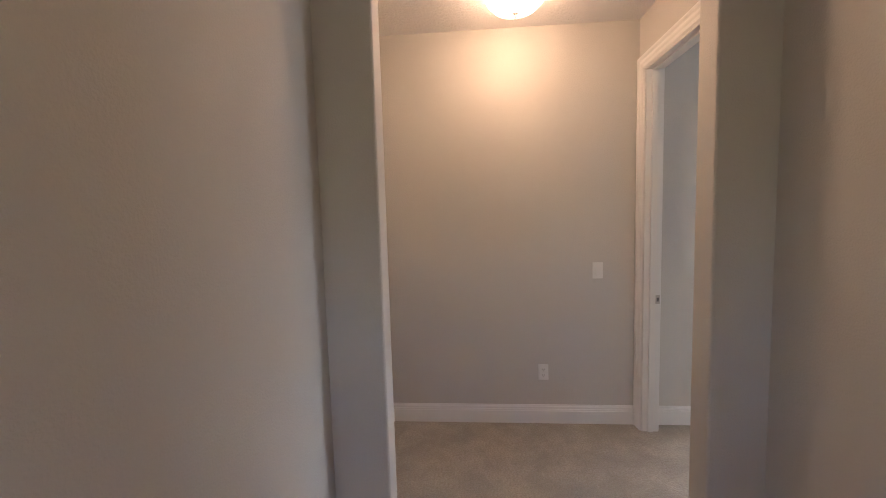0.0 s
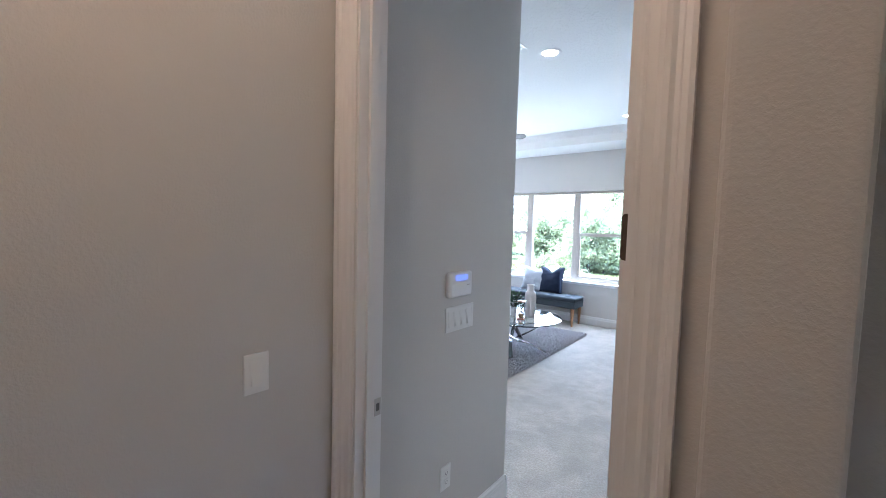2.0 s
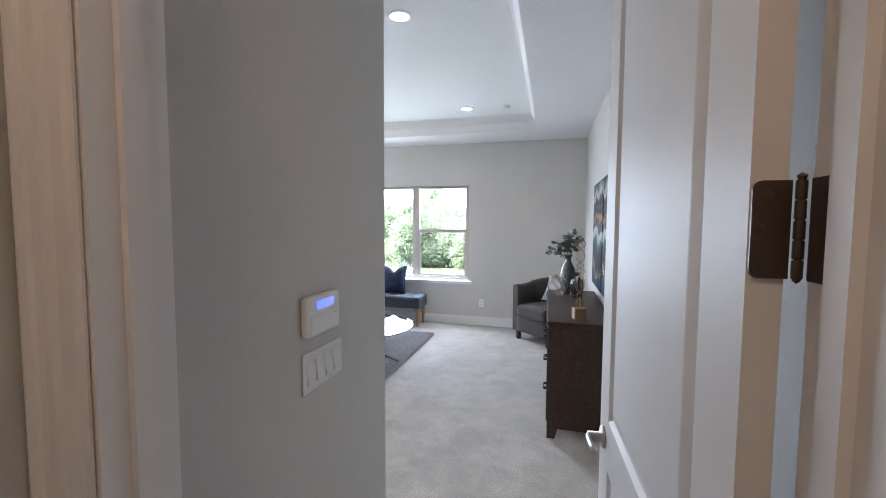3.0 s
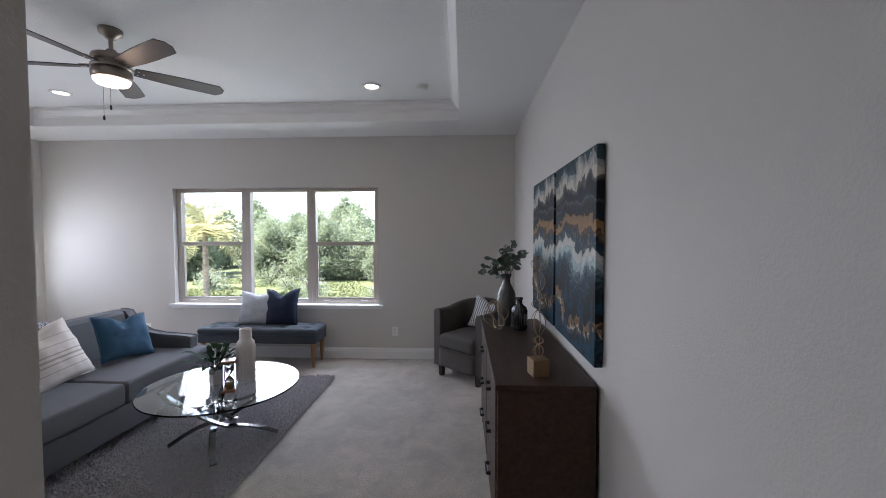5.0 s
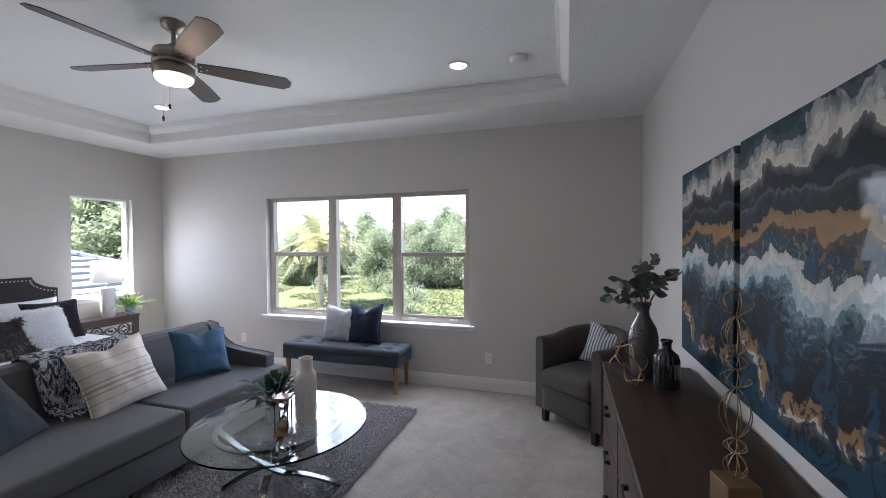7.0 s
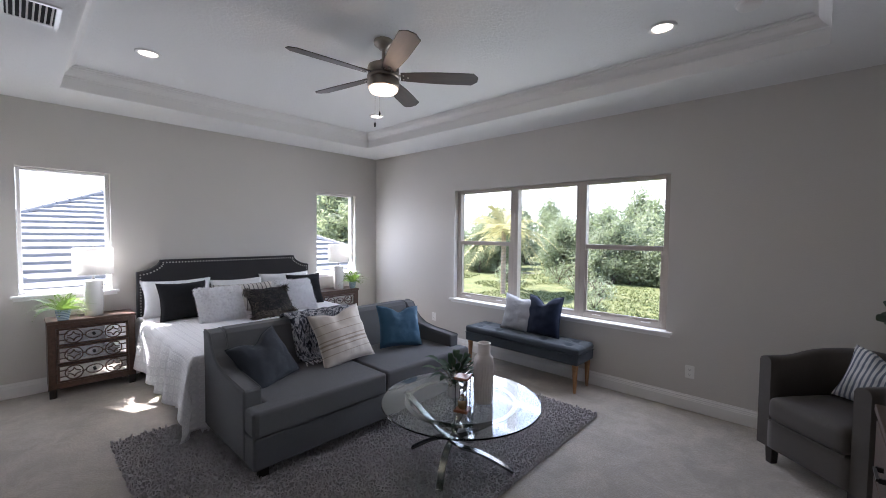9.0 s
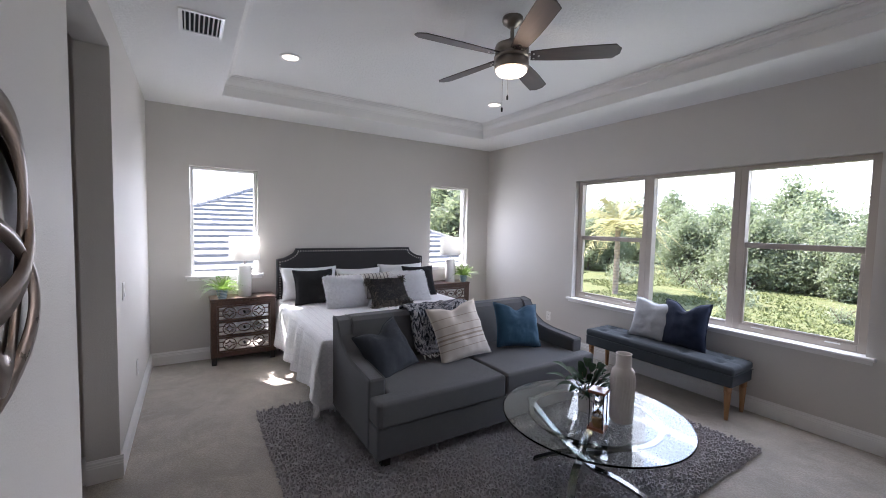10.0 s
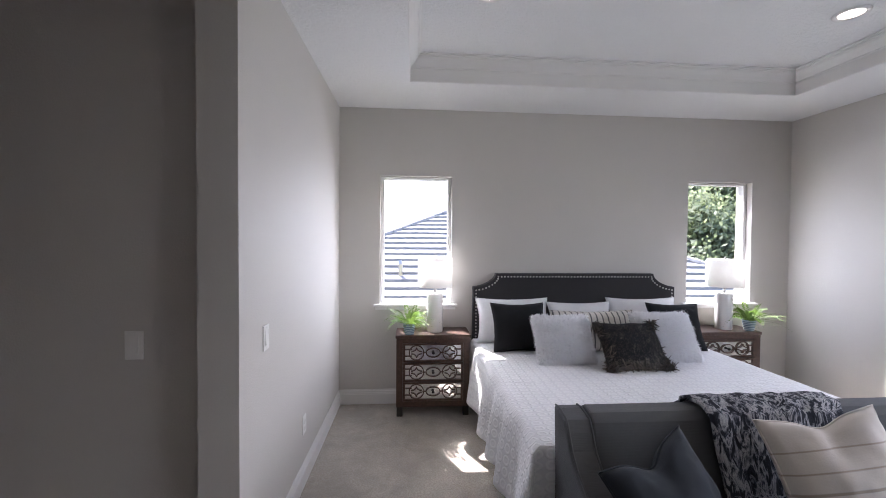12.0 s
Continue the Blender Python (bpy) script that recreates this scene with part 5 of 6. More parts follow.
def sofa():
    # local: x to the front, y along the sofa, origin below its back
    ob = thing("sofa", pose(-2.86, 3.45, SZ), "charcoal two-seat sofa with sloping track arms", "sofa")
    hy = 1.005
    arm = [(0.02, 0.10), (0.02, 0.50), (0.0, 0.795), (0.045, 0.802), (0.125, 0.786), (0.155, 0.745), (0.185, 0.685), (0.235, 0.64), (0.32, 0.595), (0.45, 0.570), (0.60, 0.560), (0.755, 0.548), (0.765, 0.535), (0.765, 0.10)]
    for s in (-1, 1):
        lo, hi = (s * hy, s * (hy - 0.115)) if s < 0 else (s * (hy - 0.115), s * hy)
        a = part("arm", prism(arm, lo, hi, "y", 0.016, 3), SOFA, ob)
        for yy in (lo + 0.010, hi - 0.010):
            part("piping", sweep([(x + (0.004 if i > 3 else 0), yy, z + 0.002) for i, (x, z) in enumerate(arm[2:13])], circle(0.0045, 6), up=(0, 1, 0)), SOFA, a, smooth=True)
    back = [(0.02, 0.12), (0.0, 0.79), (0.03, 0.808), (0.10, 0.802), (0.130, 0.772), (0.165, 0.62), (0.20, 0.45), (0.22, 0.30), (0.22, 0.12)]
    part("backrest", prism(back, -hy + 0.117, hy - 0.117, "y", 0.010, 2), SOFA, ob)
    part("base", boxes((0.03, 0.895, -hy + 0.008, hy - 0.008, 0.085, 0.285), bevel=0.014, seg=3), SOFA, ob)
    for s in (-1, 1):
        y0, y1 = (-hy + 0.118, -0.004) if s < 0 else (0.004, hy - 0.118)
        e = s * (hy - 0.004)
        a = s * (hy - 0.118)
        tee = [(0.20, a), (0.772, a), (0.772, e), (0.885, e), (0.904, e - s * 0.010), (0.915, e - s * 0.030), (0.915, s * 0.022), (0.908, s * 0.008), (0.895, s * 0.004), (0.20, s * 0.004)]
        bm = prism(tee, 0.288, 0.452, "z", 0.026, 4)
        for v in bm.verts:
            v.co.z += 0.006 * noise.noise(v.co * 5)
        c = part("seat_cushion", bm, SOFA, ob, smooth=False)
        for z in (0.292, 0.436):
            e0, e1 = (-hy + 0.02, -0.02) if s < 0 else (0.02, hy - 0.02)
            part("piping", sweep([(0.898, e0 + (e1 - e0) * i / 10, z) for i in range(11)], circle(0.005, 6)), SOFA, c, smooth=True)
    for x in (0.10, 0.80):
        for y in (-hy + 0.10, hy - 0.10):
            part("leg", prism([(x - 0.024, 0.0), (x + 0.024, 0.0), (x + 0.032, 0.086), (x - 0.032, 0.086)], y - 0.03, y + 0.03, "y", 0.003, 1), DARKLEG, ob, "black tapered wooden leg")


sofa()


def sofa_cushion(name, x, y, z, w, h, t, lean, turn, material, label, chop, seed, roll=0):
    return cushion(name, pose(x, y, z, 0, 0, 90 + turn) @ pose(0, 0, 0, lean, roll, 0), w, h, t, material, label, chop=chop, seed=seed, group="cushions on the sofa")


ST = SZ + 0.468
sofa_cushion("scatter_cushion", -2.37, 2.80, ST - 0.035, 0.42, 0.40, 0.17, -33, 20, SLATE, "slate blue linen cushion with a dented top edge", 0.13, 11, -12)
sofa_cushion("scatter_cushion", -2.36, 3.40, ST - 0.020, 0.47, 0.47, 0.18, -27, -3, CREAM, "cream cushion with woven taupe bands", 0.07, 12, -7)
sofa_cushion("scatter_cushion", -2.36, 3.96, ST - 0.005, 0.44, 0.40, 0.17, -26, -15, BLUE, "denim blue linen cushion with a dented top edge", 0.13, 13, 5)


def throw():
    """A knitted throw laid over the sofa's back and down to the seat."""
    ob = thing("throw_blanket", pose(-2.86, 3.45, SZ), "navy and white mottled knitted throw over the sofa back", "blanket")
    line = [(-0.035, 0.55), (-0.028, 0.70), (-0.015, 0.798), (0.03, 0.822), (0.10, 0.818), (0.148, 0.785), (0.182, 0.64), (0.222, 0.50), (0.262, 0.478), (0.33, 0.482)]
    pts = [Vector((x, 0, z)) for x, z in line]
    dense = []
    for a, b in zip(pts, pts[1:]):
        dense += [a.lerp(b, k / 6) for k in range(6)]
    dense.append(pts[-1])
    bm = bmesh.new()
    uvl = bm.loops.layers.uv.new("UVMap")
    n = 34
    grid = []
    for i, p in enumerate(dense):
        f = i / (len(dense) - 1)
        y0, y1 = -0.42 + 0.08 * max(0, f - 0.4), 0.22 - 0.30 * max(0, f - 0.45)
        row = []
        for j in range(n + 1):
            g = j / n
            y = y0 + (y1 - y0) * g
            lift = 0.010 + 0.013 * (1 + math.sin(g * 24 + 2.5 * noise.noise(Vector((f * 4, g * 3, 0))))) * 0.5 + 0.008 * noise.noise(Vector((f * 12, g * 12, 2)))
            up = Vector((0.6, 0, 0.8)) if 0.2 < f < 0.85 else Vector((1 if f > 0.5 else -1, 0, 0.3)).normalized()
            row.append(bm.verts.new(p + Vector((0, y, 0)) + up * lift))
        grid.append(row)
    for i in range(len(dense) - 1):
        for j in range(n):
            fc = bm.faces.new((grid[i][j], grid[i + 1][j], grid[i + 1][j + 1], grid[i][j + 1]))
            for lp, (a, b) in zip(fc.loops, ((i, j), (i + 1, j), (i + 1, j + 1), (i, j + 1))):
                lp[uvl].uv = (b / n * 0.56, a * 0.03)
    ends = [v.co.copy() for v in grid[-1]]
    cloth = part("cloth", bm, THROW, ob, smooth=True)
    so = cloth.modifiers.new("thick", "SOLIDIFY")
    so.thickness, so.offset = 0.010, 1
    fr = bmesh.new()
    rnd = random.Random(8)
    for e in ends[::2]:
        for k in range(2):
            sweep([e, e + Vector((0.02, rnd.uniform(-0.01, 0.01), -0.004)), e + Vector((rnd.uniform(0.04, 0.07), rnd.uniform(-0.03, 0.03), -0.010))], circle(0.0028, 4), bm=fr, up=(0, 1, 0.1))
    part("fringe", fr, WHITEF, ob, "pale yarn fringe")


throw()


# ---- coffee table ----
TC, TR, TZ = (-1.27, 3.53), 0.53, 0.455


def coffee_table():
    ob = thing("coffee_table", pose(*TC, RZ), "round glass coffee table on crossed chrome legs", "coffee table")
    h = TZ - RZ
    part("glass_top", lathe([(0.0, h - 0.012), (TR - 0.004, h - 0.012), (TR, h - 0.008), (TR, h - 0.004), (TR - 0.004, h), (0.0, h)], 96), TOPGLASS, ob, "clear round glass top with a green edge")
    for k in range(4):
        a = radians(24 + 90 * k)
        pts = []
        for i in range(25):
            f = i / 24
            x = -0.36 + 0.76 * f
            y = 0.06 - 0.20 * (f - 0.45) ** 2
            z = 0.012 + 0.115 * math.sin(math.pi / 2 * min(1, f / 0.42)) if f <= 0.42 else 0.127 + (h - 0.013 - 0.128) * ((f - 0.42) / 0.58) ** 1.25
            pts.append((x * math.cos(a) - y * math.sin(a), x * math.sin(a) + y * math.cos(a), z))
        part("leg", sweep(pts, rect(0.042, 0.014)), CHROME, ob, "curved polished chrome strip")
    ring = [(0.36 * math.cos(2 * math.pi * i / 64), 0.36 * math.sin(2 * math.pi * i / 64), h - 0.019) for i in range(64)]
    part("ring", sweep(ring, rect(0.030, 0.010), closed=True), CHROME, ob, "chrome ring under the glass")


coffee_table()


def clay_vase():
    ob = thing("vase", pose(-1.135, 3.60, TZ), "tall pale clay vase with carved vertical grain", "vase")
    prof = [(0.0, 0.0), (0.055, 0.0), (0.060, 0.006), (0.062, 0.15), (0.063, 0.275), (0.060, 0.296), (0.046, 0.312), (0.042, 0.322), (0.041, 0.385), (0.044, 0.392), (0.040, 0.394), (0.037, 0.386), (0.037, 0.31), (0.0, 0.305)]
    dense = []
    for (r0, z0), (r1, z1) in zip(prof, prof[1:]):
        k = max(1, int(math.hypot(r1 - r0, z1 - z0) / 0.012))
        dense += [(r0 + (r1 - r0) * i / k, z0 + (z1 - z0) * i / k) for i in range(k)]
    bm = lathe(dense + [prof[-1]], 72)
    for v in bm.verts:
        r = math.hypot(v.co.x, v.co.y)
        if r > 0.05 and 0.01 < v.co.z < 0.27:
            a = math.atan2(v.co.y, v.co.x)
            d = 0.0048 * noise.noise(Vector((math.cos(a) * 9, math.sin(a) * 9, v.co.z * 6))) + 0.0026 * math.sin(a * 22 + 2 * math.sin(v.co.z * 20))
            v.co.x *= 1 + d / r
            v.co.y *= 1 + d / r
    part("body", bm, VASEW, ob, smooth=True)


clay_vase()


def table_plant():
    ob = thing("potted_plant", pose(-1.325, 3.53, TZ), "dark variegated leafy plant in a white pot", "plant")
    part("pot", lathe([(0.0, 0.0), (0.040, 0.0), (0.043, 0.005), (0.047, 0.10), (0.047, 0.108), (0.043, 0.108), (0.041, 0.09), (0.0, 0.088)], 32), CERAMIC, ob, smooth=True)
    part("soil", lathe([(0.0, 0.093), (0.041, 0.091)], 20), SOIL, ob)
    rnd = random.Random(12)
    bm, sp, st = bmesh.new(), bmesh.new(), bmesh.new()
    for k in range(46):
        a, tilt = rnd.uniform(0, 6.28), rnd.uniform(0.1, 1.0)
        way = Vector((math.cos(a) * math.sin(tilt), math.sin(a) * math.sin(tilt), math.cos(tilt)))
        b = Vector((0.015 * math.cos(a), 0.015 * math.sin(a), 0.09))
        s = b + way * rnd.uniform(0.05, 0.17)
        sweep([b, b.lerp(s, 0.5) + Vector((0, 0, 0.01)), s], circle(0.002, 4), bm=st, up=(0.3, 1, 0.1))
        leafy(bm, s, way + Vector((0, 0, -0.25)), rnd.uniform(0.09, 0.145), rnd.uniform(0.040, 0.062), rnd.uniform(0.2, 0.8))
    for k in range(170):
        a, r = rnd.uniform(0, 6.28), rnd.uniform(0.02, 0.080)
        leafy(sp, Vector((r * math.cos(a), r * math.sin(a), 0.10 + rnd.uniform(-0.015, 0.07))), Vector((math.cos(a), math.sin(a), rnd.uniform(-0.3, 0.8))), 0.018, 0.011, 0.3, seg=2)
    part("stems", st, STEM, ob)
    part("leaves", bm, DARKLEAF, ob, "glossy dark green leaves")
    part("sprigs", sp, SILVERLEAF, ob, "small silvery sprigs")


table_plant()


def hourglass():
    ob = thing("hourglass", pose(-1.145, 3.40, TZ, 0, 0, 20), "small hourglass in a cherry wood frame", "hourglass")
    for z in (0.0, 0.205):
        part("end_plate", boxes((-0.045, 0.045, -0.045, 0.045, z, z + 0.016), bevel=0.003), COPPER, ob, "cherry wood end plate")
    for x in (-0.036, 0.036):
        for y in (-0.036, 0.036):
            part("post", lathe([(0.003, 0.016), (0.003, 0.205)], 8, at=(x, y, 0)), BLACKM, ob, "thin dark post", True)
    outer = [(0.0, 0.016), (0.024, 0.017), (0.032, 0.035), (0.032, 0.060), (0.022, 0.088), (0.005, 0.108), (0.005, 0.114), (0.022, 0.134), (0.032, 0.162), (0.032, 0.186), (0.024, 0.204), (0.0, 0.205)]
    part("bulb", lathe(outer, 28), BULBGLASS, ob, "clear blown glass bulb", True)
    part("sand", lathe([(0.0, 0.018), (0.022, 0.019), (0.029, 0.036), (0.029, 0.050), (0.0, 0.064)], 24), SAND, ob, "heap of tan sand", True)


hourglass()


# ---- bench under the window ----
def bench():
    ob = thing("bench", pose(-1.91, 5.38, 0), "slate blue button-tufted bench on turned oak legs", "bench")
    hx, hy, z0, z1 = 0.705, 0.188, 0.285, 0.455
    part("box", boxes((-hx, hx, -hy, hy, z0, 0.385), bevel=0.012, seg=3), BENCHF, ob)
    bm = soft_box(-hx - 0.006, hx + 0.006, -hy - 0.006, hy + 0.006, 0.380, z1, 0.030, 84, crown=0.016)
    btn = [(x, y) for y in (-0.085, 0.085) for x in (-0.56, -0.28, 0.0, 0.28, 0.56)]
    for v in bm.verts:
        if v.co.z > 0.42:
            for bx, by in btn:
                d = math.hypot(v.co.x - bx, v.co.y - by)
                v.co.z -= 0.030 * math.exp(-(d / 0.040) ** 2)
            v.co.z -= 0.005 * math.exp(-((v.co.y + 0.02 * math.sin(v.co.x * 11.2)) / 0.02) ** 2)
    seat = part("seat", bm, BENCHF, ob, smooth=True)
    for bx, by in btn:
        part("button", lathe([(0.0, 0.454), (0.010, 0.452), (0.013, 0.447)], 14, at=(bx, by, -0.012)), BENCHF, seat, smooth=True)
    part("piping", sweep([(-hx, -hy - 0.004, 0.383), (hx, -hy - 0.004, 0.383), (hx + 0.004, -hy, 0.383), (hx + 0.004, hy, 0.383)], circle(0.004, 6)), BENCHF, ob)
    prof = [(0.0, 0.0), (0.013, 0.0), (0.015, 0.012), (0.020, 0.10), (0.026, 0.215), (0.022, 0.222), (0.030, 0.232), (0.030, 0.240), (0.024, 0.246), (0.030, 0.256), (0.030, 0.286)]
    for x in (-hx + 0.045, hx - 0.045):
        for y in (-hy + 0.045, hy - 0.045):
            part("leg", lathe(prof, 20, at=(x, y, 0)), LEGWOOD, ob, "turned honey oak leg", True)


bench()
cushion("scatter_cushion", pose(-2.03, 5.40, 0.450, -13, 4, 4), 0.43, 0.41, 0.15, PEWTER, "pale grey brocade cushion on the bench", chop=0.05, seed=31, group="cushions on the bench")
cushion("scatter_cushion", pose(-1.71, 5.39, 0.450, -15, -2, -3), 0.43, 0.45, 0.16, NAVY, "navy velvet cushion with a deeply dented top", chop=0.17, seed=32, group="cushions on the bench")


# ---- tub chair ----
def tub_chair():
    # local -y is the front
    ob = thing("tub_chair", pose(0.615, 5.085, 0, 0, 0, -40.5), "taupe velvet tub chair angled in the corner", "armchair")
    R, T = 0.335, 0.085
    path = [(-R + T / 2, -0.285)] + [(-R + T / 2, -0.2 + 0.06 * i) for i in range(4)]
    path += [((R - T / 2) * -math.cos(a), 0.02 + (0.30 - T / 2) * math.sin(a)) for a in [math.pi * i / 20 for i in range(21)]]
    path += [(R - T / 2, -0.02 - 0.06 * i) for i in range(4)] + [(R - T / 2, -0.285)]
    bm = bmesh.new()
    rings = []
    n = len(path)
    for i, (x, y) in enumerate(path):
        a, b = path[max(0, i - 1)], path[min(n - 1, i + 1)]
        t = Vector((b[0] - a[0], b[1] - a[1], 0)).normalized()
        s = Vector((t.y, -t.x, 0))
        lift = 0.735 + 0.085 * max(0.0, min(1.0, (y + 0.10) / 0.36)) ** 1.2
        z0 = 0.115
        sec = [(T / 2, z0), (T / 2, lift - 0.030), (T / 2 - 0.010, lift - 0.010), (T / 2 - 0.028, lift), (-T / 2 + 0.028, lift), (-T / 2 + 0.010, lift - 0.010), (-T / 2, lift - 0.030), (-T / 2, z0)]
        rings.append([bm.verts.new(Vector((x, y, 0)) + s * d + Vector((0, 0, z))) for d, z in sec])
    for a, b in zip(rings, rings[1:]):
        for j in range(8):
            bm.faces.new((a[j], a[(j + 1) % 8], b[(j + 1) % 8], b[j]))
    bm.faces.new(rings[0]), bm.faces.new(rings[-1][::-1])
    shell = part("shell", bm, CHAIRF, ob, "curved velvet back and arms", True)
    shell.data.polygons.foreach_set("use_smooth", [len(p.vertices) == 4 for p in shell.data.polygons])
    part("seat_cushion", soft_box(-R + T + 0.004, R - T - 0.004, -0.315, 0.20, 0.315, 0.475, 0.045, 10, crown=0.022), CHAIRF, ob, smooth=True)
    part("front_rail", soft_box(-R + T - 0.002, R - T + 0.002, -0.300, 0.18, 0.115, 0.318, 0.018, 6), CHAIRF, ob, smooth=True)
    part("piping", sweep([(-R + T + 0.01, -0.311, 0.318), (R - T - 0.01, -0.311, 0.318)], circle(0.005, 6)), CHAIRF, ob)
    for x in (-0.255, 0.255):
        for y in (-0.245, 0.20):
            part("leg", prism([(x - 0.02, 0.0), (x + 0.02, 0.0), (x + 0.027, 0.118), (x - 0.027, 0.118)], y - 0.027, y + 0.027, "y", 0.003, 1), DARKLEG, ob, "black tapered wooden leg")


tub_chair()
cushion("scatter_cushion", pose(0.66, 5.13, 0.485, 0, 0, -40.5) @ pose(0.03, 0.05, 0, -20, 10, 14), 0.38, 0.36, 0.12, TICKING, "white cushion with fine blue ticking stripes", chop=0.12, seed=41, group="chair cushion")


# ---- dresser and what stands on it ----
DRZ = 0.857


def dresser():
    # local: origin at the wall's foot, front to -x
    ob = thing("dresser", pose(1.103, 3.268, 0), "espresso brown wooden dresser with six drawers", "dresser")
    D, W, H = 0.45, 0.725, DRZ
    part("top", boxes((-D - 0.012, 0, -W - 0.01, W + 0.01, H - 0.03, H), bevel=0.004), DRESSER, ob)
    for s in (-1, 1):
        y0, y1 = (-W, -W + 0.032) if s < 0 else (W - 0.032, W)
        out = [(-D, 0.0), (-D + 0.055, 0.0), (-D + 0.075, 0.075), (-0.075, 0.075), (-0.055, 0.0), (0, 0.0), (0, H - 0.031), (-D, H - 0.031)]
        part("side_panel", prism(out, y0, y1, "y", 0.002, 1), DRESSER, ob)
    part("carcass", boxes((-D + 0.022, -0.004, -W + 0.032, W - 0.032, 0.10, H - 0.031)), DRESSER, ob)
    part("front_frame", boxes((-D, -D + 0.021, -W + 0.032, W - 0.032, 0.075, 0.105), (-D, -D + 0.021, -W + 0.032, W - 0.032, H - 0.050, H - 0.031), (-D, -D + 0.021, -0.012, 0.012, 0.105, H - 0.050)), DRESSER, ob)
    hgt = (H - 0.050 - 0.105) / 3
    for c in (-1, 1):
        y0, y1 = (-W + 0.036, -0.016) if c < 0 else (0.016, W - 0.036)
        for k in range(3):
            z0, z1 = 0.105 + k * hgt + 0.005, 0.105 + (k + 1) * hgt - 0.005
            d = part("drawer", boxes((-D - 0.008, -D + 0.014, y0, y1, z0, z1), bevel=0.003), DRESSER, ob)
            yc, zc = (y0 + y1) / 2, (z0 + z1) / 2 + 0.02
            part("handle", boxes((-D - 0.036, -D - 0.026, yc - 0.055, yc + 0.055, zc - 0.005, zc + 0.005), (-D - 0.030, -D - 0.008, yc - 0.055, yc - 0.043, zc - 0.009, zc + 0.009), (-D - 0.030, -D - 0.008, yc + 0.043, yc + 0.055, zc - 0.009, zc + 0.009), bevel=0.002), BLACKM, d, "black bar pull")


dresser()


def tall_vase():
    ob = thing("vase", pose(0.826, 3.78, DRZ), "tall bronze-grey glazed vase with a dimpled surface", "vase")
    prof = [(0.0, 0.0), (0.052, 0.0), (0.057, 0.006), (0.066, 0.08), (0.072, 0.16), (0.072, 0.21), (0.062, 0.262), (0.043, 0.298), (0.031, 0.322), (0.029, 0.348), (0.034, 0.372), (0.042, 0.384), (0.040, 0.388), (0.032, 0.374), (0.026, 0.35), (0.0, 0.345)]
    part("body", lathe(prof, 40), GREYVASE, ob, smooth=True)
    bm = bmesh.new()
    for row in range(13):
        z = 0.018 + row * 0.0195
        r = np.interp(z, [p[1] for p in prof[2:9]], [p[0] for p in prof[2:9]])
        for k in range(20):
            a = 2 * math.pi * (k + 0.5 * (row % 2)) / 20
            c = Vector((math.cos(a) * r, math.sin(a) * r, z))
            o, s, u = Vector((math.cos(a), math.sin(a), 0)), Vector((-math.sin(a), math.cos(a), 0)), Vector((0, 0, 1))
            w = 0.44 * 2 * math.pi * r / 20
            tip = bm.verts.new(c + o * 0.0042 - u * 0.002)
            ring = [bm.verts.new(c + s * w * x + u * 0.0088 * y - o * 0.0012) for x, y in ((-1, 0), (-0.6, -0.9), (0.6, -0.9), (1, 0), (0.6, 0.9), (-0.6, 0.9))]
            for i in range(6):
                bm.faces.new((ring[i], ring[(i + 1) % 6], tip))
    part("relief", bm, GREYVASE, ob, "rows of raised scale-like dimples", True)


tall_vase()


def eucalyptus():
    ob = thing("eucalyptus_stems", pose(0.826, 3.78, DRZ + 0.352), "spray of grey-green round-leaved eucalyptus in the vase", "plant")
    rnd = random.Random(17)
    st, lf = bmesh.new(), bmesh.new()
    tips = [(-0.16, -0.02, 0.09), (-0.12, 0.05, 0.15), (-0.06, -0.05, 0.22), (0.0, 0.06, 0.25), (0.04, -0.02, 0.27), (0.08, 0.05, 0.17), (0.13, -0.16, 0.20), (0.10, -0.26, 0.22), (-0.03, 0.02, 0.19), (-0.19, -0.06, 0.06), (0.02, -0.10, 0.16)]
    for tx, ty, tz in tips:
        tip = Vector((tx, ty, tz))
        mid = Vector((tx * 0.35, ty * 0.35, tz * 0.62 + 0.015))
        line = []
        for i in range(8):
            f = i / 7
            line.append((1 - f) ** 2 * Vector((tx * 0.06, ty * 0.06, -0.03)) + 2 * f * (1 - f) * mid + f * f * tip)
        sweep(line, circle(0.0022, 5), bm=st, up=(0.3, 1, 0.2))
        for i in range(3, 8):
            for s in (-1, 1):
                a = rnd.uniform(0, 6.28)
                d = Vector((math.cos(a), math.sin(a), rnd.uniform(-0.2, 0.7)))
                r = rnd.uniform(0.021, 0.032)
                u = Vector((rnd.uniform(-0.6, 0.6), rnd.uniform(-1, -0.2), rnd.uniform(0.1, 1))).normalized()
                leafy(lf, line[i], d, r * 1.9, r * 1.6, 0.15, 0.12, 4, u)
    part("stems", st, STEM, ob, smooth=True)
    part("leaves", lf, LEAF, ob, "round grey-green leaves")


eucalyptus()


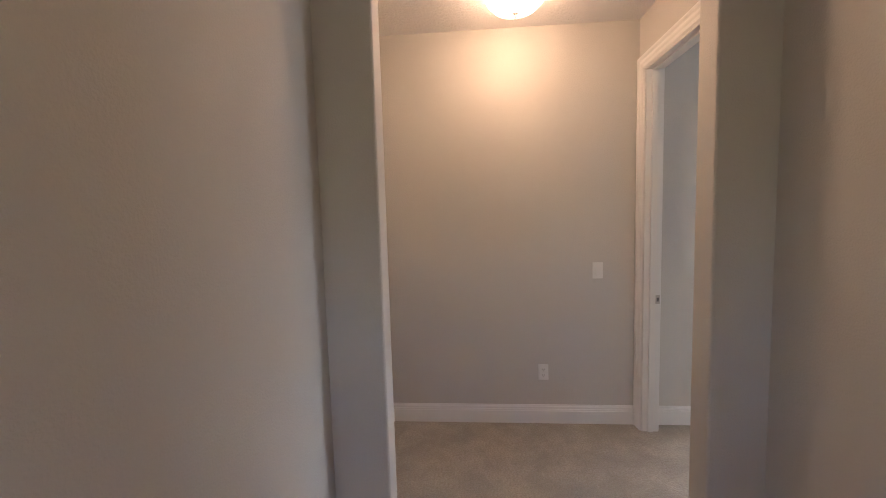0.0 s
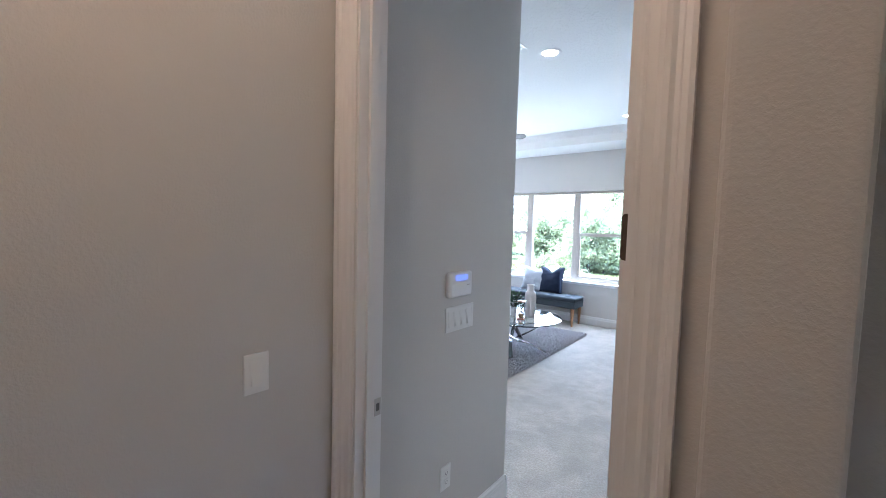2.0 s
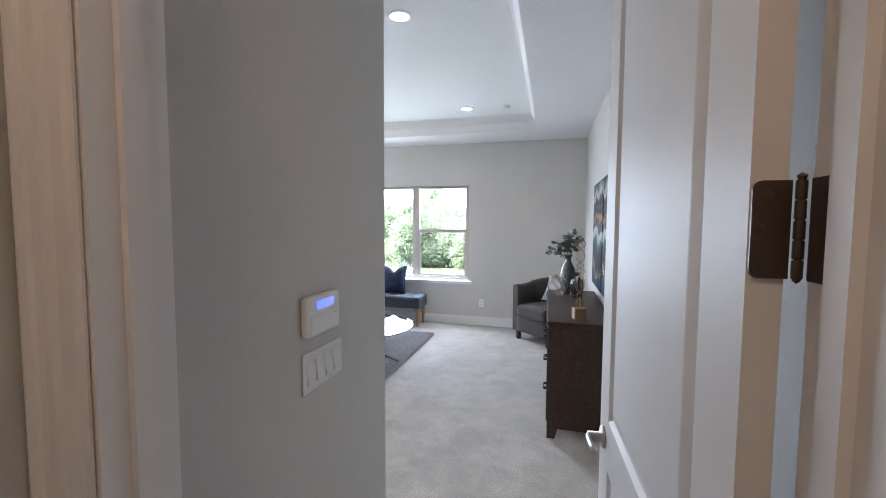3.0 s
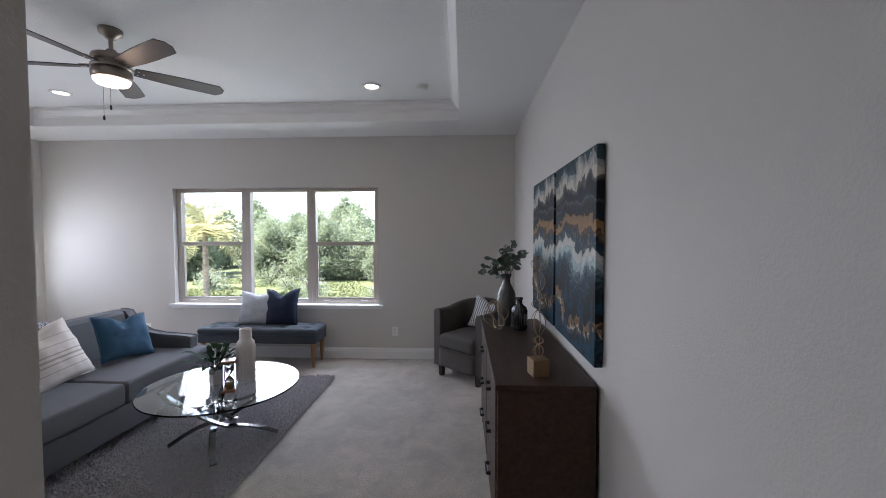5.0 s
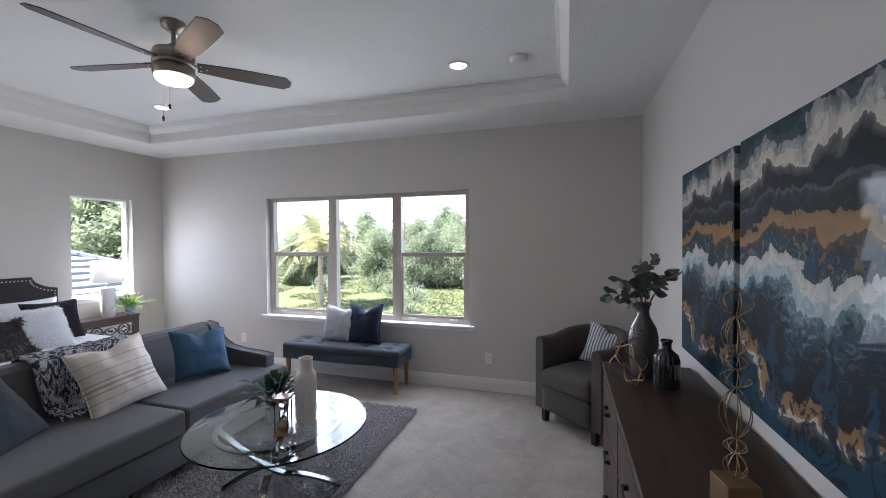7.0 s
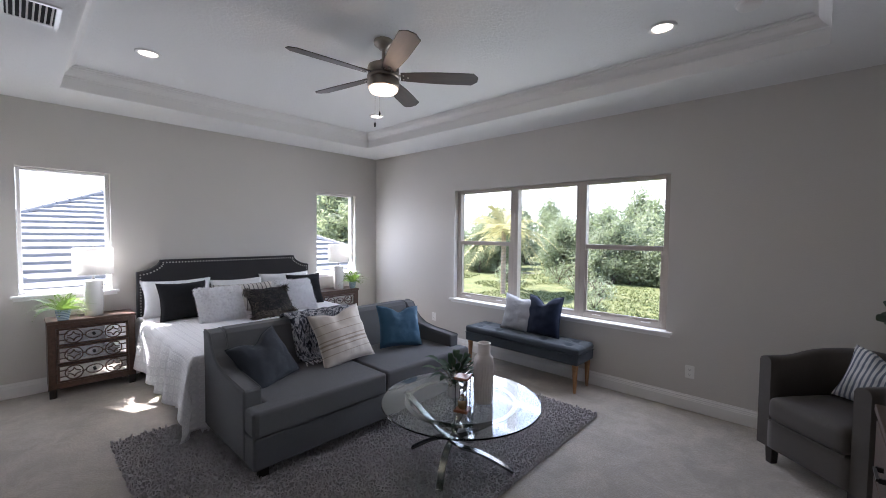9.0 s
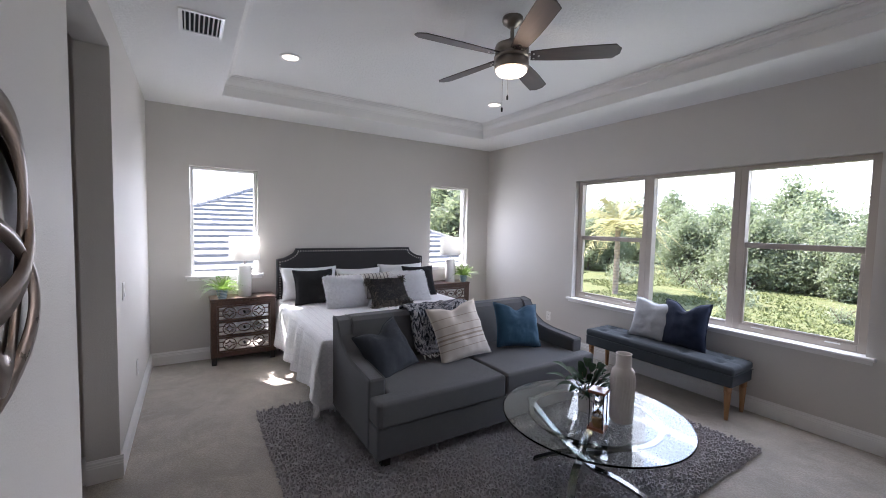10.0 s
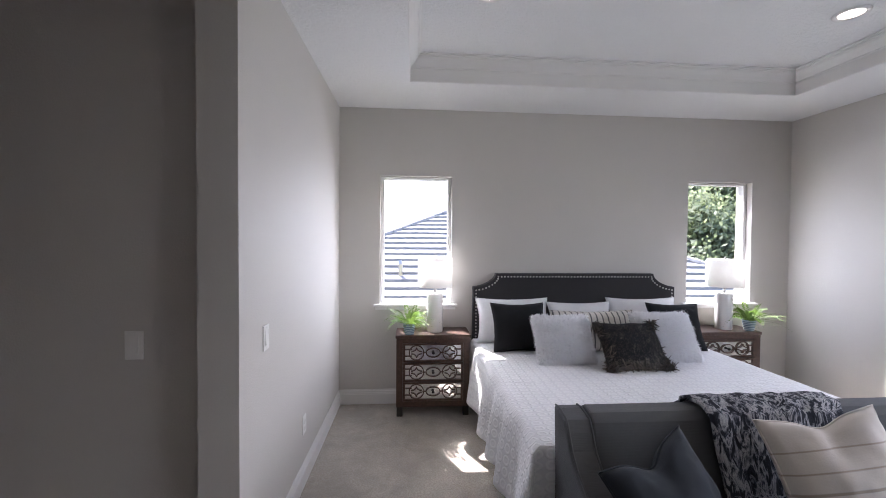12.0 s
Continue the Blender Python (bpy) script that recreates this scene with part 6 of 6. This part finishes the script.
def dark_bottle():
    ob = thing("bottle", pose(0.905, 3.632, DRZ), "small smoked-glass bottle vase with vertical ribs", "vase")
    prof = [(0.0, 0.0), (0.050, 0.0), (0.056, 0.006), (0.057, 0.02), (0.057, 0.135), (0.050, 0.160), (0.032, 0.178), (0.022, 0.190), (0.021, 0.215), (0.028, 0.226), (0.026, 0.232), (0.019, 0.220), (0.0, 0.214)]
    dense = []
    for (r0, z0), (r1, z1) in zip(prof, prof[1:]):
        k = max(1, int(math.hypot(r1 - r0, z1 - z0) / 0.02))
        dense += [(r0 + (r1 - r0) * i / k, z0 + (z1 - z0) * i / k) for i in range(k)]
    bm = lathe(dense + [prof[-1]], 80)
    for v in bm.verts:
        r = math.hypot(v.co.x, v.co.y)
        if 0.008 < v.co.z < 0.16 and r > 0.03:
            d = 0.0026 * math.cos(math.atan2(v.co.y, v.co.x) * 16)
            v.co.x *= 1 + d / r
            v.co.y *= 1 + d / r
    part("body", bm, DARKGLASS, ob, smooth=True)


dark_bottle()


def wire_orb():
    ob = thing("wire_orb", pose(0.735, 3.62, DRZ), "open gold wire knot ornament on the dresser", "ornament")
    for k, (rx, ry, rz) in enumerate(((80, 0, 30), (75, 50, 100), (20, 60, 0))):
        m = pose(0, 0, 0, rx, ry, rz)
        pts = []
        for i in range(40):
            a = 2 * math.pi * i / 40
            r = 0.098 * (1 + 0.12 * math.cos(4 * a + k))
            pts.append(m @ Vector((r * math.cos(a), r * math.sin(a), 0.012 * math.sin(3 * a))))
        low = min(p.z for p in pts)
        pts = [Vector((p.x, p.y, (p.z - low) * 0.95 + 0.005 + 0.004 * k)) for p in pts]
        part("loop", sweep(pts, circle(0.0036, 6), closed=True, up=(0.2, 0.3, 1)), GOLD, ob, "hammered gold wire loop", True)


wire_orb()


def wire_sculpture():
    ob = thing("wire_sculpture", pose(0.865, 2.685, DRZ, 0, 0, 12), "gold wire cage sculpture on a gilded block", "sculpture")
    part("block", boxes((-0.042, 0.042, -0.042, 0.042, 0, 0.082), bevel=0.003), GOLD_BLOCK, ob, "gilded square block")
    z = 0.082
    for hgt, r in ((0.070, 0.024), (0.038, 0.024), (0.135, 0.034), (0.048, 0.032), (0.036, 0.024), (0.105, 0.030), (0.070, 0.036)):
        for k in range(7):
            cage = bmesh.new()
            a = 2 * math.pi * k / 7
            pts = [(math.cos(a) * (0.003 + r * math.sin(math.pi * i / 10) ** 0.8), math.sin(a) * (0.003 + r * math.sin(math.pi * i / 10) ** 0.8), z + hgt * i / 10) for i in range(11)]
            sweep(pts, circle(0.0015, 5), bm=cage, up=(-math.sin(a), math.cos(a), 0))
            part("wire", cage, GOLD, ob, "bowed gold wire", True)
        z += hgt


wire_sculpture()


def canvas(y0, y1, material):
    ob = thing("canvas_painting", pose(XP - 0.003, (y0 + y1) / 2, 1.45), "glossy abstract canvas of teal, white and gold waves", "painting", "pair of canvases")
    w = (y1 - y0) / 2
    part("canvas", boxes((-0.038, -0.001, -w, w, -0.50, 0.50), bevel=0.003), material, ob)
    part("stretcher", boxes((-0.0009, 0.002, -w + 0.02, w - 0.02, -0.48, 0.48)), LEGWOOD, ob)


canvas(2.515, 3.283, ART1)
canvas(3.340, 4.092, ART2)


def wall_sculpture():
    """Interlaced brushed metal bands hung on the wall beside the passage."""
    ob = thing("wall_sculpture", pose(-0.93, YS, 1.475), "brushed bronze interlaced oval wall sculpture", "wall art")
    for cx, cz, rx, rz, w, ph in ((0, 0.10, 0.36, 0.27, 0.11, 0), (0, -0.14, 0.35, 0.24, 0.10, 1), (-0.12, 0.02, 0.20, 0.34, 0.075, 2), (0.14, -0.02, 0.20, 0.33, 0.075, 0.6)):
        n = 64
        bm = bmesh.new()
        rings = []
        for i in range(n):
            a = 2 * math.pi * i / n
            y = 0.020 + 0.012 * math.sin(2 * a + ph * 1.7)
            wd = w * (0.65 + 0.35 * math.sin(a + ph) ** 2)
            inn = (rx - wd) / rx
            rings.append([bm.verts.new((cx + rx * k * math.cos(a), y + dy, cz + rz * k * math.sin(a))) for k, dy in ((1, 0), ((1 + inn) / 2, 0.008), (inn, 0), (inn, -0.003), (1, -0.003))])
        for i in range(n):
            a, b = rings[i], rings[(i + 1) % n]
            for j in range(5):
                bm.faces.new((a[j], a[(j + 1) % 5], b[(j + 1) % 5], b[j]))
        part("band", bm, DARKBRONZE, ob, "brushed bronze oval band", True)
    part("hanger", boxes((-0.05, 0.05, 0.0, 0.014, 0.20, 0.24), bevel=0.002), BLACKM, ob)


wall_sculpture()


# ---- outside ----
GZ = -3.1


def outdoor_ground():
    bm = bmesh.new()
    n = 60
    vs = []
    for i in range(n + 1):
        row = []
        for j in range(n + 1):
            u, v = 2 * i / n - 1, 2 * j / n - 1
            x, y = math.copysign(abs(u) ** 2.6, u) * 900, math.copysign(abs(v) ** 2.6, v) * 900 + 15
            row.append(bm.verts.new((x, y, GZ + (0.25 * noise.noise(Vector((x * 0.07, y * 0.07, 0))) if y > 12 else 0))))
        vs.append(row)
    for i in range(n):
        for j in range(n):
            bm.faces.new((vs[i][j], vs[i + 1][j], vs[i + 1][j + 1], vs[i][j + 1]))
    setting("ground", bm, GRASS, "rough grass and bare sand stretching away outside", True)


outdoor_ground()


def glowing_sky():
    """Glowing sheet low over the horizon, far beyond the trees, for the washed-out sky."""
    bm = bmesh.new()
    rows = []
    for i in range(25):
        a = radians(60 + 150 * i / 24)
        rows.append([bm.verts.new((160 * math.cos(a), 160 * math.sin(a), z)) for z in (GZ - 2, 60)])
    for a, b in zip(rows, rows[1:]):
        bm.faces.new((a[0], b[0], b[1], a[1]))
    setting("backdrop", bm, glow("sky_glow", (0.93, 0.97, 1.0), 0.75), "glowing white sheet along the horizon standing in for bright sky")


glowing_sky()


def grass_clumps():
    rnd = random.Random(4)
    verts, faces = [], []
    for k in range(30000):
        y = rnd.uniform(14, 44)
        x = rnd.uniform(-1.1, 0.25) * y - 2
        if noise.noise(Vector((x * 0.22, y * 0.22, 3))) < -0.1:
            continue
        h = rnd.uniform(0.06, 0.20)
        z = GZ + 0.25 * noise.noise(Vector((x * 0.07, y * 0.07, 0))) - 0.03
        for b in range(3):
            a, w = rnd.uniform(0, 6.28), rnd.uniform(0.03, 0.07)
            i = len(verts)
            verts += [(x - w * math.cos(a), y - w * math.sin(a), z), (x + w * math.cos(a), y + w * math.sin(a), z), (x + rnd.uniform(-0.15, 0.15), y + rnd.uniform(-0.15, 0.15), z + h)]
            faces.append((i, i + 1, i + 2))
    me = bpy.data.meshes.new("grass")
    me.from_pydata(verts, [], faces)
    me.materials.append(mat("weedy_grass", (0.165, 0.190, 0.065), 0.8, var=0.45, vs=0.5))
    tagged(new("grass", me), "weedy green and straw-coloured grass tufts", "grass", kind="stuff")


grass_clumps()


def neighbour_house():
    """Hipped tile roof seen from the upper floor: eave towards the room, hips running back to a short ridge."""
    XE, YA, YB, ZE, S = -9.76, -4.0, 13.6, -0.40, 0.42
    run = (YB - YA) / 2
    ob = thing("neighbour_house", pose(XE, (YA + YB) / 2, 0), "neighbouring house with a pale flat-tile hip roof", "house")
    part("wall", boxes((-13, -0.5, -run + 0.5, run - 0.5, GZ, ZE - 0.05)), STUCCO, ob, "cream stucco wall")
    part("fascia", boxes((-0.03, 0.02, -run, run, ZE - 0.20, ZE - 0.02), (-14, -0.03, -run - 0.02, -run + 0.03, ZE - 0.20, ZE - 0.02), (-14, -0.03, run - 0.03, run + 0.02, ZE - 0.20, ZE - 0.02)), TRIM, ob)
    roof_bm = bmesh.new()
    v = [roof_bm.verts.new(c) for c in ((0, -run, ZE - 0.02), (0, run, ZE - 0.02), (-run, 0, ZE - 0.02 + S * run), (-14 - run, 0, ZE - 0.02 + S * run), (-14, -run, ZE - 0.02), (-14, run, ZE - 0.02))]
    for f in ((0, 1, 2), (0, 2, 3, 4), (1, 5, 3, 2), (4, 3, 5), (0, 4, 5, 1)):
        roof_bm.faces.new([v[i] for i in f])
    roof = part("roof", roof_bm, TILE, ob)
    pitch = 0.385
    k = 0
    while pitch * k < run - 0.3:
        d0, d1 = pitch * k, pitch * (k + 1) + 0.05
        w = run - d0
        z0, z1 = ZE + S * d0, ZE + S * d1
        bm = bmesh.new()
        w1 = max(0.05, run - d1)
        a = [bm.verts.new(c) for c in ((0.0 - d0, -w, z0), (-d0, w, z0), (-d0, w, z0 + 0.085), (-d0, -w, z0 + 0.085), (-d1, -w1, z1 + 0.008), (-d1, w1, z1 + 0.008))]
        for f in ((0, 1, 2, 3), (3, 2, 5, 4)):
            bm.faces.new([a[i] for i in f])
        part("tile_course", bm, TILE, roof)
        k += 1
    for s in (-1, 1):
        me = None
        n = int(run / 0.30)
        for i in range(n):
            d = i * 0.30
            c = Vector((-d, s * (run - d), ZE + S * d + 0.05))
            t = Vector((-1, -s, S)).normalized()
            if me is None:
                bm = sweep([Vector((0, 0, 0)), t * 0.44], [(-0.13, -0.03), (-0.09, 0.05), (0.0, 0.085), (0.09, 0.05), (0.13, -0.03)], scales=[1.12, 0.92])
                cap = part("hip_cap", bm, TILE, roof)
                me = cap.data
            else:
                cap = new("hip_cap", me)
                cap.parent = roof
            cap.matrix_basis = Matrix.Translation(c)
    part("vent_pipe", sweep([(-2.2, -3.30, ZE + S * 2.2), (-2.2, -3.30, ZE + S * 2.2 + 0.35), (-2.25, -3.32, ZE + S * 2.2 + 0.42)], circle(0.06, 10), up=(0, 1, 0)), NICKEL, ob, "grey roof vent pipe")


neighbour_house()


def broadleaf(name, seed, h, spread, leaf, m, label, leaves=11000, low=0.05):
    rnd = random.Random(seed)
    ob = thing(name, m, label, "tree", "trees beyond the grass")
    bend = [Vector((rnd.uniform(-0.25, 0.25) * i, rnd.uniform(-0.25, 0.25) * i, h * 0.2 * i)) for i in range(5)]
    part("trunk", sweep(bend, circle(1.0, 8), up=(0, 1, 0.1), scales=[0.22, 0.17, 0.12, 0.08, 0.04]), BARK, ob, smooth=True)
    limbs, ends = bmesh.new(), []
    for k in range(26):
        f = rnd.uniform(low, 0.85)
        b = bend[0].lerp(bend[4], f)
        a = rnd.uniform(0, 6.28)
        ln = spread * rnd.uniform(0.5, 1.0) * math.sin(math.pi * min(0.9, 0.3 + f * 0.75))
        e = b + Vector((math.cos(a) * ln, math.sin(a) * ln, ln * rnd.uniform(0.1, 0.7)))
        mid = b.lerp(e, 0.5) + Vector((0, 0, 0.15 * ln))
        sweep([b, mid, e], circle(1, 5), bm=limbs, up=(0.1, 0.2, 1), scales=[0.07, 0.05, 0.015])
        ends += [mid, e, e.lerp(mid, 0.5), e]
    ends += [bend[4], bend[4] + Vector((0, 0, 0.4))] * 2
    part("limbs", limbs, BARK, ob)
    verts, faces = [], []
    for k in range(leaves):
        c = rnd.choice(ends)
        r = spread * 0.42
        p = c + Vector((rnd.gauss(0, r * 0.5), rnd.gauss(0, r * 0.5), rnd.gauss(0, r * 0.42)))
        if p.z < 0.2:
            continue
        n = Vector((rnd.uniform(-1, 1), rnd.uniform(-1, 1), rnd.uniform(0.0, 1.2))).normalized()
        s = n.cross(Vector((rnd.uniform(-1, 1), rnd.uniform(-1, 1), 0.3))).normalized()
        u = n.cross(s)
        w = rnd.uniform(0.10, 0.22)
        i = len(verts)
        verts += [p - s * w, p - u * w * 0.5, p + s * w, p + u * w * 0.5]
        faces.append((i, i + 1, i + 2, i + 3))
    me = bpy.data.meshes.new("crown")
    me.from_pydata(verts, [], faces)
    me.materials.append(leaf)
    crown = new("crown", me)
    crown.parent = ob
    return ob


kinds = [broadleaf("tree", 3, 8.2, 2.6, TREELEAF, pose(-15.5, 46, GZ), "bushy dark green broadleaf tree"),
         broadleaf("tree", 7, 7.2, 3.0, TREELEAF2, pose(-10.5, 45, GZ), "rounded pale green broadleaf tree"),
         broadleaf("tree", 11, 9.5, 2.8, TREELEAF, pose(-6, 47, GZ), "tall dark green broadleaf tree", low=0.04)]
rnd = random.Random(6)
near = [(x, rnd.uniform(39.5, 43), rnd.uniform(0.5, 0.8)) for x in (-34, -31.5, -29, -27.5, -15.2, -13.6, -11.4, -9.6, -7.4, -5.8, -3.6, -1.5, 0.8, 3.2)]
for k, (x, y, s) in enumerate((*near, (-20, 50, 1.0), (-31, 46, 1.05), (-37, 50, 1.2), (-44, 47, 1.1), (-2, 46, 0.95), (2.5, 48, 1.0), (7, 47, 1.05), (-13, 52, 1.1), (-8, 53, 1.15), (-52, 52, 1.2), (12, 49, 1.0), (-33, 56, 1.3), (-17, 58, 1.2), (0, 56, 1.2), (-46, 40, 1.7), (-40, 34, 1.65), (-48, 30, 1.7), (-36, 26.5, 1.45), (-43, 31, 1.6), (-37, 30.5, 1.35), (-44, 22, 1.15), (-38, 17.5, 1.1), (-46, 13, 1.1), (-7.8, 40.5, 0.62), (-12.3, 41, 0.6), (-4.5, 41.5, 0.6), (-28, 42, 0.6), (-19.6, 42.5, 0.78), (-17.6, 43.5, 0.9), (-21.8, 47, 0.82), (-24.5, 66, 1.15), (-28.5, 70, 1.2), (-33, 68, 1.25), (-38, 72, 1.3), (-21, 72, 1.35))):
    copy_thing(kinds[k % 3], pose(x, y, GZ - 0.1, 0, 0, rnd.uniform(0, 360)) @ Matrix.Diagonal((s, s, s * rnd.uniform(0.9, 1.08), 1)))


def shrub(name, seed, m, label, n=700, r=0.8):
    rnd = random.Random(seed)
    ob = thing(name, m, label, "shrub", "shrubs on the grass")
    st = bmesh.new()
    for k in range(9):
        a = rnd.uniform(0, 6.28)
        sweep([(0, 0, 0), (0.3 * r * math.cos(a), 0.3 * r * math.sin(a), 0.5 * r), (0.7 * r * math.cos(a), 0.7 * r * math.sin(a), 1.0 * r)], circle(1, 5), bm=st, up=(0.1, 0.3, 1), scales=[0.03, 0.02, 0.008])
    part("stems", st, BARK, ob)
    verts, faces = [], []
    for k in range(n):
        d = Vector((rnd.gauss(0, 0.42), rnd.gauss(0, 0.42), abs(rnd.gauss(0.4, 0.38)))) * r
        s = Vector((rnd.uniform(-1, 1), rnd.uniform(-1, 1), rnd.uniform(-1, 1))).normalized()
        u = s.cross(Vector((0.2, 0.3, 1))).normalized()
        w = rnd.uniform(0.04, 0.09)
        i = len(verts)
        verts += [d - s * w, d - u * w * 0.5, d + s * w, d + u * w * 0.5]
        faces.append((i, i + 1, i + 2, i + 3))
    me = bpy.data.meshes.new("foliage")
    me.from_pydata(verts, [], faces)
    me.materials.append(TREELEAF2)
    f = new("foliage", me)
    f.parent = ob
    return ob


sh = shrub("shrub", 2, pose(-9.5, 26, GZ), "loose pale green shrub")
for x, y, s in ((-11.2, 31, 1.6), (-17.5, 37, 1.9), (-14.5, 34, 1.3), (-20.5, 33, 1.8), (-24, 38, 1.7), (-6.0, 30, 1.0), (-4.2, 36, 1.2)):
    copy_thing(sh, pose(x, y, GZ, 0, 0, x * 40) @ Matrix.Diagonal((s, s, s, 1)))


def palm(m):
    ob = thing("palm_tree", m, "palm with a ringed trunk and yellowing fronds", "palm tree")
    prof = []
    for i in range(22):
        z = 5.0 * i / 21
        r = 0.18 - 0.02 * i / 21
        prof += [(r + 0.03, z), (r, z + 0.16)]
    part("trunk", lathe(prof, 14), PALMBARK, ob)
    rnd = random.Random(14)
    for k in range(28):
        a, lift = 2.4 * k, rnd.uniform(-0.25, 1.25) if k else -0.5
        ln = rnd.uniform(3.2, 4.6)
        bm = bmesh.new()
        base = Vector((0, 0, 5.05))
        way = Vector((math.cos(a) * math.cos(lift), math.sin(a) * math.cos(lift), math.sin(lift)))
        side = Vector((-math.sin(a), math.cos(a), 0))
        pts = [base + way * ln * i / 14 - Vector((0, 0, 1)) * ln * 0.55 * (i / 14) ** 2.2 for i in range(15)]
        sweep(pts, circle(0.02, 4), bm=bm, up=(0.1, 0.2, 1))
        for i in range(2, 15):
            for h in (0, 0.5):
                p = pts[i - 1].lerp(pts[i], h)
                for s in (-1, 1):
                    d = (side * s * 0.9 + way * 0.5 + Vector((0, 0, rnd.uniform(-0.6, 0.1)))).normalized()
                    w = 0.95 * math.sin(math.pi * min(0.93, 0.2 + 0.75 * i / 14)) * rnd.uniform(0.7, 1.1)
                    t = way * 0.085
                    bm.faces.new([bm.verts.new(q) for q in (p - t, p + t, p + d * w * 1.15)])
        part("frond", bm, PALMLEAF, ob)


palm(pose(-17.2, 27.3, GZ))
